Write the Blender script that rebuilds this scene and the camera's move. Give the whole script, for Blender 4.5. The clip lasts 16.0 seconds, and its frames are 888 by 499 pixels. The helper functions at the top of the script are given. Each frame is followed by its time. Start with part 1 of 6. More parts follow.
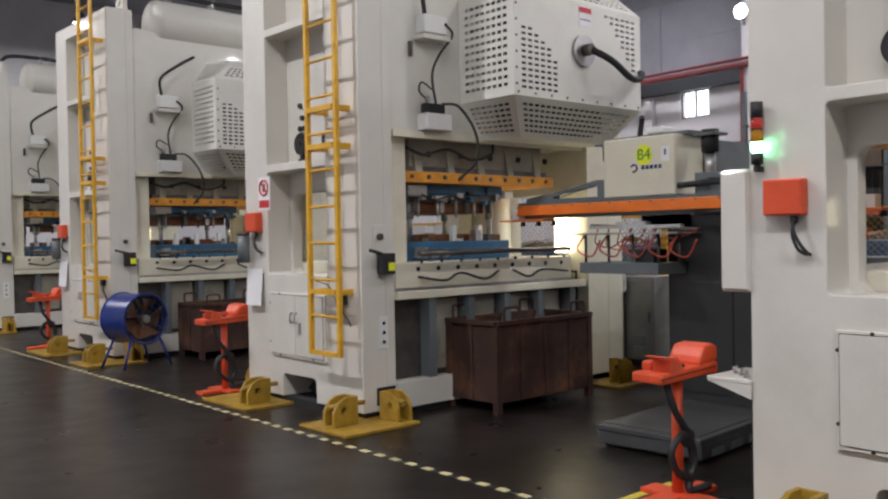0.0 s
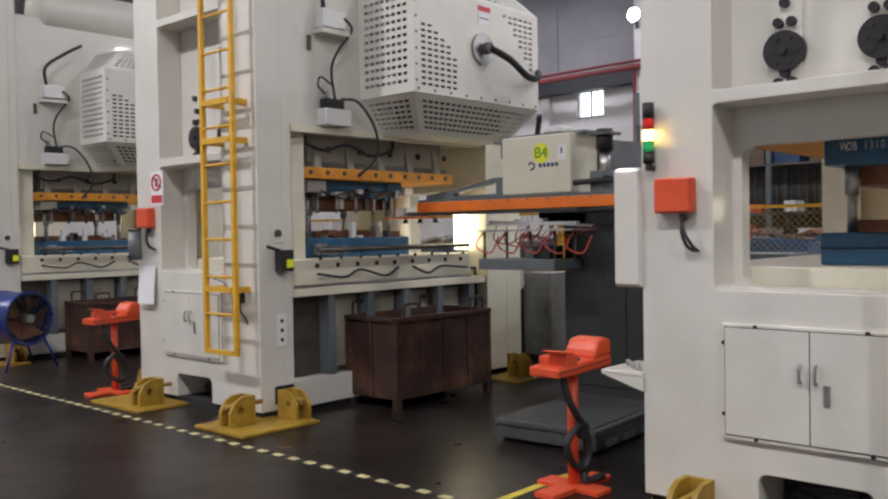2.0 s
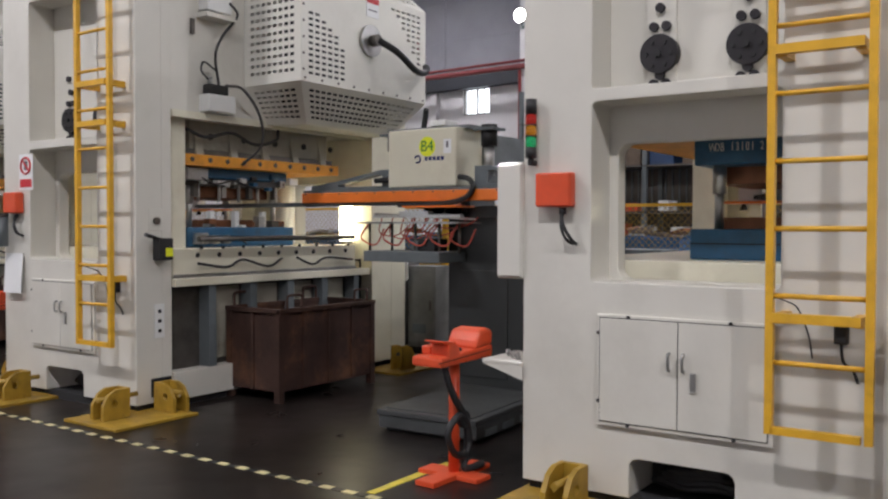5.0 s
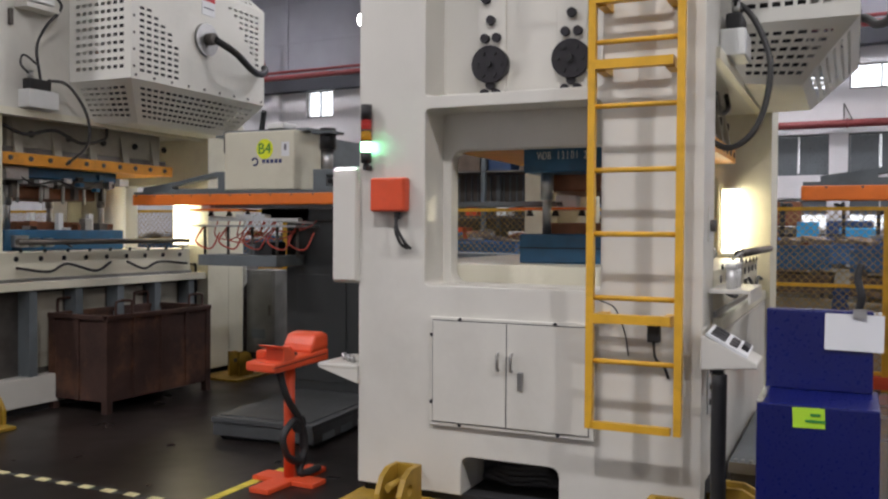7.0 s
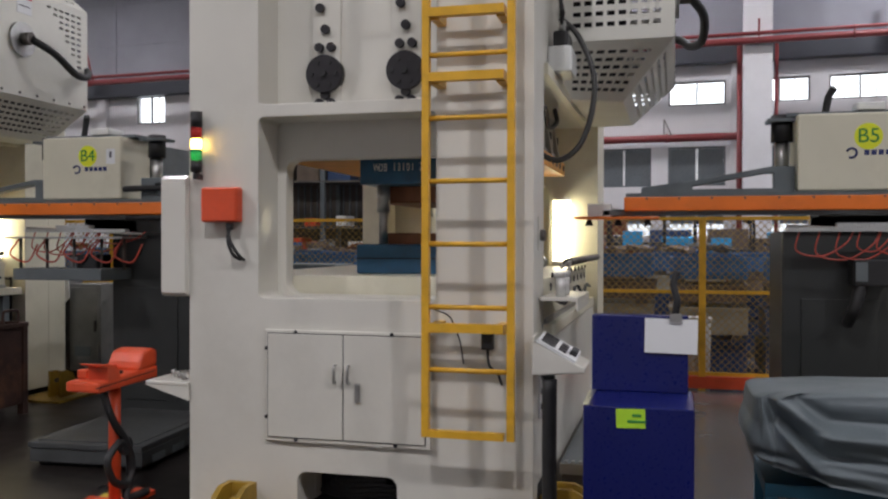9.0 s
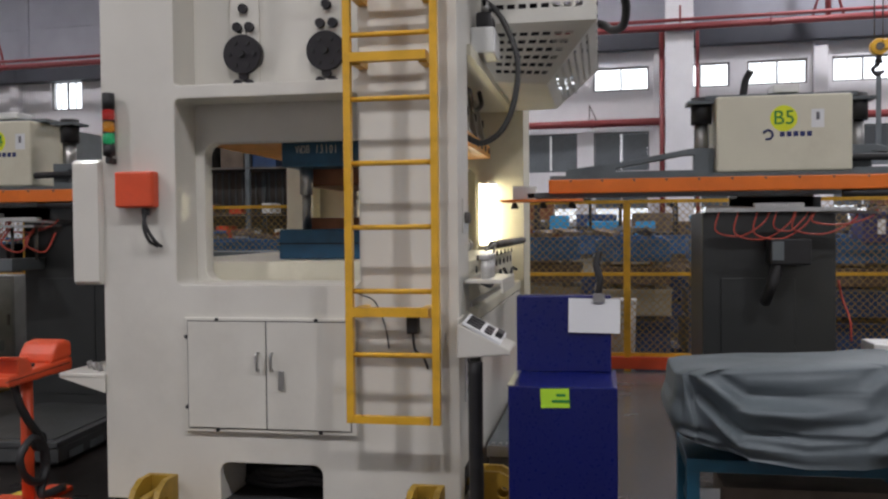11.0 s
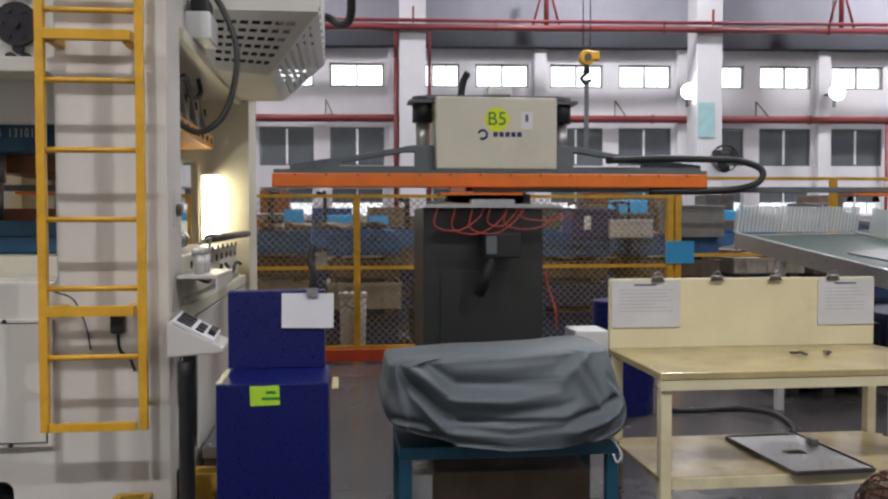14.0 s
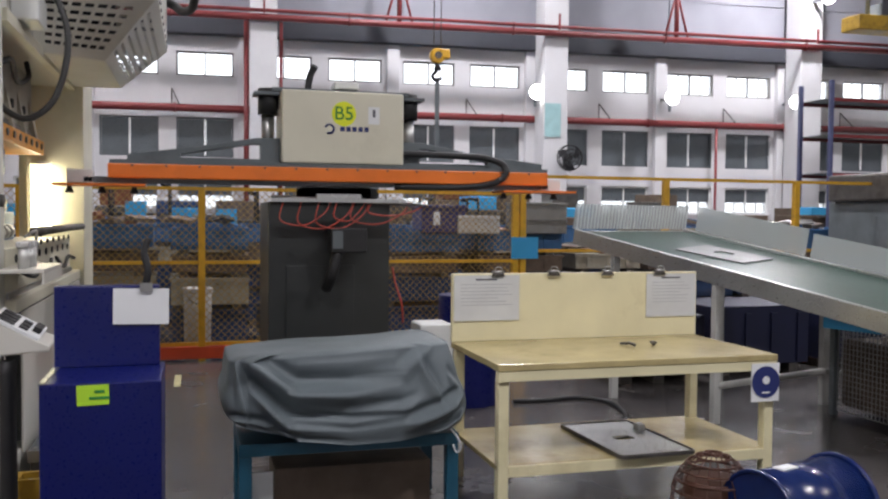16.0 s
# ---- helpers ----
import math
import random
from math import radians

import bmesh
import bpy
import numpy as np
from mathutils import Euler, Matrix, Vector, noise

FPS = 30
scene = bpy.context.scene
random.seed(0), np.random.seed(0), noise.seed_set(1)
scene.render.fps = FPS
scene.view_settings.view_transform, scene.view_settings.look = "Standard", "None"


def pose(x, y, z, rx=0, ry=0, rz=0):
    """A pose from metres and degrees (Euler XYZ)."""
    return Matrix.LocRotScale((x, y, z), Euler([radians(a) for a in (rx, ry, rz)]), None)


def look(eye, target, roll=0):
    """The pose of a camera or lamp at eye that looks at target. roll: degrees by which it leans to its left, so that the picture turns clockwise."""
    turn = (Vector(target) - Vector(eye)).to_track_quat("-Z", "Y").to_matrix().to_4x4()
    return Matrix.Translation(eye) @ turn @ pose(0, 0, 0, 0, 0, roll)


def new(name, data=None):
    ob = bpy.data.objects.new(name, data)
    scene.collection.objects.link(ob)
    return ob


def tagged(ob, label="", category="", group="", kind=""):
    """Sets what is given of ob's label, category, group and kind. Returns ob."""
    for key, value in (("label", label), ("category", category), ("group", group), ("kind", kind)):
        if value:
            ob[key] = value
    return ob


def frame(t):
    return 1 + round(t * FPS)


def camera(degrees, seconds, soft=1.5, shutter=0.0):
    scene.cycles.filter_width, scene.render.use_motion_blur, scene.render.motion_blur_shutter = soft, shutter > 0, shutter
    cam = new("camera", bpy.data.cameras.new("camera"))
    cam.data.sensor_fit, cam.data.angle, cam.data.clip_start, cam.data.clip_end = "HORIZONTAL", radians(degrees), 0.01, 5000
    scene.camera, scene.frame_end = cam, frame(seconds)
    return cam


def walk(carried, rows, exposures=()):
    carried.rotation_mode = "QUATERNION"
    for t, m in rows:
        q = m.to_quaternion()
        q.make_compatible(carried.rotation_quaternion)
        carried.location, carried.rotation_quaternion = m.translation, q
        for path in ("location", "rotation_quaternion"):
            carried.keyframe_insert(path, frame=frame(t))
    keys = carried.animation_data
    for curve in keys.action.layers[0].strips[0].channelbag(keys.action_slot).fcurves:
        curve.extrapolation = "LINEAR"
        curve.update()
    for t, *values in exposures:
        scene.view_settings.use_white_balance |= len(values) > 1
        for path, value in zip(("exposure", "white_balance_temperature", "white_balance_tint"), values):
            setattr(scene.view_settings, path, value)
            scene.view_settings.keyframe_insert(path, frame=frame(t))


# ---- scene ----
cam = camera(53.1, 16.0, soft=2.3)
PATH = [
    (0, (0.017, 0.092, 1.549), (1.344, 1.588, 1.521), -1.0),
    (0.5, (-0.01, 0.109, 1.539), (1.298, 1.622, 1.513), -0.7),
    (1, (0.021, 0.099, 1.542), (1.316, 1.622, 1.512), -0.7),
    (1.5, (0.037, 0.097, 1.539), (1.405, 1.555, 1.505), -0.8),
    (2, (0.025, 0.095, 1.547), (1.511, 1.433, 1.508), -0.9),
    (2.5, (0.001, 0.102, 1.554), (1.567, 1.345, 1.508), -0.7),
    (3, (-0.005, 0.108, 1.551), (1.602, 1.297, 1.5), -0.5),
    (3.5, (-0.001, 0.102, 1.551), (1.627, 1.262, 1.493), -0.5),
    (3.7, (0.011, 0.107, 1.548), (1.649, 1.253, 1.485), -0.4),
    (5.8, (-0.014, 0.045, 1.512), (1.644, 1.163, 1.478), 0.7),
    (6, (-0.02, 0.039, 1.52), (1.66, 1.124, 1.482), 0.7),
    (6.5, (-0.022, 0.018, 1.519), (1.71, 1.018, 1.477), 0.6),
    (7, (-0.003, 0.001, 1.524), (1.814, 0.837, 1.482), 0.4),
    (7.5, (0.008, 0.001, 1.526), (1.878, 0.709, 1.491), 0.5),
    (8, (0.007, 0.002, 1.532), (1.891, 0.674, 1.5), 0.5),
    (8.5, (0.016, -0.016, 1.532), (1.926, 0.578, 1.507), 0.4),
    (9, (0.021, -0.023, 1.527), (1.956, 0.479, 1.509), 0.1),
    (9.2, (0.027, -0.021, 1.529), (1.97, 0.453, 1.51), -0.0),
    (11.3, (0.082, -0.057, 1.502), (2.059, 0.24, 1.451), -0.6),
    (11.5, (0.089, -0.08, 1.504), (2.073, 0.168, 1.452), -0.5),
    (11.8, (0.101, -0.126, 1.506), (2.093, 0.048, 1.452), 0.2),
    (12, (0.1, -0.141, 1.502), (2.095, -0.005, 1.445), 0.8),
    (12.5, (0.119, -0.186, 1.5), (2.113, -0.072, 1.412), 1.5),
    (13, (0.121, -0.172, 1.505), (2.12, -0.176, 1.427), -1.1),
    (13.5, (0.125, -0.152, 1.503), (2.123, -0.216, 1.434), -0.6),
    (14, (0.12, -0.168, 1.504), (2.106, -0.391, 1.44), -0.1),
    (14.5, (0.104, -0.196, 1.507), (2.066, -0.581, 1.448), 0.2),
    (15, (0.097, -0.204, 1.503), (2.041, -0.673, 1.443), 0.6),
    (15.5, (0.09, -0.21, 1.504), (2.025, -0.713, 1.442), 0.6),
    (16, (0.084, -0.222, 1.504), (2.008, -0.764, 1.43), 0.5),
]
walk(cam, [(t, look(eye, target, roll)) for t, eye, target, roll in PATH], [(0, 0.05), (3.0, 0.08), (6.0, 0.0), (7.0, -0.02), (7.5, -0.33), (9.0, -0.38), (11.5, -0.33), (13.5, -0.25), (16.0, -0.13)])



# ---------------------------------------------------------------- light
world = bpy.data.worlds.new("sky")
scene.world = world
world.use_nodes = True
wn = world.node_tree
sky = wn.nodes.new("ShaderNodeTexSky")
sky.sky_type, sky.sun_disc = "NISHITA", False
sky.sun_elevation, sky.sun_rotation = radians(40), radians(90)
wn.links.new(sky.outputs[0], wn.nodes["Background"].inputs[0])
wn.nodes["Background"].inputs[1].default_value = 0.12

# high-bay lamps in rows under the roof: two over the aisle, two over the press line, one near the far wall
BAYS = [(x, y) for x in (-0.6, 9.4, 15.2) for y in (-12.0, -5.0, 1.2, 7.4, 13.6, 20.0, 26.4)]
BAY_Z = 8.2
# powers of these unseen lamps are tuned one by one to balance the hall's brightness
POWER = {-0.6: dict(zip((-12.0, -5.0, 1.2, 7.4, 13.6, 20.0, 26.4), (340, 390, 290, 355, 350, 300, 230))),
         9.4: dict(zip((-12.0, -5.0, 1.2, 7.4, 13.6, 20.0, 26.4), (300, 290, 140, 85, 90, 120, 150))),
         15.2: dict(zip((-12.0, -5.0, 1.2, 7.4, 13.6, 20.0, 26.4), (430, 330, 220, 200, 180, 150, 120)))}
for bx_, by_ in BAYS:
    lamp = bpy.data.lights.new("high_bay_light", "AREA")
    lamp.shape, lamp.size, lamp.energy = "DISK", 0.42, POWER[bx_][by_]
    lamp.color = (0.97, 0.95, 1.02) if bx_ > 12 else (0.99, 0.96, 0.995)
    lo = new("high_bay_light", lamp)
    lo.matrix_world = pose(bx_, by_, BAY_Z - 0.32)


# ---------------------------------------------------------------- materials
def mat(name, col, rough=0.5, metal=0.0, var=0.08, scale=6.0, fine=60.0, bump=0.05, dirt=None, dirt_amt=0.0, coat=0.0):
    m = bpy.data.materials.new(name)
    m.use_nodes = True
    nt = m.node_tree
    b = nt.nodes["Principled BSDF"]
    tc = nt.nodes.new("ShaderNodeTexCoord")
    n1 = nt.nodes.new("ShaderNodeTexNoise")
    n1.inputs["Scale"].default_value, n1.inputs["Detail"].default_value = scale, 5
    n2 = nt.nodes.new("ShaderNodeTexNoise")
    n2.inputs["Scale"].default_value, n2.inputs["Detail"].default_value = fine, 3
    for n in (n1, n2):
        nt.links.new(tc.outputs["Object"], n.inputs["Vector"])
    ramp = nt.nodes.new("ShaderNodeMapRange")
    ramp.inputs[1].default_value, ramp.inputs[2].default_value = 0.3, 0.7
    ramp.inputs[3].default_value, ramp.inputs[4].default_value = 1 - var, 1 + var
    nt.links.new(n1.outputs[0], ramp.inputs[0])
    mul = nt.nodes.new("ShaderNodeVectorMath")
    mul.operation = "SCALE"
    mul.inputs[0].default_value = col
    nt.links.new(ramp.outputs[0], mul.inputs["Scale"])
    out = mul.outputs[0]
    if dirt:
        mix = nt.nodes.new("ShaderNodeMix")
        mix.data_type = "RGBA"
        mr = nt.nodes.new("ShaderNodeMapRange")
        mr.inputs[1].default_value, mr.inputs[2].default_value = 0.52, 0.72
        mr.inputs[3].default_value, mr.inputs[4].default_value = 0.0, dirt_amt
        n3 = nt.nodes.new("ShaderNodeTexNoise")
        n3.inputs["Scale"].default_value, n3.inputs["Detail"].default_value = scale * 0.6, 8
        n3.inputs["Roughness"].default_value = 0.7
        nt.links.new(tc.outputs["Object"], n3.inputs["Vector"])
        nt.links.new(n3.outputs[0], mr.inputs[0])
        nt.links.new(mr.outputs[0], mix.inputs[0])
        nt.links.new(out, mix.inputs[6])
        mix.inputs[7].default_value = (*dirt, 1)
        out = mix.outputs[2]
    nt.links.new(out, b.inputs["Base Color"])
    r = nt.nodes.new("ShaderNodeMapRange")
    r.inputs[3].default_value, r.inputs[4].default_value = max(0.03, rough - 0.1), min(1, rough + 0.1)
    nt.links.new(n2.outputs[0], r.inputs[0])
    nt.links.new(r.outputs[0], b.inputs["Roughness"])
    b.inputs["Metallic"].default_value = metal
    b.inputs["Coat Weight"].default_value = coat
    if bump:
        bp = nt.nodes.new("ShaderNodeBump")
        bp.inputs["Strength"].default_value, bp.inputs["Distance"].default_value = bump, 0.01
        nt.links.new(n2.outputs[0], bp.inputs["Height"])
        nt.links.new(bp.outputs[0], b.inputs["Normal"])
    return m


def glow(name, col, strength):
    m = bpy.data.materials.new(name)
    m.use_nodes = True
    b = m.node_tree.nodes["Principled BSDF"]
    b.inputs["Base Color"].default_value = (*col, 1)
    b.inputs["Emission Color"].default_value = (*col, 1)
    b.inputs["Emission Strength"].default_value = strength
    return m


def clear(name, col, rough=0.05, alpha=0.3):
    m = bpy.data.materials.new(name)
    m.use_nodes = True
    b = m.node_tree.nodes["Principled BSDF"]
    b.inputs["Base Color"].default_value = (*col, 1)
    b.inputs["Roughness"].default_value = rough
    b.inputs["Alpha"].default_value = alpha
    return m


PAINT = mat("press_paint", (0.66, 0.642, 0.585), 0.38, 0, 0.05, 1.5, 90, 0.04, (0.36, 0.34, 0.29), 0.22, 0.15)
CREAM = mat("cream_paint", (0.70, 0.67, 0.54), 0.4, 0, 0.06, 2, 80, 0.04, (0.35, 0.30, 0.2), 0.3)
COVER = mat("guard_paint", (0.76, 0.75, 0.69), 0.42, 0, 0.04, 2, 90, 0.03, (0.42, 0.41, 0.37), 0.2)
YELLOW = mat("yellow_paint", (0.72, 0.40, 0.03), 0.4, 0, 0.1, 9, 80, 0.06, (0.25, 0.15, 0.03), 0.4)
MUSTARD = mat("mustard_anchor_paint", (0.36, 0.22, 0.025), 0.5, 0, 0.2, 9, 60, 0.08, (0.07, 0.05, 0.025), 0.8)
ORANGE = mat("orange_paint", (0.85, 0.20, 0.025), 0.35, 0, 0.08, 5, 80, 0.04, (0.4, 0.1, 0.03), 0.25)
RED_ORANGE = mat("red_orange_paint", (0.70, 0.085, 0.028), 0.4, 0, 0.08, 7, 80, 0.05, (0.3, 0.06, 0.03), 0.3)
SLIDE_OR = mat("amber_paint", (0.80, 0.34, 0.03), 0.45, 0, 0.12, 8, 80, 0.06, (0.25, 0.13, 0.05), 0.4)
BLACK = mat("black_rubber", (0.018, 0.018, 0.02), 0.55, 0, 0.2, 10, 80, 0.05)
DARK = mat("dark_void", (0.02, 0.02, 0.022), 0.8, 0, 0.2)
GREY = mat("grey_steel_paint", (0.13, 0.15, 0.16), 0.45, 0, 0.12, 5, 80, 0.05, (0.06, 0.06, 0.06), 0.4)
GAUGE = mat("blackened_steel", (0.022, 0.02, 0.024), 0.45, 0.2, 0.2, 9, 60, 0.05)
PEDESTAL = mat("pedestal_grey", (0.033, 0.036, 0.036), 0.35, 0, 0.12, 3, 80, 0.04)
STEEL = mat("worn_steel", (0.45, 0.45, 0.44), 0.35, 0.9, 0.15, 7, 90, 0.06, (0.15, 0.13, 0.11), 0.4)
DARKSTEEL = mat("oily_steel", (0.12, 0.11, 0.10), 0.4, 0.6, 0.25, 7, 80, 0.1, (0.05, 0.04, 0.03), 0.5)
DIEGREY = mat("dusty_die_paint", (0.062, 0.066, 0.068), 0.5, 0, 0.25, 3, 60, 0.06, (0.04, 0.037, 0.035), 0.8)
# cabinet grey lowered in colour to imitate the weaker light behind the robot
CABGREY = mat("grimy_dimmed_grey", (0.20, 0.20, 0.19), 0.55, 0, 0.2, 3, 60, 0.05, (0.06, 0.055, 0.05), 0.7)
RACKBLUE = mat("faded_rack_blue", (0.09, 0.10, 0.20), 0.5, 0, 0.15, 4, 60, 0.04, (0.06, 0.06, 0.07), 0.5)
BROWNWALL = mat("dull_brown_sheet", (0.12, 0.105, 0.09), 0.7, 0, 0.2, 2, 40, 0.05, (0.06, 0.05, 0.045), 0.6)
FRAME = mat("dull_window_frame", (0.20, 0.19, 0.18), 0.5, 0, 0.1, 4, 60, 0.02)
# navy paint, darkened further to carry the shadow beneath the conveyor
NAVY = mat("shadow_toned_navy", (0.008, 0.011, 0.04), 0.45, 0, 0.15, 4, 60, 0.05, (0.02, 0.02, 0.025), 0.5)
BARREL = mat("scratched_barrel_blue", (0.007, 0.020, 0.105), 0.22, 0, 0.2, 6, 70, 0.03, (0.03, 0.05, 0.12), 0.35, 0.3)
BASKET = mat("dark_brown_wire", (0.085, 0.035, 0.022), 0.35, 0.3, 0.2, 9, 60, 0.05)
LEGGREY = mat("pale_grey_leg_paint", (0.50, 0.50, 0.48), 0.4, 0, 0.1, 5, 60, 0.03, (0.25, 0.24, 0.22), 0.4)
SLIDE_WH = mat("grimy_white_plastic", (0.42, 0.41, 0.39), 0.5, 0, 0.12, 4, 60, 0.03, (0.2, 0.18, 0.16), 0.5)
PURPLE = mat("purple_blue_plastic", (0.05, 0.05, 0.14), 0.4, 0, 0.1, 4, 60, 0.02)
DULLSTEEL = mat("dull_stamped_steel", (0.24, 0.25, 0.25), 0.45, 0.3, 0.15, 5, 60, 0.03, (0.14, 0.14, 0.14), 0.4)
RUST = mat("rusted_bin_steel", (0.055, 0.026, 0.019), 0.7, 0.1, 0.4, 3, 40, 0.25, (0.22, 0.095, 0.045), 0.75)
DIEBLUE = mat("die_blue_paint", (0.022, 0.105, 0.21), 0.4, 0, 0.15, 7, 80, 0.08, (0.06, 0.06, 0.06), 0.5)
BLUE = mat("deep_blue_paint", (0.004, 0.008, 0.105), 0.3, 0, 0.08, 3, 80, 0.03, (0.01, 0.012, 0.06), 0.3)
FANBLUE = mat("fan_blue_paint", (0.010, 0.028, 0.17), 0.3, 0, 0.15, 7, 80, 0.06, (0.03, 0.03, 0.05), 0.4)
TEAL = mat("teal_frame_paint", (0.012, 0.075, 0.125), 0.4, 0, 0.12, 6, 80, 0.05, (0.02, 0.05, 0.06), 0.4)
CLOTH = mat("grey_tarpaulin", (0.122, 0.147, 0.162), 0.58, 0, 0.1, 5, 160, 0.12, (0.1, 0.12, 0.12), 0.3)
TABLE = mat("cream_bench_paint", (0.74, 0.68, 0.44), 0.42, 0, 0.07, 3, 70, 0.05, (0.34, 0.27, 0.12), 0.45)
BENCHTOP = mat("worn_bench_top", (0.46, 0.38, 0.19), 0.22, 0, 0.16, 4, 60, 0.03, (0.24, 0.17, 0.08), 0.75)
LAMINATE = mat("laminated_sheet", (0.64, 0.65, 0.65), 0.22, 0, 0.06, 5, 40, 0.03)
PAPER = mat("paper", (0.78, 0.79, 0.80), 0.5, 0, 0.03, 3, 40, 0.02)
SLIDE_GR = mat("grimy_slide_paint", (0.34, 0.32, 0.26), 0.5, 0, 0.15, 4, 60, 0.06, (0.10, 0.085, 0.06), 0.6)
GREYINK = mat("faint_print", (0.42, 0.43, 0.45), 0.6, 0, 0.05, 3, 40, 0)
INK = mat("print_ink", (0.12, 0.12, 0.14), 0.6, 0, 0.05, 3, 40, 0)
WHITE = mat("white_plastic", (0.75, 0.76, 0.75), 0.4, 0, 0.04, 3, 60, 0.02)
LIME = mat("lime_label", (0.45, 0.75, 0.04), 0.5, 0, 0.04, 3, 60, 0.0)
YLABEL = mat("yellow_label", (0.80, 0.85, 0.03), 0.5, 0, 0.04, 3, 60, 0.0)
GREENINK = mat("green_ink", (0.03, 0.25, 0.05), 0.5, 0, 0.04, 3, 60, 0.0)
BLUEINK = mat("navy_ink", (0.02, 0.03, 0.14), 0.5, 0, 0.04, 3, 60, 0.0)
SKYBLUE = mat("sky_blue_sign", (0.05, 0.38, 0.70), 0.5, 0, 0.05, 3, 60, 0.0)
REDINK = mat("red_ink", (0.55, 0.03, 0.04), 0.5, 0, 0.05, 3, 60, 0.0)
HOSE_OR = mat("orange_air_hose", (0.48, 0.075, 0.05), 0.35, 0, 0.05, 3, 60, 0.0)
PIPE = mat("red_pipe_paint", (0.21, 0.035, 0.036), 0.45, 0, 0.1, 3, 60, 0.03, (0.15, 0.03, 0.03), 0.3)
WALL = mat("wall_plaster", (0.66, 0.65, 0.66), 0.8, 0, 0.06, 0.8, 30, 0.08, (0.42, 0.41, 0.42), 0.3)
BAND = mat("crane_beam_grey", (0.05, 0.053, 0.065), 0.6, 0, 0.08, 2, 30, 0.03)
BLIND = mat("dark_window_glass", (0.11, 0.125, 0.135), 0.3, 0, 0.1, 2, 30, 0.0)
BELT = mat("green_conveyor_belt", (0.016, 0.055, 0.038), 0.34, 0, 0.12, 4, 90, 0.03, (0.07, 0.09, 0.08), 0.4)
ALU = mat("aluminium_profile", (0.60, 0.61, 0.60), 0.3, 0.85, 0.05, 4, 90, 0.008)
CRATE_L = mat("mid_blue_crate_paint", (0.035, 0.12, 0.27), 0.5, 0, 0.2, 4, 60, 0.06, (0.08, 0.07, 0.06), 0.5)
CRATE = mat("crate_blue_paint", (0.022, 0.055, 0.14), 0.5, 0, 0.2, 4, 60, 0.06, (0.05, 0.04, 0.03), 0.5)
CARDB = mat("brown_parts", (0.13, 0.095, 0.07), 0.7, 0, 0.3, 5, 60, 0.1)
ROOF = mat("roof_sheet", (0.30, 0.31, 0.34), 0.7, 0, 0.06, 1, 30, 0.05)
COPPER = mat("rusty_wire", (0.22, 0.09, 0.045), 0.5, 0.5, 0.2, 9, 60, 0.1)
MESH_Y = mat("yellow_mesh_wire", (0.36, 0.23, 0.05), 0.5, 0, 0.1, 9, 60, 0.0)
TAPE_P = mat("pale_tape", (0.60, 0.55, 0.30), 0.5, 0, 0.15, 9, 60, 0.0, (0.2, 0.18, 0.1), 0.5)
SLAB = mat("worn_grey_concrete", (0.088, 0.080, 0.078), 0.24, 0, 0.25, 0.9, 2.5, 0.0, (0.14, 0.13, 0.125), 0.6)
# darker copy of the wall plaster; shade above the crane beam is in its colour
WALL_UP = mat("shade_toned_plaster", (0.33, 0.33, 0.37), 0.8, 0, 0.1, 0.9, 30, 0.08, (0.3, 0.3, 0.32), 0.4)
BLACKPT = mat("black_tape", (0.02, 0.02, 0.02), 0.5, 0, 0.2, 9, 60, 0.0)
TAPE_Y = mat("yellow_tape", (0.62, 0.52, 0.06), 0.5, 0, 0.15, 9, 60, 0.0, (0.2, 0.17, 0.05), 0.5)
TUBE = glow("lit_work_tube", (1.0, 0.90, 0.62), 11)
BAYGLOW = glow("lit_bay_lens", (1.0, 0.97, 0.92), 25)
WALLAMP = glow("lit_flood_lens", (1.0, 0.97, 0.95), 24)
DAY = glow("bright_sky", (0.92, 0.96, 1.0), 2.3)
GLASS = clear("window_glass", (0.9, 0.95, 0.97), 0.03, 0.12)
ACRYL = clear("clear_acrylic", (0.66, 0.70, 0.70), 0.12, 0.42)
SLAT = clear("frosted_acrylic", (0.80, 0.83, 0.83), 0.2, 0.6)
# grey half-clear pane, added to dim the bright backdrop behind the low windows
GREYED = clear("half_clear_grey_glass", (0.50, 0.52, 0.52), 0.3, 0.42)
SHEET = mat("bright_sheet_metal", (0.58, 0.58, 0.57), 0.3, 0.45, 0.08, 4, 90, 0.01)
HOSE_GR = mat("grey_rubber_hose", (0.06, 0.06, 0.06), 0.5, 0, 0.1)
BULB = glow("lit_beacon_core", (1.0, 0.95, 0.75), 30)


def lens(name, col):
    m = bpy.data.materials.new(name)
    m.use_nodes = True
    b = m.node_tree.nodes["Principled BSDF"]
    b.inputs["Base Color"].default_value = (*col, 1)
    b.inputs["Roughness"].default_value = 0.15
    b.inputs["Transmission Weight"].default_value = 0.85
    return m


LENS_R, LENS_Y, LENS_G = lens("red_lens", (0.9, 0.06, 0.05)), lens("amber_lens", (1.0, 0.45, 0.03)), lens("green_lens", (0.05, 0.85, 0.35))


def floor_mat():
    m = mat("polished_dark_floor", (0.015, 0.0118, 0.0106), 0.31, 0, 0.4, 1.1, 2.6, 0.0, (0.062, 0.052, 0.046), 0.75)
    m.node_tree.nodes["Principled BSDF"].inputs["Specular IOR Level"].default_value = 0.27
    return m


FLOOR = floor_mat()


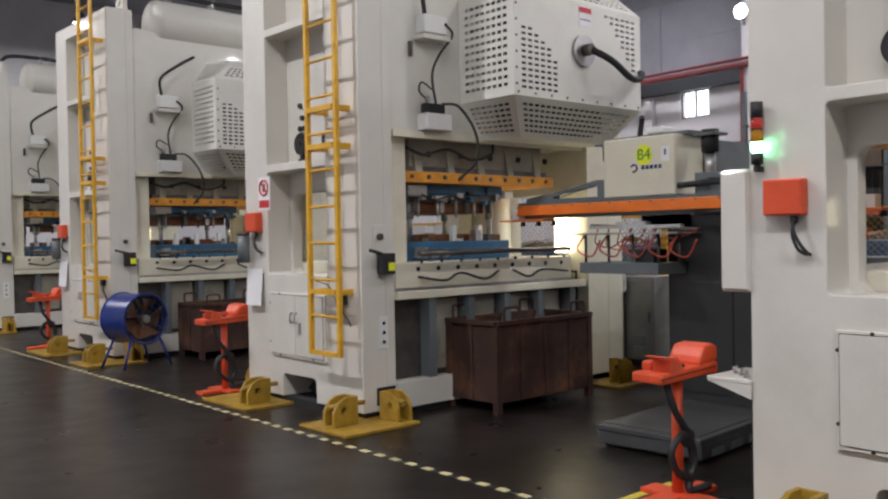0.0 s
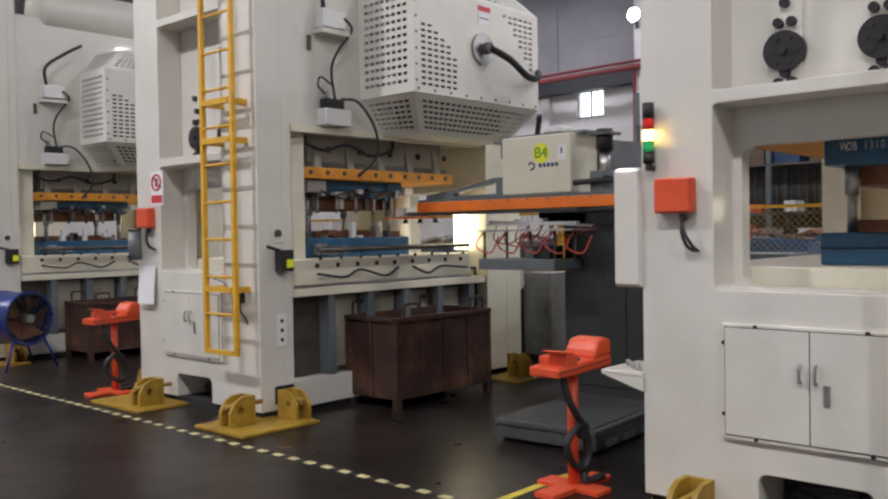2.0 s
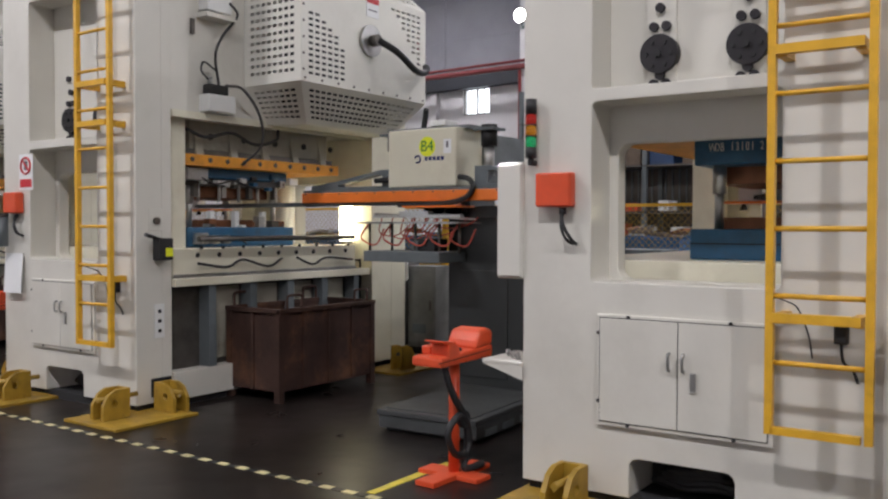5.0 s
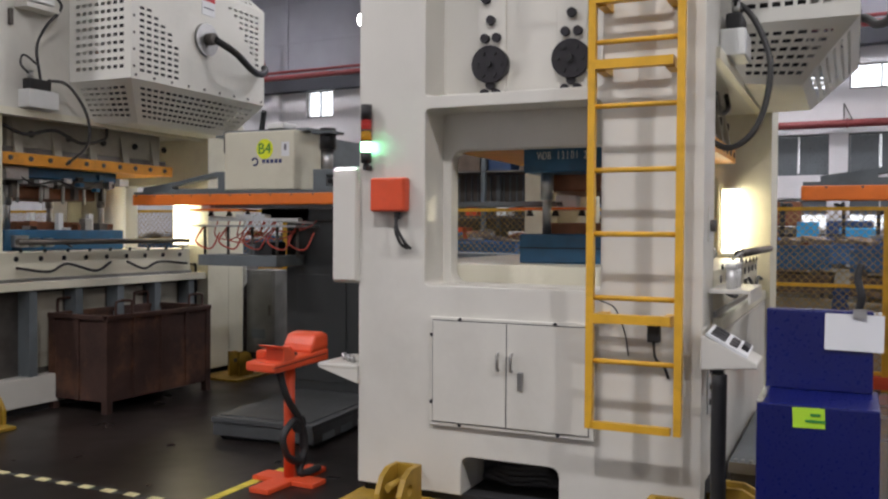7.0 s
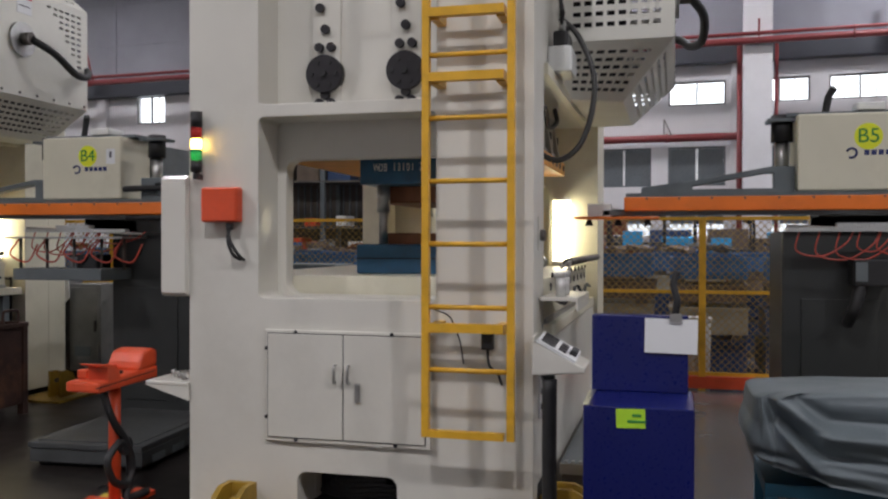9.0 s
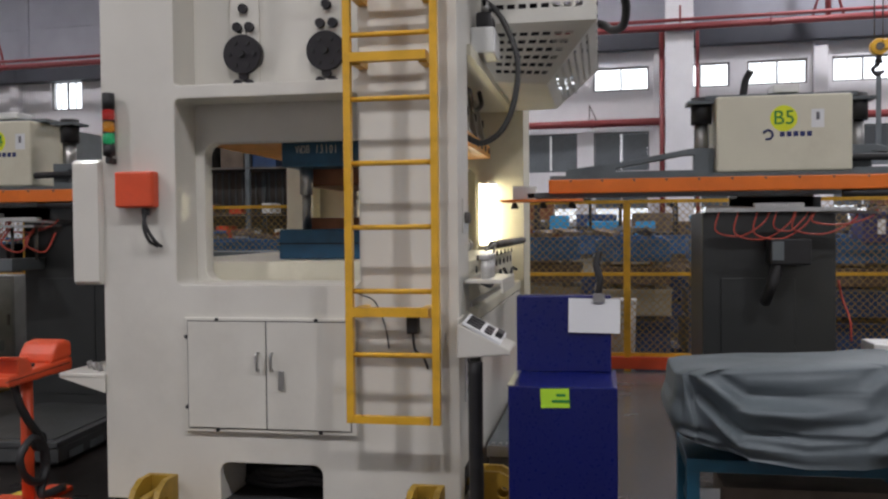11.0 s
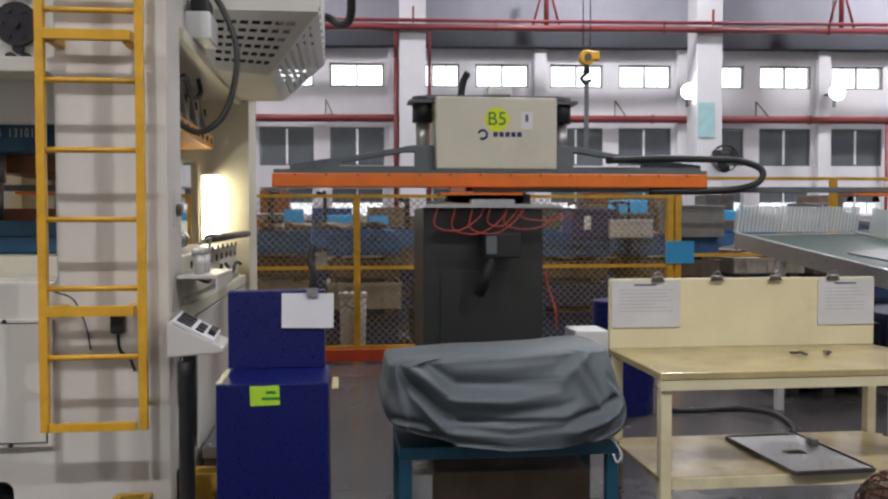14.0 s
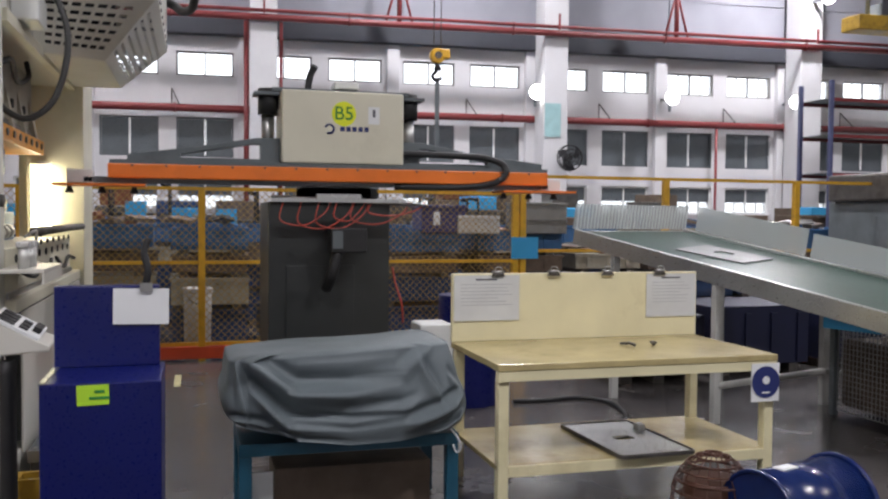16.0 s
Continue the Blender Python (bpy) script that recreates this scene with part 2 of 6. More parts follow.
# ---------------------------------------------------------------- mesh helpers
def box(bm, x0, x1, y0, y1, z0, z1, m=None):
    vs = [bm.verts.new(c) for c in ((x0, y0, z0), (x1, y0, z0), (x1, y1, z0), (x0, y1, z0), (x0, y0, z1), (x1, y0, z1), (x1, y1, z1), (x0, y1, z1))]
    if m is not None:
        for v in vs:
            v.co = m @ v.co
    for f in ((3, 2, 1, 0), (4, 5, 6, 7), (0, 1, 5, 4), (1, 2, 6, 5), (2, 3, 7, 6), (3, 0, 4, 7)):
        bm.faces.new([vs[i] for i in f])
    return bm


def B(*a, m=None):
    return box(bmesh.new(), *a, m=m)


def cyl(bm, p0, p1, r, seg=14, r1=None, caps=True):
    p0, p1 = Vector(p0), Vector(p1)
    d = (p1 - p0).normalized()
    a = d.orthogonal().normalized()
    b = d.cross(a)
    r1 = r if r1 is None else r1
    rings = []
    for p, rr in ((p0, r), (p1, r1)):
        rings.append([bm.verts.new(p + rr * (math.cos(2 * math.pi * i / seg) * a + math.sin(2 * math.pi * i / seg) * b)) for i in range(seg)])
    for i in range(seg):
        f = bm.faces.new((rings[0][i], rings[0][(i + 1) % seg], rings[1][(i + 1) % seg], rings[1][i]))
        f.smooth = True
    if caps:
        bm.faces.new(rings[0][::-1])
        bm.faces.new(rings[1])
    return bm


def C(p0, p1, r, seg=14, r1=None):
    return cyl(bmesh.new(), p0, p1, r, seg, r1)


def spline(pts, n=6):
    pts = [Vector(p) for p in pts]
    ext = [2 * pts[0] - pts[1], *pts, 2 * pts[-1] - pts[-2]]
    out = []
    for i in range(1, len(ext) - 2):
        a, b, c, d = ext[i - 1:i + 3]
        for k in range(n):
            t = k / n
            out.append(0.5 * ((2 * b) + (c - a) * t + (2 * a - 5 * b + 4 * c - d) * t * t + (3 * b - a - 3 * c + d) * t ** 3))
    out.append(pts[-1])
    return out


def tube(bm, pts, r, seg=7, n=6, smooth=True):
    pts = spline(pts, n) if smooth else [Vector(p) for p in pts]
    prev = None
    ref = None
    for i, p in enumerate(pts):
        d = (pts[min(i + 1, len(pts) - 1)] - pts[max(i - 1, 0)]).normalized()
        if ref is None:
            ref = d.orthogonal().normalized()
        ref = (ref - d * ref.dot(d)).normalized()
        b = d.cross(ref)
        ring = [bm.verts.new(p + r * (math.cos(2 * math.pi * k / seg) * ref + math.sin(2 * math.pi * k / seg) * b)) for k in range(seg)]
        if prev:
            for k in range(seg):
                f = bm.faces.new((prev[k], prev[(k + 1) % seg], ring[(k + 1) % seg], ring[k]))
                f.smooth = True
        else:
            bm.faces.new(ring[::-1])
        prev = ring
    bm.faces.new(prev)
    return bm


def T(pts, r, seg=7, n=6, smooth=True):
    return tube(bmesh.new(), pts, r, seg, n, smooth)


def rrect(u0, u1, v0, v1, r, n=5):
    out = []
    for cu, cv, a0 in ((u1 - r, v1 - r, 0), (u0 + r, v1 - r, 90), (u0 + r, v0 + r, 180), (u1 - r, v0 + r, 270)):
        for k in range(n + 1):
            a = radians(a0 + 90 * k / n)
            out.append((cu + r * math.cos(a), cv + r * math.sin(a)))
    return out


def plate(outer, holes, d0, d1, axis="x", bm=None):
    """A flat plate with holes: outlines in the plane across axis, between d0 and d1 along it."""
    bm = bm or bmesh.new()
    tmp = bmesh.new()

    def at(u, v, d):
        return {"x": (d, u, v), "y": (u, d, v), "z": (u, v, d)}[axis]
    es = []
    for loop in (outer, *holes):
        vs = [tmp.verts.new(at(u, v, d0)) for u, v in loop]
        es += [tmp.edges.new((vs[i], vs[(i + 1) % len(vs)])) for i in range(len(vs))]
    bmesh.ops.triangle_fill(tmp, edges=es, use_beauty=True)
    ex = bmesh.ops.extrude_face_region(tmp, geom=list(tmp.faces))
    vec = Vector(at(0, 0, d1)) - Vector(at(0, 0, d0))
    bmesh.ops.translate(tmp, vec=vec, verts=[g for g in ex["geom"] if isinstance(g, bmesh.types.BMVert)])
    bmesh.ops.recalc_face_normals(tmp, faces=list(tmp.faces))
    bmesh.ops.dissolve_limit(tmp, angle_limit=0.01, verts=list(tmp.verts), edges=list(tmp.edges))
    me = bpy.data.meshes.new("tmp")
    tmp.to_mesh(me)
    bm.from_mesh(me)
    bpy.data.meshes.remove(me)
    tmp.free()
    return bm


def perforated(bm, o, u, v, nu, nv, hole=lambda i, j: True, fu=0.55, fv=0.45):
    """A sheet from o along u and v, in nu by nv cells, with a slot through each cell that hole() names."""
    o, u, v = Vector(o), Vector(u), Vector(v)
    pt = lambda a, b: bm.verts.new(o + u * (a / nu) + v * (b / nv))
    for i in range(nu):
        for j in range(nv):
            c = [pt(i, j), pt(i + 1, j), pt(i + 1, j + 1), pt(i, j + 1)]
            if not hole(i, j):
                bm.faces.new(c)
                continue
            a, b = (1 - fu) / 2, (1 - fv) / 2
            h = [pt(i + a, j + b), pt(i + 1 - a, j + b), pt(i + 1 - a, j + 1 - b), pt(i + a, j + 1 - b)]
            for k in range(4):
                bm.faces.new((c[k], c[(k + 1) % 4], h[(k + 1) % 4], h[k]))
    bmesh.ops.remove_doubles(bm, verts=list(bm.verts), dist=1e-5)
    return bm


def part(name, bm, material, parent=None, label="", bevel=0.0, kind="", m=None):
    me = bpy.data.meshes.new(name)
    bm.to_mesh(me)
    bm.free()
    for mt in (material if isinstance(material, (list, tuple)) else (material,)):
        me.materials.append(mt)
    ob = new(name, me)
    if parent is not None:
        ob.parent = parent
    if m is not None:
        ob.matrix_basis = m
    if bevel:
        md = ob.modifiers.new("edge", "BEVEL")
        md.width, md.segments, md.limit_method, md.angle_limit = bevel, 2, "ANGLE", radians(40)
    return tagged(ob, label=label, kind=kind)


def thing(name, label, category, m=None, group="", kind=""):
    ob = new(name)
    ob.empty_display_size = 0.1
    if m is not None:
        ob.matrix_basis = m
    return tagged(ob, label, category, group, kind)


def words(name, text, size, material, parent, m, label=""):
    cu = bpy.data.curves.new(name, "FONT")
    cu.body, cu.size, cu.extrude, cu.align_x, cu.align_y = text, size, 0.001, "CENTER", "CENTER"
    tmp = bpy.data.objects.new(name, cu)
    me = bpy.data.meshes.new_from_object(tmp)
    bpy.data.objects.remove(tmp)
    me.materials.append(material)
    ob = new(name, me)
    ob.parent = parent
    ob.matrix_basis = m
    return tagged(ob, label=label)


FACE = pose(0, 0, 0, 90, 0, -90)     # turns writing to look towards -x
SIDE = pose(0, 0, 0, 90, 0, 0)       # turns writing to look towards -y


def structure(name, bm, material, label="", bevel=0.0):
    return tagged(part(name, bm, material, None, label, bevel), kind="structure")

# ---------------------------------------------------------------- building
XW = 18.4                    # far wall, inner face
Y0, Y1, XB, ZR = -24.0, 30.0, -7.0, 9.4
fl = bmesh.new()
box(fl, XB - 0.3, XW + 3.3, Y0 - 0.3, Y1 + 0.3, -0.2, 0)
structure("floor_bay", B(3.93, 16.0, -14.0, 0.55, 0, 0.004), SLAB, "lighter worn grey concrete bay floor with a shine")
structure("floor", fl, FLOOR, "dark polished concrete factory floor with faint stains")
# the far wall stands 3.4 degrees askew to the press line; it is laid out straight and turned about (XW, 0)
SKEW = pose(XW, 0, 0, 0, 0, -3.43) @ pose(-XW, 0, 0)
structure("wall_north", B(XB, XW + 3, Y1, Y1 + 0.25, 0, ZR), WALL, "pale grey plaster end wall")
structure("wall_south", B(XB, XW, Y0 - 0.25, Y0, 0, ZR), WALL, "pale grey plaster end wall")
structure("wall_west", B(XB - 0.25, XB, Y0, Y1, 0, ZR), WALL, "pale grey plaster wall behind the aisle")
structure("ceiling", B(XB, XW + 3, Y0, Y1, ZR, ZR + 0.2), ROOF, "grey sheet factory roof")
STANDING = set(bpy.data.objects)

# windows come in pairs between shallow pilasters, 2.97 m from pair to pair
WIN_Y = sorted([-1.98 - 2.97 * i for i in range(-3, 8)] + [-3.41 - 2.97 * i for i in range(-3, 7)])
HW = 0.55
YN = 9.2                     # north of here the wall has one single window
upper, lower, base_w = (4.24, 4.72), (2.64, 3.42), (1.62, 2.20)


def win_name(i):
    return "window_%d" % i


# the wall is stacked from bands and piers, so that every opening goes through it
fw = bmesh.new()
zs = [0, base_w[0], base_w[1], lower[0], lower[1], upper[0], upper[1], 5.3]
for k in range(0, 8, 2):
    box(fw, XW, XW + 0.24, Y0, YN, zs[k], zs[k + 1])
for z0, z1 in (upper, lower, base_w):
    edges = [Y0] + [e for yc in WIN_Y for e in (yc - HW, yc + HW)] + [YN]
    for k in range(0, len(edges), 2):
        if edges[k + 1] > edges[k]:
            box(fw, XW, XW + 0.24, edges[k], edges[k + 1], z0, z1)
for a in ((YN, 11.92, 0, 5.3), (12.74, Y1, 0, 5.3), (11.92, 12.74, 0, 4.37), (11.92, 12.74, 5.05, 5.3)):
    box(fw, XW, XW + 0.24, *a)
structure("wall_east", fw, WALL, "pale grey plaster factory wall with rows of windows")
# wall above the crane beam, with its shade painted into the plaster
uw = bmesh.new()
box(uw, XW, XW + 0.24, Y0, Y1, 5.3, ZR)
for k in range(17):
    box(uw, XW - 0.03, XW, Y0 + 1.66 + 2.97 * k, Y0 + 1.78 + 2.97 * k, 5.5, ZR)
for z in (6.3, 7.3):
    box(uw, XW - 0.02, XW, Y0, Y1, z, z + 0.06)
structure("wall_east_upper", uw, WALL_UP, "ribbed upper wall above the crane beam, its plaster colour darkened for shade")
structure("backdrop", B(XW + 1.2, XW + 1.25, Y0, Y1, 0.0, ZR), DAY, "bright overcast sky outside the windows")

n = 0
WINDOWS = [(yc, row, z0, z1, HW) for yc in WIN_Y for row, (z0, z1) in enumerate((upper, lower, base_w))] + [(12.33, 0, 4.37, 5.05, 0.41)]
for yc, row, z0, z1, hw in WINDOWS:
    n += 1
    w = thing(win_name(n), ["small bright clerestory window with a white frame", "dark shaded window with a white mullion", "low bright window with a half-drawn blind"][row], "window", pose(XW + 0.05, yc, z0), kind="structure")
    h = z1 - z0
    fr = bmesh.new()
    for a, b, c, d in ((-hw, 0.035 - hw, 0, h), (hw - 0.035, hw, 0, h), (0.035 - hw, hw - 0.035, 0, 0.035), (0.035 - hw, hw - 0.035, h - 0.035, h), ):
        box(fr, 0, 0.06, a, b, c, d)
    part("window_frame", fr, (FRAME, BLIND, WHITE)[row], w)
    part("mullion", B(0.0, 0.06, -0.016, 0.016, 0.035, h - 0.035), (FRAME, WHITE, WHITE)[row], w)
    if row != 1:
        part("glazing_bar", B(0.02, 0.045, -hw * 0.5 - 0.008, -hw * 0.5 + 0.008, 0.036, h - 0.036), FRAME, w)
        part("glazing_bar", B(0.02, 0.045, hw * 0.5 - 0.008, hw * 0.5 + 0.008, 0.036, h - 0.036), FRAME, w)
    if row == 2:
        part("window_sill", B(-0.08, 0.0, -hw - 0.04, hw + 0.04, -0.04, -0.004), WALL, w)
    for a, b in ((0.036 - hw, -0.02), (0.02, hw - 0.036)):
        p = part("pane", B(0.03, 0.036, a, b, 0.036, h - 0.036), (GLASS, BLIND, GREYED)[row], w)
        p.visible_shadow = row == 1
    if row == 2:
        part("blind", B(0.012, 0.022, 0.036 - hw, hw - 0.036, h * 0.45, h - 0.034), BLIND, w, "dark grey roller blind drawn half down")

# columns, pilasters, crane beam and pipes along the far wall
for k in range(8):
    yc = -19.2 + 5.88 * k
    structure("column_%d" % (k + 1), B(XW - 0.85, XW - 0.25, yc - 0.26, yc + 0.26, 0, ZR), WALL, "pale concrete building column", 0.02)
for k in range(13):
    yc = -22.0 + 2.97 * k
    structure("pilaster_%d" % (k + 1), B(XW - 0.14, XW, yc - 0.13, yc + 0.13, 0, 5.01), WALL, "shallow pale wall pilaster", 0.01)
structure("crane_beam", B(XW - 0.25, XW - 0.003, Y0, Y1, 5.02, 5.40), BAND, "dark grey crane runway beam along the wall", 0.02)


def pipe_run(z, x, r, label):
    bm = bmesh.new()
    cyl(bm, (x, Y0, z), (x, Y1, z), r, 12)
    for k in range(16):
        y = Y0 + 1 + 3.3 * k
        cyl(bm, (x, y, z), (x, y + 0.03, z), r * 1.3, 12)
    return tagged(part("overhead_pipe", bm, PIPE, None, label), category="pipe")


pipe_run(5.25, XW - 0.95, 0.065, "dark red painted overhead pipe with flanges")
pipe_run(5.37, XW - 1.0, 0.035, "thin dark red overhead pipe")
pipe_run(3.58, XW - 0.2, 0.075, "dark red wall pipe below the clerestory")
for k in range(7):
    y = -21.8 + 5.88 * k
    br = bmesh.new()
    tube(br, [(XW - 0.95, y, 5.25), (XW - 0.95, y, 6.5)], 0.05, smooth=False)
    tube(br, [(XW - 0.95, y - 0.26, 5.3), (XW - 0.95, y - 0.04, 6.1)], 0.025, smooth=False)
    tube(br, [(XW - 0.95, y + 0.26, 5.3), (XW - 0.95, y + 0.04, 6.1)], 0.025, smooth=False)
    tagged(part("pipe_hanger", br, PIPE, None, "red steel pipe hanger with diagonal struts"), category="hanger", group="pipe hangers")
for k in range(11):
    y = -20.6 + 2.97 * k
    br = bmesh.new()
    tube(br, [(XW - 0.01, y, 3.98), (XW - 0.01, y, 3.62), (XW - 0.26, y - 0.16, 3.64)], 0.012, smooth=False)
    tube(br, [(XW - 0.01, y, 3.98), (XW - 0.26, y - 0.16, 3.64)], 0.012, smooth=False)
    tagged(part("pipe_bracket", br, DARKSTEEL, None, "thin triangular steel bracket above the wall pipe"), category="bracket", group="pipe brackets")
for y, r, z, x in ((-1.24, 0.05, 5.25, XW - 0.55), (-1.90, 0.035, 5.25, XW - 0.55), (-11.42, 0.032, 3.58, XW - 0.2), (1.72, 0.03, 3.58, XW - 0.2), (10.42, 0.04, 5.25, XW - 0.9)):
    tagged(part("down_pipe", T([(x, y, 0.0), (x, y, z)], r, 10, 1, False), PIPE, None, "dark red vertical fire pipe on the wall"), category="pipe")
for y in (-1.57, -7.42, -13.3):
    tagged(part("pipe_marker", B(XW - 1.09, XW - 1.05, y - 0.02, y + 0.02, 5.3, 5.62), PIPE, None, "short red upright stub on the overhead pipe", 0.004), category="bracket", group="pipe stubs")


def flood(y, z, x):
    f = thing("flood_lamp", "lit round wall flood lamp on a short bracket", "lamp", pose(x, y, z), "wall flood lamps")
    part("housing", C((0.14, 0, 0.02), (0.0, 0, 0), 0.10, 16, 0.17), GREY, f)
    part("lens", C((0.0, 0, 0), (-0.05, 0, 0), 0.165, 20, 0.12), WALLAMP, f, "glowing white lens")
    part("bracket", B(0.12, 0.50, -0.03, 0.03, -0.02, 0.02), GREY, f)
    part("neck", B(0.1, 0.14, -0.025, 0.025, -0.30, 0.0), GREY, f)
    return f


for y in (-16.0, -13.1, -10.13, -7.1):
    flood(y, 4.10, XW - 0.64)
flood(10.35, 6.42, XW - 1.01)
for y in (-19.2, -13.32, -7.44, -1.56):
    flood(y, 6.25, XW - 1.37)
tagged(part("column_notice", B(-0.01, 0, -0.17, 0.17, -0.34, 0.34), mat("teal_poster", (0.35, 0.55, 0.56), 0.4), None, "pale teal poster on the building column", 0, "", pose(XW - 0.86, -7.37, 3.50)), category="sign")
wf = thing("wall_fan", "black wall fan on the building column", "fan", pose(XW - 0.86, -7.66, 2.72))
for q, x in ((0.26, -0.22), (0.25, -0.30), (0.17, -0.33), (0.09, -0.34)):
    part("cage_ring", T([(x, q * math.cos(2 * math.pi * i / 24), q * math.sin(2 * math.pi * i / 24)) for i in range(25)], 0.012, 5, 1, False), BLACK, wf)
for i in range(10):
    a = math.pi * i / 5
    part("cage_wire", T([(-0.22, 0.26 * math.cos(a), 0.26 * math.sin(a)), (-0.30, 0.25 * math.cos(a), 0.25 * math.sin(a)), (-0.34, 0.05 * math.cos(a), 0.05 * math.sin(a))], 0.008, 4, 1, False), BLACK, wf)
for i in range(3):
    part("blade", B(-0.285, -0.265, -0.07, 0.07, 0.04, 0.225, m=pose(0, 0, 0, 120 * i + 20, 0, 0) @ pose(0, 0, 0, 0, 0, 25)), GAUGE, wf)
part("hub", C((-0.32, 0, 0), (-0.18, 0, 0), 0.05, 12), BLACK, wf)
part("motor", C((-0.18, 0, 0), (-0.02, 0, -0.02), 0.08, 12), BLACK, wf)
part("bracket", B(-0.06, 0.0, -0.06, 0.06, -0.2, 0.05), BLACK, wf)
for ob in [o for o in bpy.data.objects if o not in STANDING and o.parent is None]:
    ob.matrix_basis = SKEW @ ob.matrix_basis

for bx_, by_ in BAYS:
    hb = thing("high_bay_lamp", "lit bell-shaped high bay lamp hung from the roof", "lamp", pose(bx_, by_, BAY_Z), "high bay lamps")
    part("shade", cyl(bmesh.new(), (0, 0, -0.28), (0, 0, 0.05), 0.27, 20, 0.08, False), GREY, hb)
    part("lens", C((0, 0, -0.24), (0, 0, -0.25), 0.2, 18), BAYGLOW, hb, "glowing lens")
    part("rod", C((0, 0, 0.05), (0, 0, ZR - BAY_Z), 0.012, 6), GREY, hb)

# yellow and black boundary tape along the aisle, and plain yellow returns
ft = thing("floor_tape", "yellow and black striped boundary tape on the floor", "floor marking", kind="structure")
ya, bl = bmesh.new(), bmesh.new()
k, y = 0, -14.0
while y < 34:
    box(ya if k % 2 else bl, 3.825, 3.877, y, y + 0.088, 0.0, 0.003)
    y, k = y + 0.088, k + 1
part("yellow_bands", ya, TAPE_P, ft)
part("black_bands", bl, BLACKPT, ft)
tp = bmesh.new()
box(tp, 3.9, 4.7, 3.24, 3.30, 0, 0.003)
tagged(part("yellow_tape", tp, TAPE_Y, None, "plain yellow floor tape running under the stand"), category="floor marking", kind="structure")


# ---------------------------------------------------------------- presses
XF, PITCH = 4.45, 5.48
W = 1.93                     # length of a side frame along the line
PRESS_Y = [0.66 + PITCH * k for k in range(4)]
LABELS = ["off-white stamping press with a yellow ladder beside the aisle", "off-white stamping press with a warning sign and rusty bin", "off-white stamping press with a blue fan in front", "off-white stamping press far down the line"]


def ladder(parent):
    ld = part("ladder", bmesh_rails(), YELLOW, parent, "yellow tubular steel access ladder")
    for k in range(15):
        z = 0.89 + 0.312 * k
        part("rung", C((-0.17, 0.10, z), (-0.17, 0.52, z), 0.013, 8), YELLOW, ld)
    for z in (1.10, 2.34, 2.66, 4.2):
        bm = bmesh.new()
        box(bm, -0.195, -0.145, 0.12, 0.50, z - 0.022, z + 0.022)
        for y in (0.12, 0.455):
            box(bm, -0.15, 0.0, y, y + 0.045, z - 0.03, z + 0.02)
        part("wall_bracket", bm, YELLOW, ld)


def bmesh_rails():
    bm = bmesh.new()
    for y in (0.085, 0.515):
        box(bm, -0.19, -0.15, y - 0.018, y + 0.018, 0.555, 5.5)
    box(bm, -0.19, -0.15, 0.118, 0.502, 0.555, 0.59)
    return bm


def frame_plates(d0, depth, mirror=False):
    """A side frame: a ribbed front layer and a back layer with the work window."""
    bm = bmesh.new()
    H = 4.62
    notch = [(0.72, 0.07)] + [(0.77 - 0.05 * math.cos(radians(a)), 0.235 + 0.05 * math.sin(radians(a))) for a in (0, 22, 45, 68, 90)] + [(1.23 + 0.05 * math.sin(radians(a)), 0.235 + 0.05 * math.cos(radians(a))) for a in (0, 22, 45, 68, 90)] + [(1.28, 0.07)]
    outer = [(0, 0.07), *notch, (W, 0.07), (W, H), (0, H)]
    rec = [rrect(0.51, 1.51, 1.22, 2.2, 0.03), rrect(0.51, 1.51, 2.27, 3.50, 0.02), rrect(0.51, 1.51, 3.57, 4.45, 0.02)]
    lo, hi = (d0, d0 + 0.25) if not mirror else (d0 + depth - 0.25, d0 + depth)
    plate(outer, rec, lo, hi, "x", bm)
    lo2, hi2 = (d0 + 0.25, d0 + depth) if not mirror else (d0, d0 + depth - 0.25)
    plate([(0.001, 0.07), *notch, (W - 0.001, 0.07), (W - 0.001, H - 0.001), (0.001, H - 0.001)], [rrect(0.40, 1.46, 1.225, 1.99, 0.07)], lo2, hi2, "x", bm)
    return bm


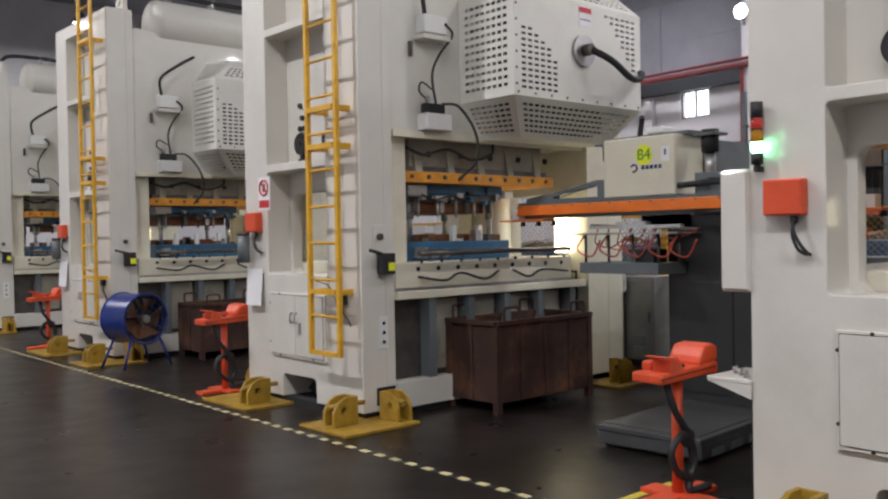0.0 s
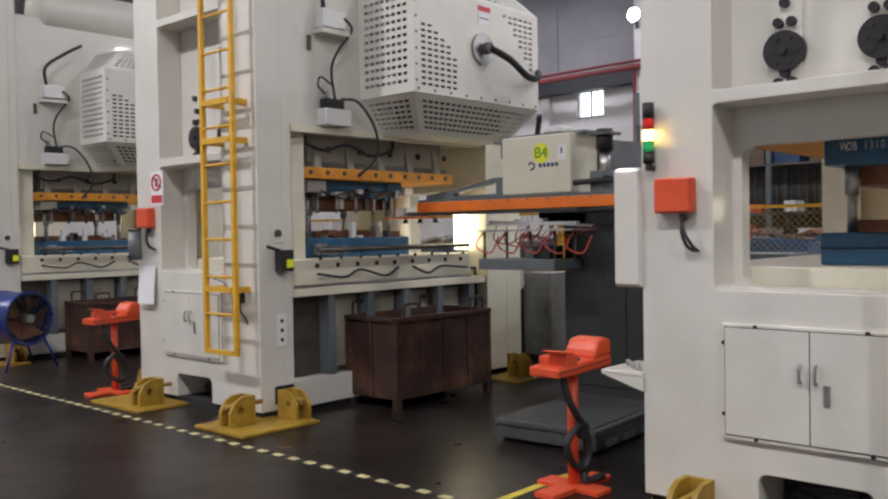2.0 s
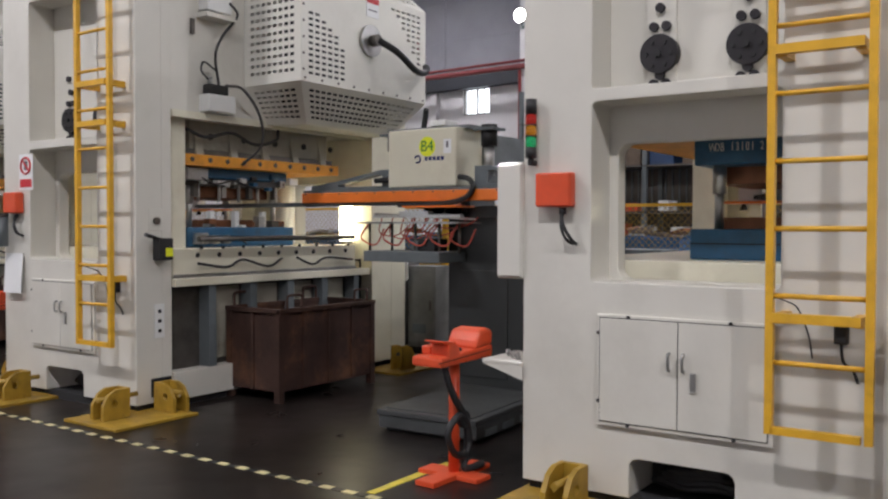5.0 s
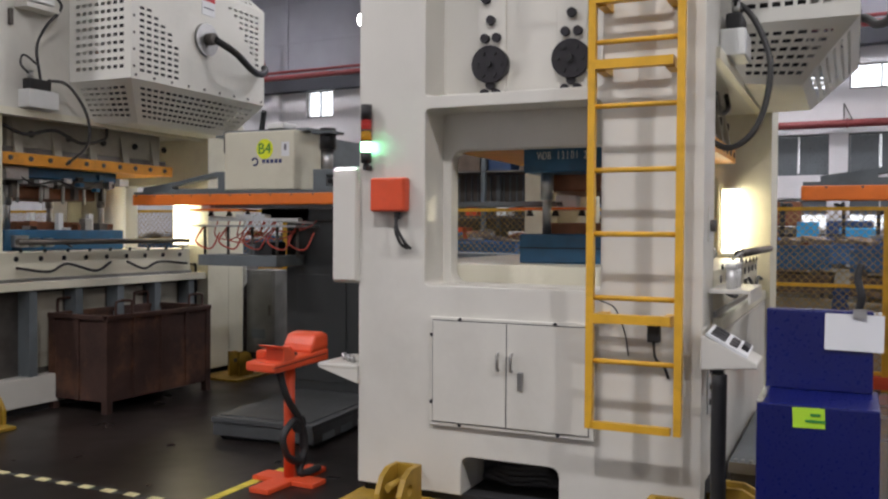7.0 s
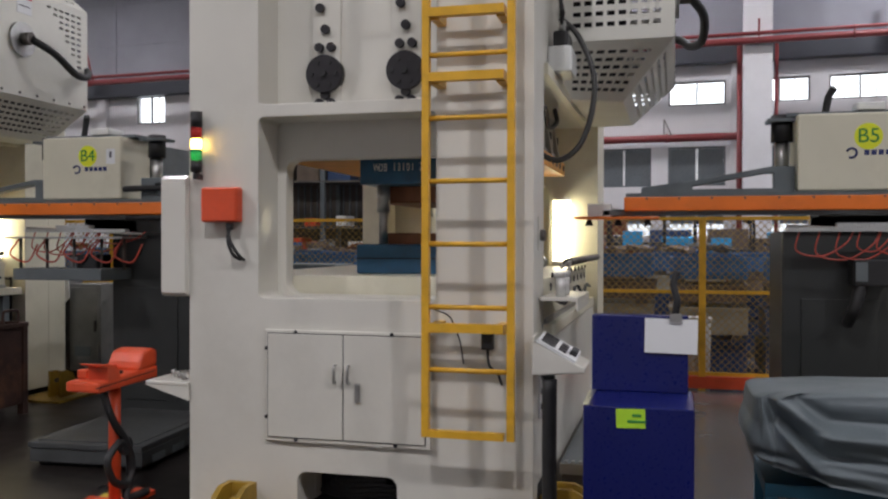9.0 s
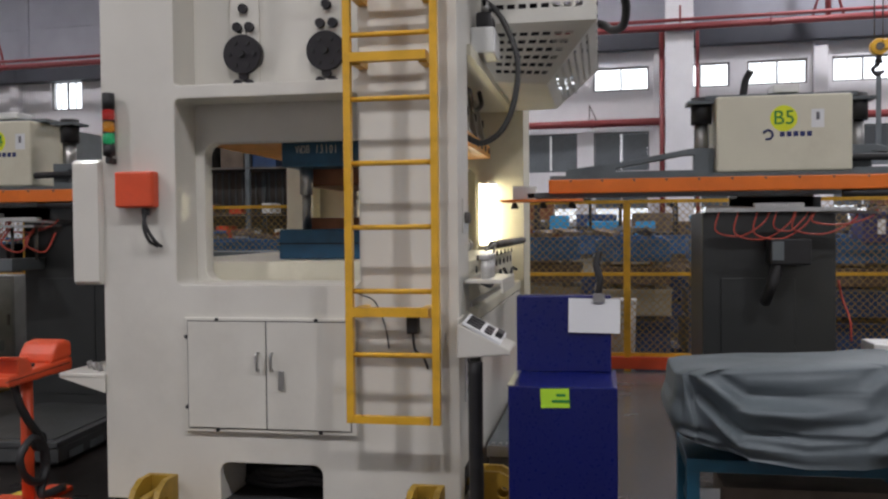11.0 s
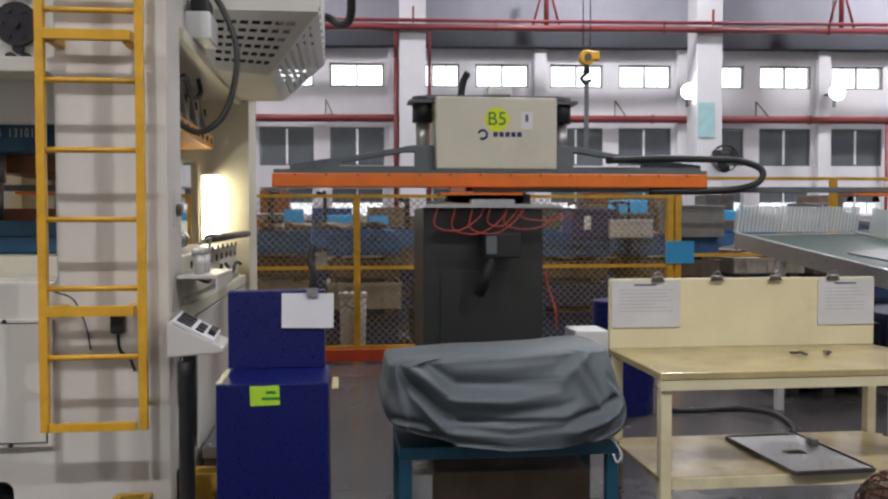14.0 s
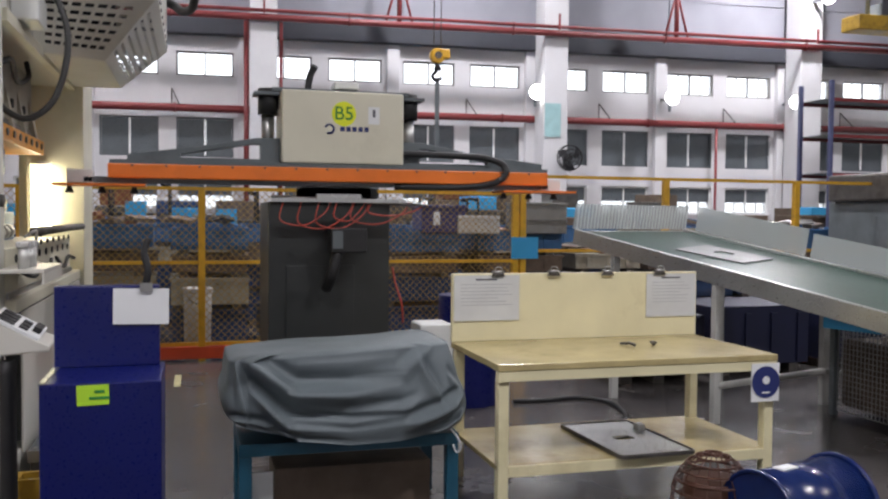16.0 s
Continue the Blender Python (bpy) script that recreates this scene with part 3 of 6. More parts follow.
def guard(parent, x0=1.18, x1=3.01, y1=0.02, d=0.70, z0=2.78, z1=3.72, lowz=2.46, topz=4.05):
    """The perforated flywheel guard: a box with tapered foot and head."""
    yf = y1 - d
    g = part("flywheel_guard", B(x0 + 0.005, x1 - 0.005, y1 - 0.008, y1 - 0.002, z0, z1), COVER, parent, "perforated sheet-metal flywheel guard")
    a, b = 0.32, 0.33
    front = perforated(bmesh.new(), (x0, yf, z0), (x1 - x0, 0, 0), (0, 0, z1 - z0), 22, 18,
                       lambda i, j: (1 <= i <= 6 and 1 <= j <= 11 and i < 7.5 - (j < 4) * 0 and (j - 1) <= 11 - i * 1.4 + 3) or (15 <= i <= 20 and 6 <= j <= 16 and (i - 15) >= (16 - j) * 0.55), 0.66, 0.42)
    part("front_panel", front, COVER, g)
    part("side_panel", perforated(bmesh.new(), (x0, y1, z0), (0, yf - y1, 0), (0, 0, z1 - z0), 10, 14, lambda i, j: 1 <= i <= 8 and 1 <= j <= 12, 0.66, 0.42), COVER, g)
    part("side_panel", perforated(bmesh.new(), (x1, yf, z0), (0, y1 - yf, 0), (0, 0, z1 - z0), 10, 14, lambda i, j: 1 <= i <= 8 and 1 <= j <= 12, 0.66, 0.42), COVER, g)

    def trap(p, q, r, s, nu, nv):
        """A perforated sheet between the lines p-q and r-s."""
        bm = perforated(bmesh.new(), (0, 0, 0), (1, 0, 0), (0, 1, 0), nu, nv, lambda i, j: 1 <= i <= nu - 2 and 1 <= j <= nv - 2, 0.68, 0.42)
        p, q, r, s = map(Vector, (p, q, r, s))
        for v in bm.verts:
            u, w = v.co.x, v.co.y
            v.co = (p.lerp(q, u)).lerp(r.lerp(s, u), w)
        return bm
    for zz, zt, nm in ((z0, lowz, "lower_panel"), (z1, topz, "upper_panel")):
        f0, f1, g0, g1 = (x0, yf, zz), (x1, yf, zz), (x0 + 0.42, yf + b, zt), (x1 - 0.14, yf + b, zt)
        part(nm, trap(f0, f1, g0, g1, 22, 8), COVER, g)
        part(nm, trap((x0, y1, zz), f0, (x0 + 0.22, y1, zt), g0, 9, 8), COVER, g)
        part(nm, trap(f1, (x1, y1, zz), g1, (x1 - 0.1, y1, zt), 9, 8), COVER, g)
        lid = bmesh.new()
        lid.faces.new([lid.verts.new(c) for c in (g0, g1, (x1 - 0.1, y1, zt), (x0 + 0.22, y1, zt))])
        part("end_sheet", lid, COVER, g)
    # no flywheel is built; a dark box paints the shade behind the slots
    part("inner_liner", B(x0 + 0.44, x1 - 0.18, yf + 0.36, y1 - 0.02, lowz + 0.1, topz - 0.1), DARK, g, "dark box standing for the unlit inside behind the sheets")
    for k in range(9):
        x = x0 + 0.05 + (x1 - x0 - 0.1) * k / 8
        part("guard_bolt", C((x, yf - 0.006, z0 + 0.03), (x, yf, z0 + 0.03), 0.012, 8), DARKSTEEL, g)
    for k in range(6):
        part("guard_bolt", C((x0 + 0.03, yf - 0.006, z0 + 0.1 + 0.14 * k), (x0 + 0.03, yf, z0 + 0.1 + 0.14 * k), 0.012, 8), DARKSTEEL, g)
    hub = part("hub_disc", C((2.11, yf - 0.03, 3.27), (2.11, yf, 3.27), 0.15, 28), STEEL, g, "bare steel hub disc")
    part("rotary_joint", C((2.11, yf - 0.11, 3.27), (2.11, yf - 0.03, 3.27), 0.055, 16), DARKSTEEL, hub)
    part("air_hose", T([(2.12, yf - 0.1, 3.27), (2.29, yf - 0.2, 3.17), (2.55, yf - 0.2, 3.05), (2.81, yf - 0.12, 3.06), (2.98, yf - 0.03, 3.15), (3.05, yf + 0.2, 3.19)], 0.033, 9), BLACK, hub, "black rubber air hose")
    part("warning_label", B(2.06, 2.24, yf - 0.004, yf, 3.50, 3.69), PAPER, g, "white and red warning label")
    part("label_band", B(2.06, 2.24, yf - 0.006, yf - 0.004, 3.63, 3.68), REDINK, g)
    part("label_band", B(2.08, 2.22, yf - 0.006, yf - 0.004, 3.56, 3.57), INK, g)


def press(k):
    p = thing("stamping_press", LABELS[k], "press", pose(XF, PRESS_Y[k], 0), "press line")
    part("side_frame", frame_plates(0, 0.35), PAINT, p, "off-white fabricated steel side frame with work window", 0.012)
    part("side_frame", frame_plates(2.88, 0.58, True), CREAM, p, "cream far side frame", 0.012, "", pose(0, -0.08, 0))
    part("skid", B(0.03, 3.4, 0.03, W - 0.03, 0, 0.07), DARK, p)
    # crown
    cr = part("crown", B(0.35, 2.88, 0.025, W - 0.03, 2.45, 4.40), PAINT, p, "off-white press crown", 0.012)
    part("crown_flange", B(0.35, 2.88, -0.02, 0.025, 2.43, 2.49), CREAM, cr)
    part("junction_box", B(0.66, 0.96, -0.11, 0.025, 2.50, 2.65), WHITE, cr, "white valve block", 0.01)
    part("valve", B(0.68, 0.90, -0.09, 0.0, 2.65, 2.74), BLACK, cr, "black solenoid valve", 0.015)
    part("terminal_box", B(0.66, 0.93, -0.1, 0.025, 3.36, 3.52), WHITE, cr, "small white terminal box", 0.01)
    part("box_bracket", B(0.63, 0.96, -0.12, 0.02, 3.30, 3.34), PAINT, cr)
    part("cable", T([(0.9, -0.1, 3.46), (0.97, -0.12, 3.36), (0.86, -0.06, 3.18), (0.80, -0.03, 3.0), (0.82, -0.05, 2.74)], 0.012), BLACK, cr)
    if k == 0:
        part("looped_hose", T([(0.86, -0.06, 2.78), (0.93, -0.02, 2.86), (0.95, -0.12, 2.76), (0.95, -0.21, 2.53), (0.95, -0.20, 2.30), (0.95, -0.13, 2.11), (0.95, -0.01, 2.02), (0.97, 0.10, 2.06), (1.0, 0.17, 2.14)], 0.018, 9), HOSE_GR, cr, "grey rubber hose hanging in a wide loop")
    else:
        part("air_line", T([(0.86, -0.09, 2.74), (1.02, -0.14, 2.72), (1.20, -0.16, 2.5), (1.27, -0.1, 2.25), (1.22, 0.1, 2.08)], 0.013), HOSE_GR, cr, "black hose hanging down to the slide")
    part("inspection_slot", B(0.57, 0.60, -0.004, 0.026, 3.15, 3.28), DARKSTEEL, cr)
    part("upper_conduit", T([(0.72, -0.03, 3.52), (0.7, -0.06, 3.75), (0.95, -0.06, 3.95), (1.2, -0.03, 4.1)], 0.02), BLACK, cr)
    part("valve_plug", C((0.72, -0.05, 2.74), (0.72, -0.05, 2.80), 0.022, 10), STEEL, cr)
    part("valve_loop", T([(0.70, -0.05, 2.78), (0.62, -0.06, 2.84), (0.66, -0.05, 2.92), (0.79, -0.05, 2.86)], 0.009, 6), BLACK, cr)
    part("under_crown_hose", T([(0.6, 0.12, 2.36), (0.8, 0.1, 2.30), (1.1, 0.1, 2.36), (1.4, 0.12, 2.28), (1.65, 0.1, 2.34), (1.7, 0.12, 2.44)], 0.016, 7), BLACK, cr)
    guard(p)
    # bed
    bd = part("bed", B(0.35, 2.88, 0.1, W - 0.1, 0.07, 1.01), DARKSTEEL, p, "dark oily press bed")
    part("bed_plate", B(0.35, 2.88, -0.05, W, 1.01, 1.08), CREAM, bd, "cream bed plate", 0.008)
    bo = part("bolster", B(0.36, 2.70, 0.0, W - 0.02, 1.08, 1.33), CREAM, p, "cream bolster with clamp holes", 0.008)
    part("rail", B(0.36, 2.70, -0.012, 0.0, 1.08, 1.11), STEEL, bo)
    for i in range(9):
        part("clamp_hole", C((0.62 + 0.24 * i, -0.006, 1.27), (0.62 + 0.24 * i, 0.001, 1.27), 0.022, 10), DARK, bo)
        part("stud", C((0.66 + 0.24 * i, -0.01, 1.335), (0.66 + 0.24 * i, -0.001, 1.335), 0.016, 8), BLACK, bo)
    part("hydraulic_hose", T([(0.6, -0.03, 1.2), (0.9, -0.05, 1.16), (1.1, -0.04, 1.22), (1.4, -0.05, 1.15), (1.6, -0.03, 1.22)], 0.012), BLACK, bo)
    part("hydraulic_hose", T([(1.8, -0.03, 1.22), (2.0, -0.05, 1.15), (2.2, -0.05, 1.21), (2.6, -0.04, 1.18)], 0.012), BLACK, bo)
    part("roller_bar", C((0.55, -0.1, 1.41), (2.55, -0.1, 1.41), 0.024, 10), DARKSTEEL, bo)
    for i in range(5):
        part("bed_leg", B(0.72 + 0.48 * i, 0.8 + 0.48 * i, -0.03, 0.1, 0.30, 1.01), GREY, bd)
    # infill panels take the darker slide paint to imitate shade below the bed plate
    for i in range(4):
        part("bed_panel", B(0.84 + 0.48 * i, 1.16 + 0.48 * i, 0.085, 0.1, 0.35, 0.98), SLIDE_GR, bd, "white infill panel, darkened for shade under the bed plate")
    if k == 0:
        part("side_skirt", B(0.55, 2.88, -0.045, -0.032, 0.28, 1.0), PAINT, bd, "grimy white side skirt", 0.004)
    part("foot_beam", B(0.35, 2.88, -0.03, 0.1, 0.06, 0.30), PAINT, bd, "", 0.01)
    # corner gibs that guide the slide, clear of the work windows
    for x in (0.36, 2.62):
        for y in (0.08, W - 0.30):
            if x > 2 and y < 1:
                continue
            part("slide_gib", B(x, x + 0.2, y, y + 0.22, 1.33, 2.45), CREAM, p)
    # slide with upper die
    sl = part("slide", B(0.72, 2.5, 0.22, W - 0.22, 2.20, 2.75), SLIDE_GR, p, "grimy cream press slide with clamps and bolts", 0.01)
    pl = part("clamp_plate", B(0.60, 2.62, 0.16, W - 0.16, 2.05, 2.15), SLIDE_OR, sl, "orange slide clamp plate with bolts", 0.005)
    part("slide_shoe", B(0.66, 2.56, 0.2, W - 0.2, 2.15, 2.2), DARKSTEEL, sl)
    for i in range(10):
        part("bolt", C((0.70 + 0.2 * i, 0.150, 2.105), (0.70 + 0.2 * i, 0.161, 2.105), 0.022, 8), DARKSTEEL, pl)
    for i in range(5):
        wb = bmesh.new()
        vs = [wb.verts.new(c) for c in ((0.76 + 0.40 * i, 0.17, 2.15), (0.84 + 0.40 * i, 0.17, 2.15), (0.84 + 0.40 * i, 0.22, 2.42), (0.76 + 0.40 * i, 0.22, 2.42), (0.76 + 0.40 * i, 0.26, 2.15), (0.84 + 0.40 * i, 0.26, 2.15))]
        for f in ((0, 1, 2, 3), (0, 3, 4), (1, 5, 2), (3, 2, 5, 4), (0, 4, 5, 1)):
            wb.faces.new([vs[q] for q in f])
        part("gusset", wb, SLIDE_GR, sl)
        part("clamp_bolt", C((0.95 + 0.40 * i, 0.205, 2.32), (0.95 + 0.40 * i, 0.222, 2.32), 0.03, 10), DARK, sl)
    ud = part("upper_die", B(0.75, 2.0, 0.3, 1.20, 1.885 if k == 0 else 1.955, 2.05), DIEBLUE, sl, "blue upper die shoe", 0.012)
    part("die_insert", B(0.98, 1.85, 0.42, 1.15, 1.78, 1.90), COPPER, ud, "brown die insert", 0.01)
    for x in (0.86, 1.9):
        for y in (0.40, 1.08):
            part("guide_bush", C((x, y, 1.72), (x, y, 1.90), 0.04, 12), STEEL, ud)
    part("die_side_block", B(0.72, 0.95, 0.24, 0.42, 1.93, 2.04), STEEL, ud, "", 0.008)
    if k:
        part("die_shoe", B(0.80, 1.95, 0.34, 1.16, 1.885, 1.955), DARKSTEEL, ud, "oily dark die shoe", 0.008)
        hw = random.Random(60 + k)
        for q in range(14):
            x, z = hw.uniform(0.78, 1.95), hw.uniform(1.86, 1.98)
            part("die_fitting", B(x, x + hw.uniform(0.03, 0.09), 0.27, 0.335, z, z + hw.uniform(0.03, 0.07)), hw.choice([STEEL, DARKSTEEL, WHITE, DIEBLUE, GAUGE]), ud, "", 0.004)
        for q in range(5):
            x = 0.9 + 0.24 * q
            part("die_pin", C((x, 0.32, 1.74), (x, 0.32, 1.90), 0.014, 8), hw.choice([STEEL, GAUGE]), ud)
        part("die_hose", T([(0.8, 0.27, 2.0), (1.0, 0.22, 1.9), (1.25, 0.24, 1.94), (1.5, 0.22, 1.88), (1.8, 0.27, 1.97)], 0.009, 6), BLACK, ud)
        part("tail_block", B(2.02, 2.14, 0.28, 0.36, 1.93, 2.0), PAPER, ud, "white sensor block", 0.006)
    if k == 0:
        for txt, y in (("WDB", 1.06), ("13101", 0.915), ("2", 0.805)):
            for q, ch in enumerate(txt):
                words("die_character", ch, 0.068, PAPER, ud, pose(0.747, y + 0.0145 * (len(txt) - 1) - 0.029 * q, 1.985) @ FACE @ Matrix.Diagonal((0.62, 1, 1, 1)), "white painted character")
    # lower die on the bolster
    ld_ = part("lower_die", B(0.72, 2.05, 0.26, 1.21, 1.33, 1.51), DIEBLUE, p, "blue lower die on the bolster", 0.01)
    part("die_seam", B(0.717, 0.72, 0.26, 1.21, 1.42, 1.427), DARK, ld_)
    part("die_insert", B(0.98, 1.85, 0.42, 1.15, 1.50, 1.58), COPPER, ld_, "brown die insert", 0.01)
    for x in (0.86, 1.9):
        for y in (0.40, 1.08):
            part("guide_post", C((x, y, 1.50), (x, y, 1.80), 0.027, 12), STEEL, ld_)
    for i, x in enumerate((1.05, 1.35, 1.7)):
        part("part_locator", B(x, x + 0.05, 0.34, 0.39, 1.50, 1.66), WHITE, ld_)
    rnd = random.Random(20 + k)
    for i in range(8):
        x = rnd.uniform(0.8, 1.95)
        part("die_block", B(x, x + rnd.uniform(0.04, 0.1), 0.28, 0.36, 1.50, 1.50 + rnd.uniform(0.03, 0.12)), rnd.choice([STEEL, DARKSTEEL, WHITE, COPPER]), ld_, "", 0.004)
    for i in range(4):
        x = 0.84 + 0.33 * i
        part("die_strap", B(x, x + 0.05, 0.31, 0.36, 1.78, 1.90), rnd.choice([STEEL, DARKSTEEL]), ud)
    part("die_cable", T([(0.8, 0.24, 1.40), (0.95, 0.16, 1.37), (1.15, 0.14, 1.42), (1.35, 0.18, 1.36)], 0.01, 6), BLACK, ld_)
    for i in range(3):
        part("air_fitting", C((0.74 + 0.13 * i, 0.12, 1.40), (0.82 + 0.13 * i, 0.12, 1.40), 0.04, 12), STEEL, bo)
    part("wiring_box", B(0.78, 0.9, 0.18, 0.26, 1.36, 1.46), STEEL, ld_, "", 0.006)
    # cabinet doors on the front
    cab = part("cabinet", B(-0.022, 0.001, 0.53, 1.46, 0.45, 1.05), PAINT, p, "off-white electrical cabinet panel", 0.004)
    part("door_gap", B(-0.0235, -0.0222, 0.555, 1.445, 0.470, 1.035), DARK, cab)
    for a, b, hs in ((0.56, 1.005, 1), (1.011, 1.44, 0)):
        dr = part("cabinet_door", B(-0.030, -0.0235, a, b, 0.475, 1.03), PAINT, cab, "", 0.0015)
        hy = b - 0.03 if hs else a + 0.04
        part("handle", T([(-0.028, hy, 0.87), (-0.055, hy, 0.86), (-0.055, hy, 0.79), (-0.028, hy, 0.78)], 0.008, 6, 4), STEEL, dr)
        if hs:
            part("lock", B(-0.042, -0.030, b - 0.095, b - 0.065, 0.68, 0.78), STEEL, dr, "chrome latch", 0.004)
    for y, z in ((0.72, 0.462), (1.28, 0.462), (0.74, 1.04), (1.28, 1.04), (1.45, 0.58), (1.45, 0.95)):
        part("cabinet_screw", C((-0.028, y, z), (-0.02, y, z), 0.011, 8), BLACK, cab)
    # recessed gauges
    for y in (1.21, 0.74):
        ga = part("gauge", C((0.19, y, 2.46), (0.251, y, 2.46), 0.105, 28), GAUGE, p, "round dark tie plate with bolts")
        part("gauge_strip", B(0.232, 0.25, y - 0.085, y + 0.085, 2.28, 2.95), PAINT, ga, "", 0.004)
        for i in range(6):
            a = math.pi * i / 3
            part("gauge_bolt", C((0.182, y + 0.07 * math.cos(a), 2.46 + 0.07 * math.sin(a)), (0.191, y + 0.07 * math.cos(a), 2.46 + 0.07 * math.sin(a)), 0.013, 8), BLACK, ga)
        part("gauge_boss", C((0.17, y, 2.46), (0.191, y, 2.46), 0.02, 10), BLACK, ga)
        for z, dy in ((2.345, 0), (2.30, 0.035), (2.30, -0.035), (2.61, 0.035), (2.61, -0.035), (2.71, 0), (2.83, 0.03)):
            part("cap_screw", C((0.205, y + dy, z), (0.233, y + dy, z), 0.026, 10), GAUGE, ga)
    if k == 1:
        part("air_cylinder", C((2.58, 0.93, 1.34), (2.58, 0.93, 1.98), 0.13, 24), WHITE, p, "white upright air cylinder inside the press", 0.01)
    # feet: yellow anchor plates with ribbed brackets
    for y0, y1, fy, sy, sr in ((-0.41, 0.25, 0.135 if k == 0 else -0.03, -0.06, 90), (1.14, W + (0.0 if k == 0 else 0.08), 1.53 if k == 0 else 1.36, W + 0.06, -90)):
        ft_ = part("anchor_plate", B(-0.48, 0.28, y0, y1, 0, 0.024), MUSTARD, p, "dirty yellow steel anchor plate", 0.004)
        for mm in (pose(-0.14, fy, 0), pose(0.2, sy, 0, 0, 0, sr))[:1 if k == 0 and sy > 1 else 2]:
            fb = bmesh.new()
            prof = [(0, 0.028), (-0.24, 0.028), (-0.24, 0.14), (-0.19, 0.22), (-0.12, 0.255), (0, 0.255)]
            for s in (-0.08, 0.05):
                plate(prof, [rrect(-0.17, -0.11, 0.12, 0.18, 0.029, 3)], s, s + 0.03, "y", fb)
            box(fb, -0.03, 0.0, -0.05, 0.05, 0.028, 0.255)
            cyl(fb, (-0.24, 0.0, 0.18), (0.12, 0.0, 0.18), 0.02, 8)
            part("anchor_bracket", fb, MUSTARD, ft_, "", 0, "", mm)
    # coiled hose in the floor notch; a black block paints its dark depth
    nb = part("floor_opening", B(0.34, 0.40, 0.70, 1.30, 0.0, 0.34), DARK, p, "black block painting the unlit depth of the notch under the frame")
    for i in range(4):
        part("hose_coil", T([(0.28 - 0.02 * (i % 2), 0.74 + 0.04 * i, 0.1 + 0.03 * i), (0.25, 0.9, 0.12 + 0.028 * i), (0.24, 1.05, 0.10 + 0.03 * i), (0.28, 1.25 - 0.03 * i, 0.12 + 0.02 * i)], 0.022, 7), BLACK, nb, "black coiled hose")
    # near side face furniture
    part("control_slot", B(0.17, 0.27, -0.008, 0.001, 0.60, 0.88), WHITE, p, "recessed switch strip", 0.004)
    for z in (0.66, 0.74, 0.82):
        part("switch", C((0.22, -0.014, z), (0.22, -0.008, z), 0.016, 10), DARK, p)
    part("push_button", C((0.19, -0.03, 1.56), (0.19, 0.0, 1.56), 0.03, 14), DARKSTEEL, p)
    part("button_plate", B(0.12, 0.26, -0.006, 0.0, 1.48, 1.66), PAINT, p, "", 0.003)
    if k:
        kb = part("pendant_box", B(0.16, 0.30, -0.09, 0.0, 1.24, 1.42), BLACK, p, "black key switch box with yellow tag", 0.01)
        part("tag", B(0.22, 0.29, -0.094, -0.09, 1.27, 1.34), YLABEL, kb)
        part("arm", C((0.02, -0.1, 1.45), (0.2, -0.05, 1.41), 0.015, 8), BLACK, kb)
    part("cable_hole", B(0.14, 0.34, -0.004, 0.001, 0.12, 0.27), DARK, p)
    ladder(p)
    ls = part("limit_switch", B(-0.05, 0.0, 0.20, 0.26, 0.98, 1.08), BLACK, p, "small black limit switch", 0.006)
    part("switch_cable", T([(-0.03, 0.23, 0.98), (-0.03, 0.22, 0.9), (-0.02, 0.18, 0.86), (-0.005, 0.16, 0.8)], 0.007, 6), BLACK, ls)
    part("wire_tie", T([(-0.16, 0.50, 1.2), (-0.12, 0.47, 1.18), (-0.05, 0.42, 1.14), (-0.01, 0.38, 1.02), (-0.005, 0.36, 0.9)], 0.004, 5), BLACK, p)
    # work light tube on the far frame
    wl = part("work_lamp", B(2.82, 2.88, 0.20, 0.27, 1.34, 1.88), WHITE, p, "lit vertical work lamp tube")
    part("lamp_tube", C((2.79, 0.205, 1.37), (2.79, 0.205, 1.86), 0.07, 16), TUBE, wl, "glowing tube")
    for z in (1.35, 1.86):
        part("end_cap", C((2.79, 0.205, z), (2.79, 0.205, z + 0.02), 0.073, 16), WHITE, wl)
    part("lamp_cable", T([(2.85, 0.22, 1.34), (2.86, 0.225, 1.21), (2.86, 0.19, 1.17), (2.86, 0.09, 1.155), (2.86, 0.07, 1.12), (2.86, 0.07, 0.55)], 0.011, 7), BLACK, wl, "black conduit bent down the frame")
    # air tank on the crown
    tk = bmesh.new()
    cyl(tk, (0.75, 0.22, 4.55), (2.9, 0.22, 4.55), 0.31, 28, None, False)
    for x, s in ((0.75, -1), (2.9, 1)):
        prev = None
        for q in range(6):
            a = math.pi / 2 * q / 5
            ring = [tk.verts.new((x + s * 0.13 * math.sin(a), 0.22 + 0.31 * math.cos(a) * math.cos(2 * math.pi * i / 28) if q < 5 else 0.22 + 0.002 * math.cos(2 * math.pi * i / 28), 4.55 + (0.31 * math.cos(a) if q < 5 else 0.002) * math.sin(2 * math.pi * i / 28))) for i in range(28)]
            if prev:
                for i in range(28):
                    f = tk.faces.new((prev[i], prev[(i + 1) % 28], ring[(i + 1) % 28], ring[i]))
                    f.smooth = True
            prev = ring
    bmesh.ops.recalc_face_normals(tk, faces=list(tk.faces))
    part("air_tank", tk, PAINT, p, "off-white air receiver tank on the crown")
    for x in (0.95, 1.6, 2.3):
        part("tank_fitting", C((x, 0.22, 4.83), (x, 0.22, 5.0), 0.05, 10), STEEL, p)
    part("top_pipe", T([(0.3, 0.3, 4.62), (0.35, 0.2, 4.92), (0.9, 0.2, 4.97), (1.6, 0.2, 4.95), (2.6, 0.2, 4.98)], 0.035), BLACK, p, "black pneumatic pipe over the tank")
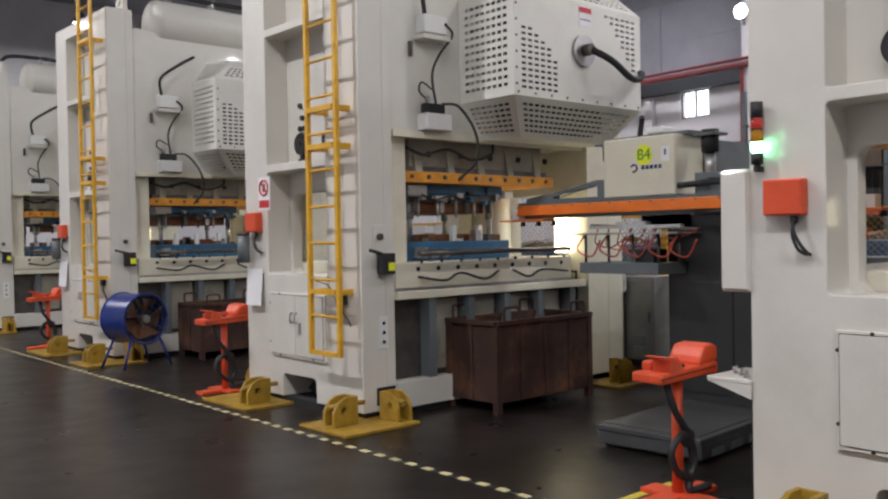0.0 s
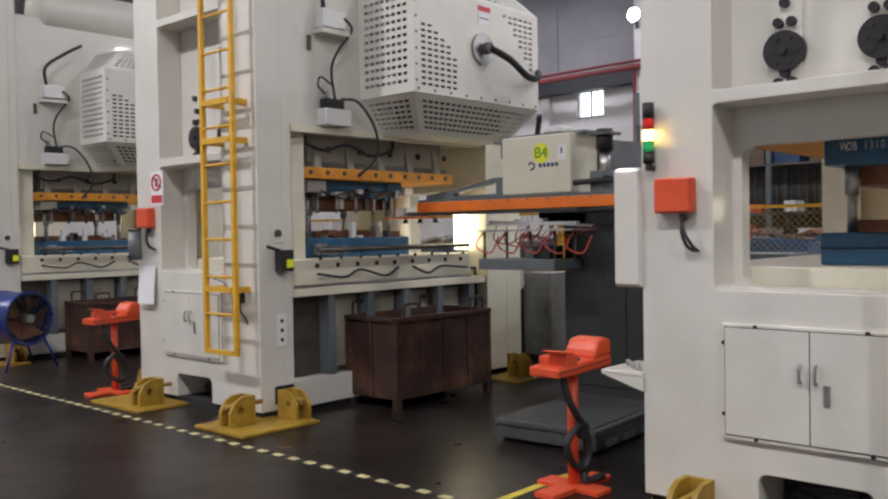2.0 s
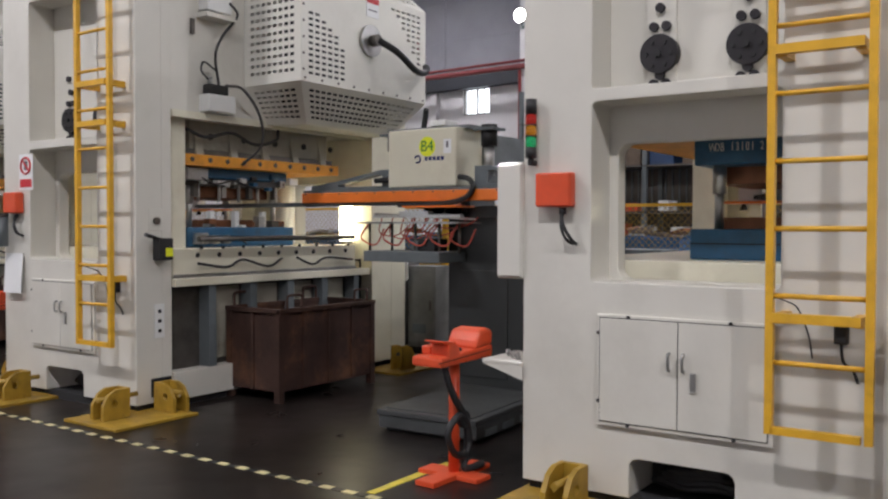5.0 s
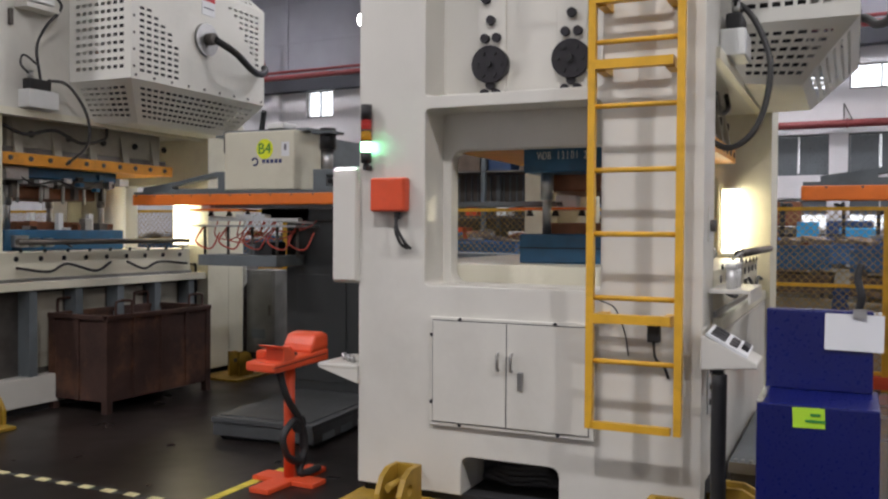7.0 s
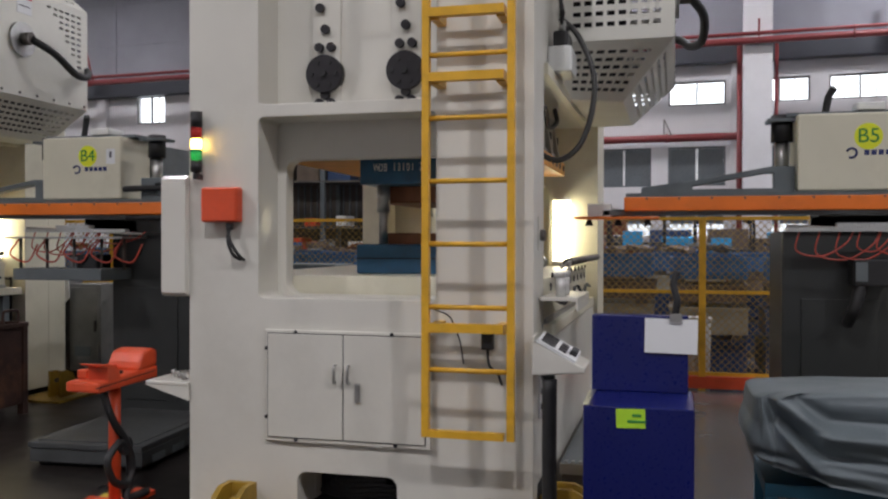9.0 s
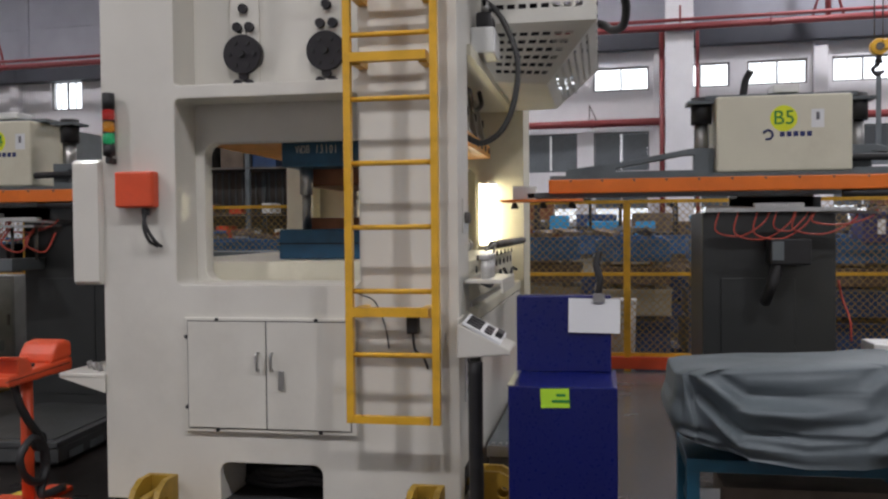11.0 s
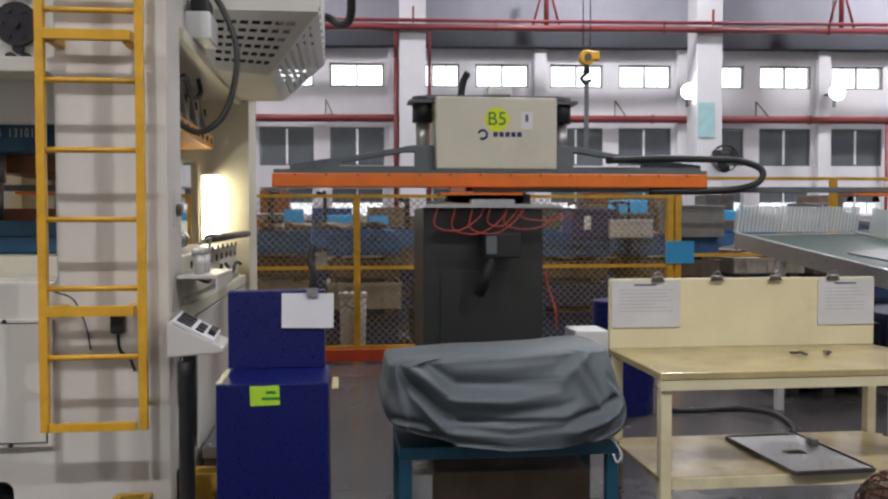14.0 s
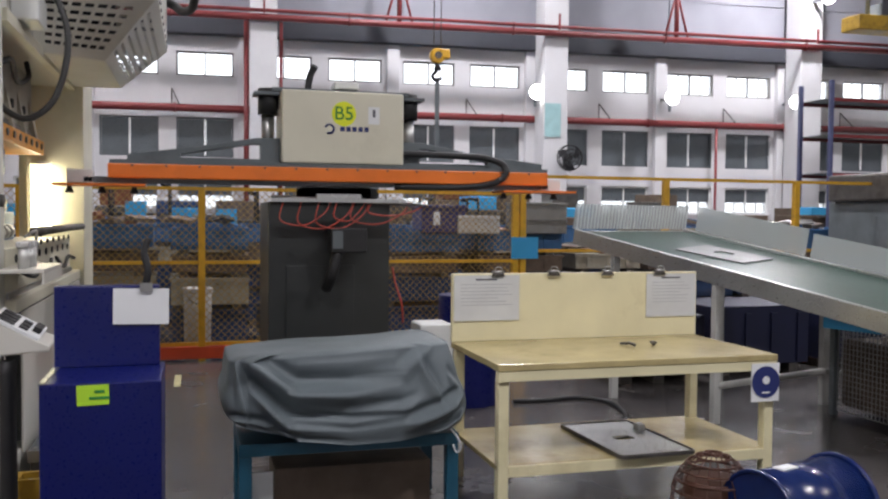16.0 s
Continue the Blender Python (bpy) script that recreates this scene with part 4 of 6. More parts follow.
    part("lifting_lug", plate([(0.05, 4.55), (0.3, 4.55), (0.3, 4.75), (0.22, 4.82), (0.05, 4.82)], [rrect(0.12, 0.2, 4.68, 4.76, 0.035, 3)], 0.25, 0.31, "x"), PAINT, p)
    return p, sl


PRESSES = [press(k) for k in range(4)]


# ---------------------------------------------------------------- transfer robots between the presses
def robot(y, text, label, shift=0.0, rack=False, right=-0.425, left=1.53):
    """Box head on a fixed beam along the line, with a sliding arm below it and a grey pedestal behind."""
    r = thing("transfer_robot", label, "robot", pose(6.2, y, 0), "transfer robots")
    hd = part("head_box", B(0, 0.42, right, 0.425, 1.86, 2.36), CREAM, r, "cream sheet-metal drive housing", 0.015)
    disc = part("number_disc", C((-0.002, 0.0, 2.205), (0.001, 0, 2.205), 0.085, 28), YLABEL, hd, "round yellow number label")
    words("number", text, 0.13, GREENINK, disc, pose(-0.004, 0, 2.205) @ FACE, "green number lettering")
    ring = bmesh.new()
    tube(ring, [(-0.002, 0.1 + 0.03 * math.cos(a), 2.10 + 0.03 * math.sin(a)) for a in [radians(20 + 28 * i) for i in range(11)]], 0.008, 5, 1, False)
    part("maker_mark", ring, BLUEINK, hd)
    for i in range(5):
        part("name_bar", B(-0.002, 0.001, 0.025 - 0.042 * i - 0.03, 0.025 - 0.042 * i, 2.085, 2.118), BLUEINK, hd)
    part("notice", B(-0.002, 0.001, -0.25, -0.17, 2.14, 2.26), PAPER, hd)
    part("notice_print", B(-0.004, -0.002, -0.22, -0.2, 2.19, 2.24), INK, hd)
    part("top_plate", B(0.12, 0.5, right - 0.06, 0.48, 2.361, 2.385), GREY, hd)
    part("top_duct", B(0.1, 0.3, -0.12, 0.05, 2.39, 2.44), WHITE, hd, "", 0.01)
    part("cable_stub", T([(0.25, 0.22, 2.39), (0.25, 0.2, 2.5), (0.22, 0.17, 2.56)], 0.025), BLACK, hd)
    for s in (-1, 1):
        mo = part("servo_motor", C((0.2, s * 0.5, 2.2), (0.2, s * 0.5, 2.38), 0.07, 16), BLACK, hd, "black servo motor")
        part("cylinder", C((0.2, s * 0.5, 1.95), (0.2, s * 0.5, 2.2), 0.045, 14), STEEL, mo)
        part("flange", B(0.1, 0.3, s * 0.5 - 0.1, s * 0.5 + 0.1, 2.33, 2.35), GREY, mo)
    # beam and its diagonal trusses
    bm_ = part("beam", B(-0.04, 0.08, -1.5, left, 1.735, 1.83), ORANGE, r, "long orange box beam", 0.008)
    part("beam_plate", B(-0.03, 0.3, -1.5, left - 0.01, 1.831, 1.855), GREY, bm_)
    for i in range(14):
        part("beam_bolt", C((-0.045, -1.35 + 0.21 * i, 1.818), (-0.04, -1.35 + 0.21 * i, 1.818), 0.008, 6), DARKSTEEL, bm_)
    for s in (-1, 1):
        e = 1.42 if s > 0 else 1.5
        tr = plate([(s * 0.43, 1.857), (s * 0.43, 2.03), (s * 0.58, 2.03), (s * 1.0, 1.955), (s * e, 1.90), (s * e, 1.857)], [[(s * 0.56, 1.885), (s * 0.56, 1.985), (s * 0.62, 1.985), (s * 1.08, 1.905), (s * 1.08, 1.885)]], 0.08, 0.18, "x")
        part("truss_arm", tr, GREY, r, "dark grey triangular support arm", 0.004)
    cc = part("cable_chain", T([(0.045, -0.1, 1.93), (0.045, -0.5, 1.945), (0.045, -0.9, 1.94), (0.03, -1.08, 1.93), (-0.04, -1.19, 1.88), (-0.07, -1.20, 1.81), (-0.065, -1.12, 1.75), (-0.03, -0.9, 1.715), (0.0, -0.4, 1.71)], 0.024, 8), BLACK, r, "black looped cable chain")
    # sliding arm, keyed along the beam
    ar = part("sliding_arm", B(0.0, 0.08, -1.6, 1.6, 1.705, 1.745), GREY, r, "dark sliding transfer arm with grippers", 0.004)
    for s in (-1, 1):
        part("end_block", B(0.0, 0.1, s * 1.62 - 0.08, s * 1.62 + 0.08, 1.70, 1.79), WHITE, ar, "", 0.006)
        part("gripper_bar", B(-0.1, 0.18, s * 1.5 - 0.28, s * 1.5 + 0.28, 1.682, 1.697), ORANGE, ar, "thin orange gripper bar")
        for yy in (-0.2, 0, 0.2):
            part("suction_cup", C((0.14, s * 1.5 + yy, 1.64), (0.14, s * 1.5 + yy, 1.69), 0.03, 10, 0.012), BLACK, ar)
    # tooling rail with loops of air hose
    tl = part("tool_rail", B(-0.12, -0.06, -0.42, 0.5, 1.595, 1.62), ALU, r, "bright aluminium tooling rail")
    part("rail_slider", B(-0.13, -0.05, -0.1, 0.2, 1.62, 1.65), ALU, tl)
    part("rail_rod", C((-0.09, 0.5, 1.63), (-0.09, -0.55, 1.58), 0.01, 6), STEEL, tl)
    rnd = random.Random(5)
    for i in range(6):
        y0 = 0.42 - 0.12 * i
        y1 = y0 - rnd.uniform(0.15, 0.35)
        d = rnd.uniform(0.08, 0.19)
        part("air_hose", T([(-0.09, y0, 1.60), (-0.10, y0 + 0.02, 1.60 - d * 0.8), (-0.09, (y0 + y1) / 2, 1.60 - d), (-0.08, y1, 1.60 - d * 0.5), (-0.06, y1 - 0.05, 1.60)], 0.0055, 5, 5), HOSE_OR, tl, "orange coiled air hose")
    part("valve_box", B(-0.1, 0.1, -0.15, 0.1, 1.25, 1.42), BLACK, r, "black vacuum valve block", 0.01)
    part("valve_plate", B(-0.11, -0.1, 0.02, 0.09, 1.28, 1.40), GREY, r)
    if not rack:
        part("drain_hose", T([(-0.05, 0.05, 1.25), (-0.06, 0.09, 1.1), (0.05, 0.11, 1.0)], 0.04), BLACK, r)
    if rack:
        rk = part("tool_rack", B(-0.2, 0.25, -0.45, 0.62, 1.545, 1.56), STEEL, r, "grey suspended tooling rack with hoses")
        for yy in (0.55, 0.3, 0.05, -0.2, -0.4):
            part("rack_post", C((-0.1, yy, 1.30), (-0.1, yy, 1.545), 0.012, 8), DARKSTEEL, rk)
            part("rack_hose", T([(-0.12, yy, 1.54), (-0.16, yy + 0.05, 1.42), (-0.12, yy - 0.08, 1.36), (-0.1, yy - 0.16, 1.5)], 0.008, 5), HOSE_OR, rk)
        part("rack_tray", B(-0.25, 0.2, -0.3, 0.5, 1.22, 1.31), GREY, rk, "grey manifold tray", 0.006)
    # pedestal
    pd = part("pedestal", B(0.15, 0.95, -0.36 + shift, 0.50 + shift, 0.06, 1.60), PEDESTAL, r, "dark grey sheet-metal robot pedestal", 0.01)
    part("base_plate", B(0.0, 1.1, -0.55 + shift, 0.65 + shift, 0.0, 0.06), PEDESTAL, pd, "", 0.01)
    part("neck", B(0.3, 0.7, -0.25, 0.25, 1.60, 1.86), GREY, pd)
    part("column_cap", B(0.45, 1.1, -0.35, 0.35, 1.86, 2.33), GREY, pd)
    part("bridge", B(0.3, 0.7, min(-0.25, -0.3 + shift), 0.25, 1.60, 1.70), GREY, pd)
    part("access_door", B(0.138, 0.15, -0.1 + shift, 0.38 + shift, 0.25, 1.15), PEDESTAL, pd, "", 0.004)
    return r, ar, cc


R4 = robot(4.53, "B4", "orange-beamed transfer robot marked B4 between two presses", -0.62, True, -0.30, 1.43)
R5 = robot(-1.22, "B5", "orange-beamed transfer robot marked B5 beside the conveyor")


# ---------------------------------------------------------------- beside the aisle
def red_box(x, y, z):
    b = thing("alarm_box", "red-orange steel switch box with black cables", "switch box", pose(x, y, z), "switch boxes")
    part("body", B(-0.07, 0, -0.109, 0.109, -0.095, 0.095), RED_ORANGE, b, "", 0.012)
    part("cover", B(-0.078, -0.07, -0.102, 0.102, -0.088, 0.088), RED_ORANGE, b, "", 0.004)
    part("gland", C((-0.04, -0.05, -0.135), (-0.04, -0.05, -0.1), 0.02, 10), BLACK, b)
    for s in (0, 1):
        part("cable", T([(-0.04 - 0.02 * s, -0.05, -0.13), (-0.07, -0.055 - 0.015 * s, -0.2), (-0.06, -0.08 - 0.03 * s, -0.27), (-0.01, -0.10 - 0.02 * s, -0.30)], 0.009), BLACK, b)
    return b


for k in range(4):
    red_box(XF - 0.002, PRESS_Y[k] + 1.71, 1.725)


def beacon(x, y, z):
    """A stack light; its lit core slides up and down inside the coloured lenses."""
    b = thing("stack_light", "stack light with red, amber and green lenses", "signal lamp", pose(x, y, z))
    part("base", C((0, 0, 0), (0, 0, 0.06), 0.032, 16), BLACK, b)
    part("bracket", B(-0.02, 0.12, -0.012, 0.012, -0.04, -0.01), BLACK, b, "", 0.004)
    part("stem", C((0, 0, -0.03), (0, 0, 0.0), 0.018, 10), BLACK, b)
    for i, (mt, nm) in enumerate(((LENS_G, "green_lens"), (LENS_Y, "amber_lens"), (LENS_R, "red_lens"))):
        part(nm, C((0, 0, 0.062 + 0.062 * i), (0, 0, 0.12 + 0.062 * i), 0.032, 18), mt, b)
        if i:
            part("ring", C((0, 0, 0.056 + 0.062 * i), (0, 0, 0.063 + 0.062 * i), 0.0335, 18), BLACK, b)
    part("cap", C((0, 0, 0.245), (0, 0, 0.33), 0.032, 18), BLACK, b)
    core = part("lit_core", C((0, 0, -0.019), (0, 0, 0.019), 0.02, 14), BULB, b, "glowing lamp core")
    return b, core


BEACON, CORE = beacon(XF - 0.05, 2.517, 1.905)
sp = thing("side_cabinet", "off-white shallow control cabinet on the press frame", "cabinet", pose(XF, 2.586, 0))
part("body", B(-0.02, 0.3, 0.0, 0.17, 1.22, 1.89), PAINT, sp, "", 0.015)
part("door", B(-0.032, -0.02, 0.008, 0.162, 1.235, 1.875), PAINT, sp, "", 0.006)
tr = thing("side_tray", "off-white steel side tray holding small clamps", "shelf", pose(XF, 2.586, 0))
part("tray", B(-0.02, 0.4, 0.0, 0.27, 0.72, 0.745), PAINT, tr, "", 0.006)
part("apron", plate([(0.0, 0.72), (0.27, 0.72), (0.0, 0.64)], [], -0.018, -0.004, "x"), PAINT, tr)
for i in range(3):
    part("clamp", C((0.05 + 0.05 * i, 0.06 + 0.06 * i, 0.745), (0.05 + 0.05 * i, 0.075 + 0.06 * i, 0.785), 0.016, 8), STEEL, tr)


def stand(x, y, rot, label):
    """An orange two-hand control stand."""
    s = thing("control_stand", label, "control stand", pose(x, y, 0, 0, 0, rot) @ Matrix.Diagonal((0.92, 1, 1.06, 1)), "control stands")
    ft_ = bmesh.new()
    box(ft_, -0.32, 0.32, -0.07, 0.07, 0, 0.03)
    box(ft_, -0.08, 0.08, -0.22, 0.22, 0.0, 0.028)
    part("foot_plate", ft_, RED_ORANGE, s, "", 0.005)
    part("post", C((0, 0, 0.03), (0, 0, 0.66), 0.035, 16), RED_ORANGE, s)
    part("desk", plate([(-0.30, 0.66), (0.28, 0.675), (0.28, 0.745), (-0.30, 0.715)], [], -0.11, 0.11, "y"), RED_ORANGE, s, "orange sheet-metal button desk", 0.012)
    part("guard_hood", plate([(0.07, 0.73), (0.28, 0.742), (0.28, 0.83), (0.22, 0.845), (0.13, 0.835), (0.09, 0.78)], [], -0.11, 0.11, "y"), RED_ORANGE, s, "", 0.02)
    part("guard_wing", plate([(-0.22, 0.715), (-0.1, 0.72), (-0.11, 0.765), (-0.20, 0.80), (-0.29, 0.81), (-0.29, 0.803), (-0.22, 0.785)], [], -0.11, 0.02, "y"), RED_ORANGE, s, "", 0.01)
    part("rear_ridge", B(-0.2, 0.15, 0.04, 0.11, 0.715, 0.765), RED_ORANGE, s, "", 0.01)
    part("seam", B(-0.295, 0.275, -0.113, -0.108, 0.702, 0.706, m=pose(0, 0, 0, 0, -2.5, 0)), DARK, s)
    for a in (-0.12, -0.02):
        part("push_button", C((a, -0.04, 0.71), (a, -0.04, 0.745), 0.025, 12), BLACK, s)
    part("cable", T([(-0.12, 0.0, 0.66), (-0.1, -0.05, 0.5), (0.02, -0.06, 0.36), (0.10, -0.05, 0.22), (0.05, -0.05, 0.12), (-0.08, -0.05, 0.16), (-0.14, -0.05, 0.28), (-0.04, -0.06, 0.36), (0.06, -0.05, 0.3), (0.09, -0.04, 0.14), (0.03, -0.06, 0.05), (0.2, -0.09, 0.05)], 0.022, 8), BLACK, s, "looped black control cable")
    part("cable_tie", C((0.03, -0.02, 0.33), (0.03, -0.07, 0.33), 0.05, 12), BLACK, s)
    return s


stand(4.47, 3.08, -2, "red-orange two-hand control stand with looped cable")
stand(4.38, 8.45, 3, "red-orange two-hand control stand beside the second press")
stand(4.38, 13.95, 3, "red-orange two-hand control stand far down the line")


def scrap_bin(x, y, w, d, h, label):
    b = thing("scrap_bin", label, "scrap bin", pose(x, y, 0), "scrap bins")
    for a, c in ((0, 0), (w - 0.06, 0), (0, d - 0.06), (w - 0.06, d - 0.06)):
        part("corner_post", B(a, a + 0.06, c, c + 0.06, 0, h), RUST, b)
    for nm, a in (("side_wall", (0.06, w - 0.06, 0.012, 0.02, 0.1, h - 0.03)), ("side_wall", (0.06, w - 0.06, d - 0.02, d - 0.012, 0.1, h - 0.03)), ("end_wall", (0.012, 0.02, 0.06, d - 0.06, 0.1, h - 0.03)), ("end_wall", (w - 0.02, w - 0.012, 0.06, d - 0.06, 0.1, h - 0.03))):
        part(nm, B(*a), RUST, b, "rust-stained sheet steel")
    part("floor_sheet", B(0.02, w - 0.02, 0.02, d - 0.02, 0.09, 0.1), RUST, b)
    rm = bmesh.new()
    for a in ((0, w, -0.012, 0.03, h - 0.03, h + 0.01), (0, w, d - 0.03, d + 0.012, h - 0.03, h + 0.01), (-0.012, 0.03, 0.03, d - 0.03, h - 0.03, h + 0.01), (w - 0.03, w + 0.012, 0.03, d - 0.03, h - 0.03, h + 0.01)):
        box(rm, *a)
    part("rim", rm, RUST, b, "", 0.004)
    for i in range(3):
        part("rib", B(w * (0.25 + 0.25 * i) - 0.02, w * (0.25 + 0.25 * i) + 0.02, -0.006, 0.012, 0.1, h - 0.03), RUST, b)
    part("rib", B(-0.006, 0.012, d * 0.5 - 0.02, d * 0.5 + 0.02, 0.1, h - 0.03), RUST, b)
    for a, c in ((0.1, 0.0), (w - 0.3, 0.0), (0.1, d), (w - 0.3, d)):
        part("lifting_hoop", T([(a, c, h), (a, c, h + 0.09), (a + 0.02, c, h + 0.12), (a + 0.16, c, h + 0.12), (a + 0.18, c, h + 0.09), (a + 0.18, c, h)], 0.012, 7, 4), RUST, b)
    return b


scrap_bin(5.42, 5.52, 1.29, 0.66, 0.80, "rusty brown steel scrap bin in front of the press bed")
scrap_bin(5.3, 10.85, 1.3, 0.66, 0.72, "rusty brown steel scrap bin behind the blue fan")

dp = thing("floor_die", "low grey steel die plate lying on the floor", "die plate", pose(5.2, 3.38, 0, 0, 0, 4))
part("skid", B(0.06, 1.76, 0.04, 0.80, 0.0, 0.03), DARK, dp)
part("body", B(0.0, 1.82, 0.0, 0.83, 0.03, 0.125), DIEGREY, dp, "dusty blue-grey plate edge", 0.006)
part("base_plate", B(-0.01, 1.85, -0.0, 0.84, 0.125, 0.165), DIEGREY, dp, "dusty grey plate with oil stains", 0.006)
part("tread_sheet", B(0.05, 1.78, 0.06, 0.8, 0.165, 0.172), DIEGREY, dp)
for q in range(6):
    part("slot", B(0.12 + 0.28 * q, 0.3 + 0.28 * q, -0.004, 0.0, 0.03, 0.08), GREY, dp)

# drum fan standing before the third press
def drum_fan(m, label, mat_, r=0.31):
    f = thing("drum_fan", label, "fan", m)
    dr = bmesh.new()
    cyl(dr, (0, -0.2, 0.60), (0, 0.28, 0.60), r, 36, None, False)
    cyl(dr, (0, -0.2, 0.60), (0, 0.28, 0.60), r - 0.012, 36, None, False)
    part("drum", dr, mat_, f, "blue painted sheet-steel fan drum")
    for y in (-0.2, 0.28):
        part("rim", T([(r * math.cos(2 * math.pi * i / 36), y, 0.60 + r * math.sin(2 * math.pi * i / 36)) for i in range(37)], 0.014, 6, 1, False), mat_, f)
    g = bmesh.new()
    for q in (0.1, 0.17, 0.24, 0.29):
        tube(g, [(q * math.cos(2 * math.pi * i / 28), -0.21, 0.60 + q * math.sin(2 * math.pi * i / 28)) for i in range(29)], 0.004, 4, 1, False)
    for i in range(12):
        a = math.pi * i / 6
        tube(g, [(0.05 * math.cos(a), -0.215, 0.60 + 0.05 * math.sin(a)), (r * math.cos(a), -0.205, 0.60 + r * math.sin(a))], 0.004, 4, 1, False)
    part("grille", g, DARKSTEEL, f, "thin wire grille")
    part("hub", C((0, -0.225, 0.60), (0, -0.1, 0.60), 0.05, 16), STEEL, f)
    for i in range(5):
        bl_ = bmesh.new()
        a = 2 * math.pi * i / 5
        c, s = math.cos(a), math.sin(a)
        w = 0.5
        q = [(0.06, -0.3), (0.27, -w), (0.27, w), (0.06, 0.3)]
        vs = [bl_.verts.new((rr * math.cos(a + t), -0.08 - 0.12 * (t > 0), 0.60 + rr * math.sin(a + t))) for rr, t in q]
        bl_.faces.new(vs)
        part("blade", bl_, COPPER, f, "brown fan blade")
    part("motor", C((0, -0.05, 0.60), (0, 0.22, 0.60), 0.09, 16), mat_, f)
    # black disc added at the back to paint the drum's dark inside
    part("back_shroud", C((0, 0.26, 0.60), (0, 0.27, 0.60), r - 0.02, 30), BLACK, f)
    for s in (-1, 1):
        for y in (-0.18, 0.18):
            part("leg", T([(s * 0.2, y, 0.36), (s * 0.34, y * 1.3, 0.0)], 0.016, 7, 1, False), mat_, f)
    return f


drum_fan(pose(4.5, 10.98, 0, 0, 0, 12), "blue drum fan on a tubular stand", FANBLUE)

# blue cabinet with a narrower back panel
bc = thing("blue_cabinet", "deep blue steel tool cabinet with raised back and green label", "cabinet", pose(3.63, 0.115, 0))
part("body", B(0, 0.46, -0.217, 0.217, 0.03, 0.868), BLUE, bc, "", 0.006)
part("plinth", B(0.02, 0.44, -0.2, 0.2, 0, 0.03), DARK, bc)
lipm = bmesh.new()
for a in ((0.0, 0.37, 0.195, 0.219),):
    box(lipm, *a, 0.868, 0.873)
part("top_lip", lipm, ALU, bc, "bright metal strip along one top edge")
part("back_panel", B(0.37, 0.45, -0.197, 0.215, 0.868, 1.205), BLUE, bc, "", 0.006)
part("label_card", B(-0.003, 0.001, -0.05, 0.064, 0.785, 0.862), LIME, bc, "lime green label card", 0, "", pose(0, 0, 0, -1.5, 0, 0))
for z, w in ((0.836, 0.018), (0.812, 0.036)):
    part("label_print", B(-0.005, -0.003, 0.005 - w, 0.005 + w, z - 0.005, z + 0.005), GREENINK, bc)
part("paper_sheet", B(0.36, 0.3635, -0.22, 0.002, 1.045, 1.195), PAPER, bc, "blank white paper taped to the panel", 0, "", pose(0, 0, 0, 0.8, 0, 0))
part("drawer_gap", B(-0.002, 0.001, -0.21, -0.02, 0.40, 0.403), DARK, bc)
part("clip", B(0.35, 0.375, -0.17, -0.12, 1.18, 1.215), STEEL, bc)
part("hung_strap", T([(0.42, -0.14, 1.20), (0.41, -0.15, 1.27), (0.42, -0.135, 1.34), (0.43, -0.15, 1.40)], 0.016), BLACK, bc, "black strap tied to the panel")


# covered machine on a teal stand
cv = thing("covered_stand", "teal steel stand under a draped grey tarpaulin", "stand", pose(4.25, -0.95, 0))
for x in (0.0, 0.5):
    for y in (-0.5, 0.5):
        part("leg", B(x, x + 0.06, y - 0.03, y + 0.03, 0, 0.38), TEAL, cv, "", 0.004)
fr = bmesh.new()
box(fr, 0, 0.56, -0.53, 0.53, 0.38, 0.44)
part("top_frame", fr, TEAL, cv, "", 0.004)
part("cross_rail", B(0.02, 0.5, 0.47, 0.5, 0.14, 0.18), TEAL, cv)


bxs = thing("cardboard_box", "brown cardboard box on the floor under the stand", "box", pose(4.42, -0.96, 0))
part("carton", B(0, 0.36, -0.42, 0.36, 0, 0.27), CARDB, bxs, "", 0.006)
part("flap", B(-0.004, 0.0, -0.42, 0.36, 0.17, 0.268), CARDB, bxs)
tagged(part("folded_paper", B(-0.004, 0.004, -0.06, 0.05, 0.0, 0.26), PAPER, None, "white folded paper leaning under the stand", 0, "", pose(4.40, -0.53, 0, 0, 4, 0)), category="paper")


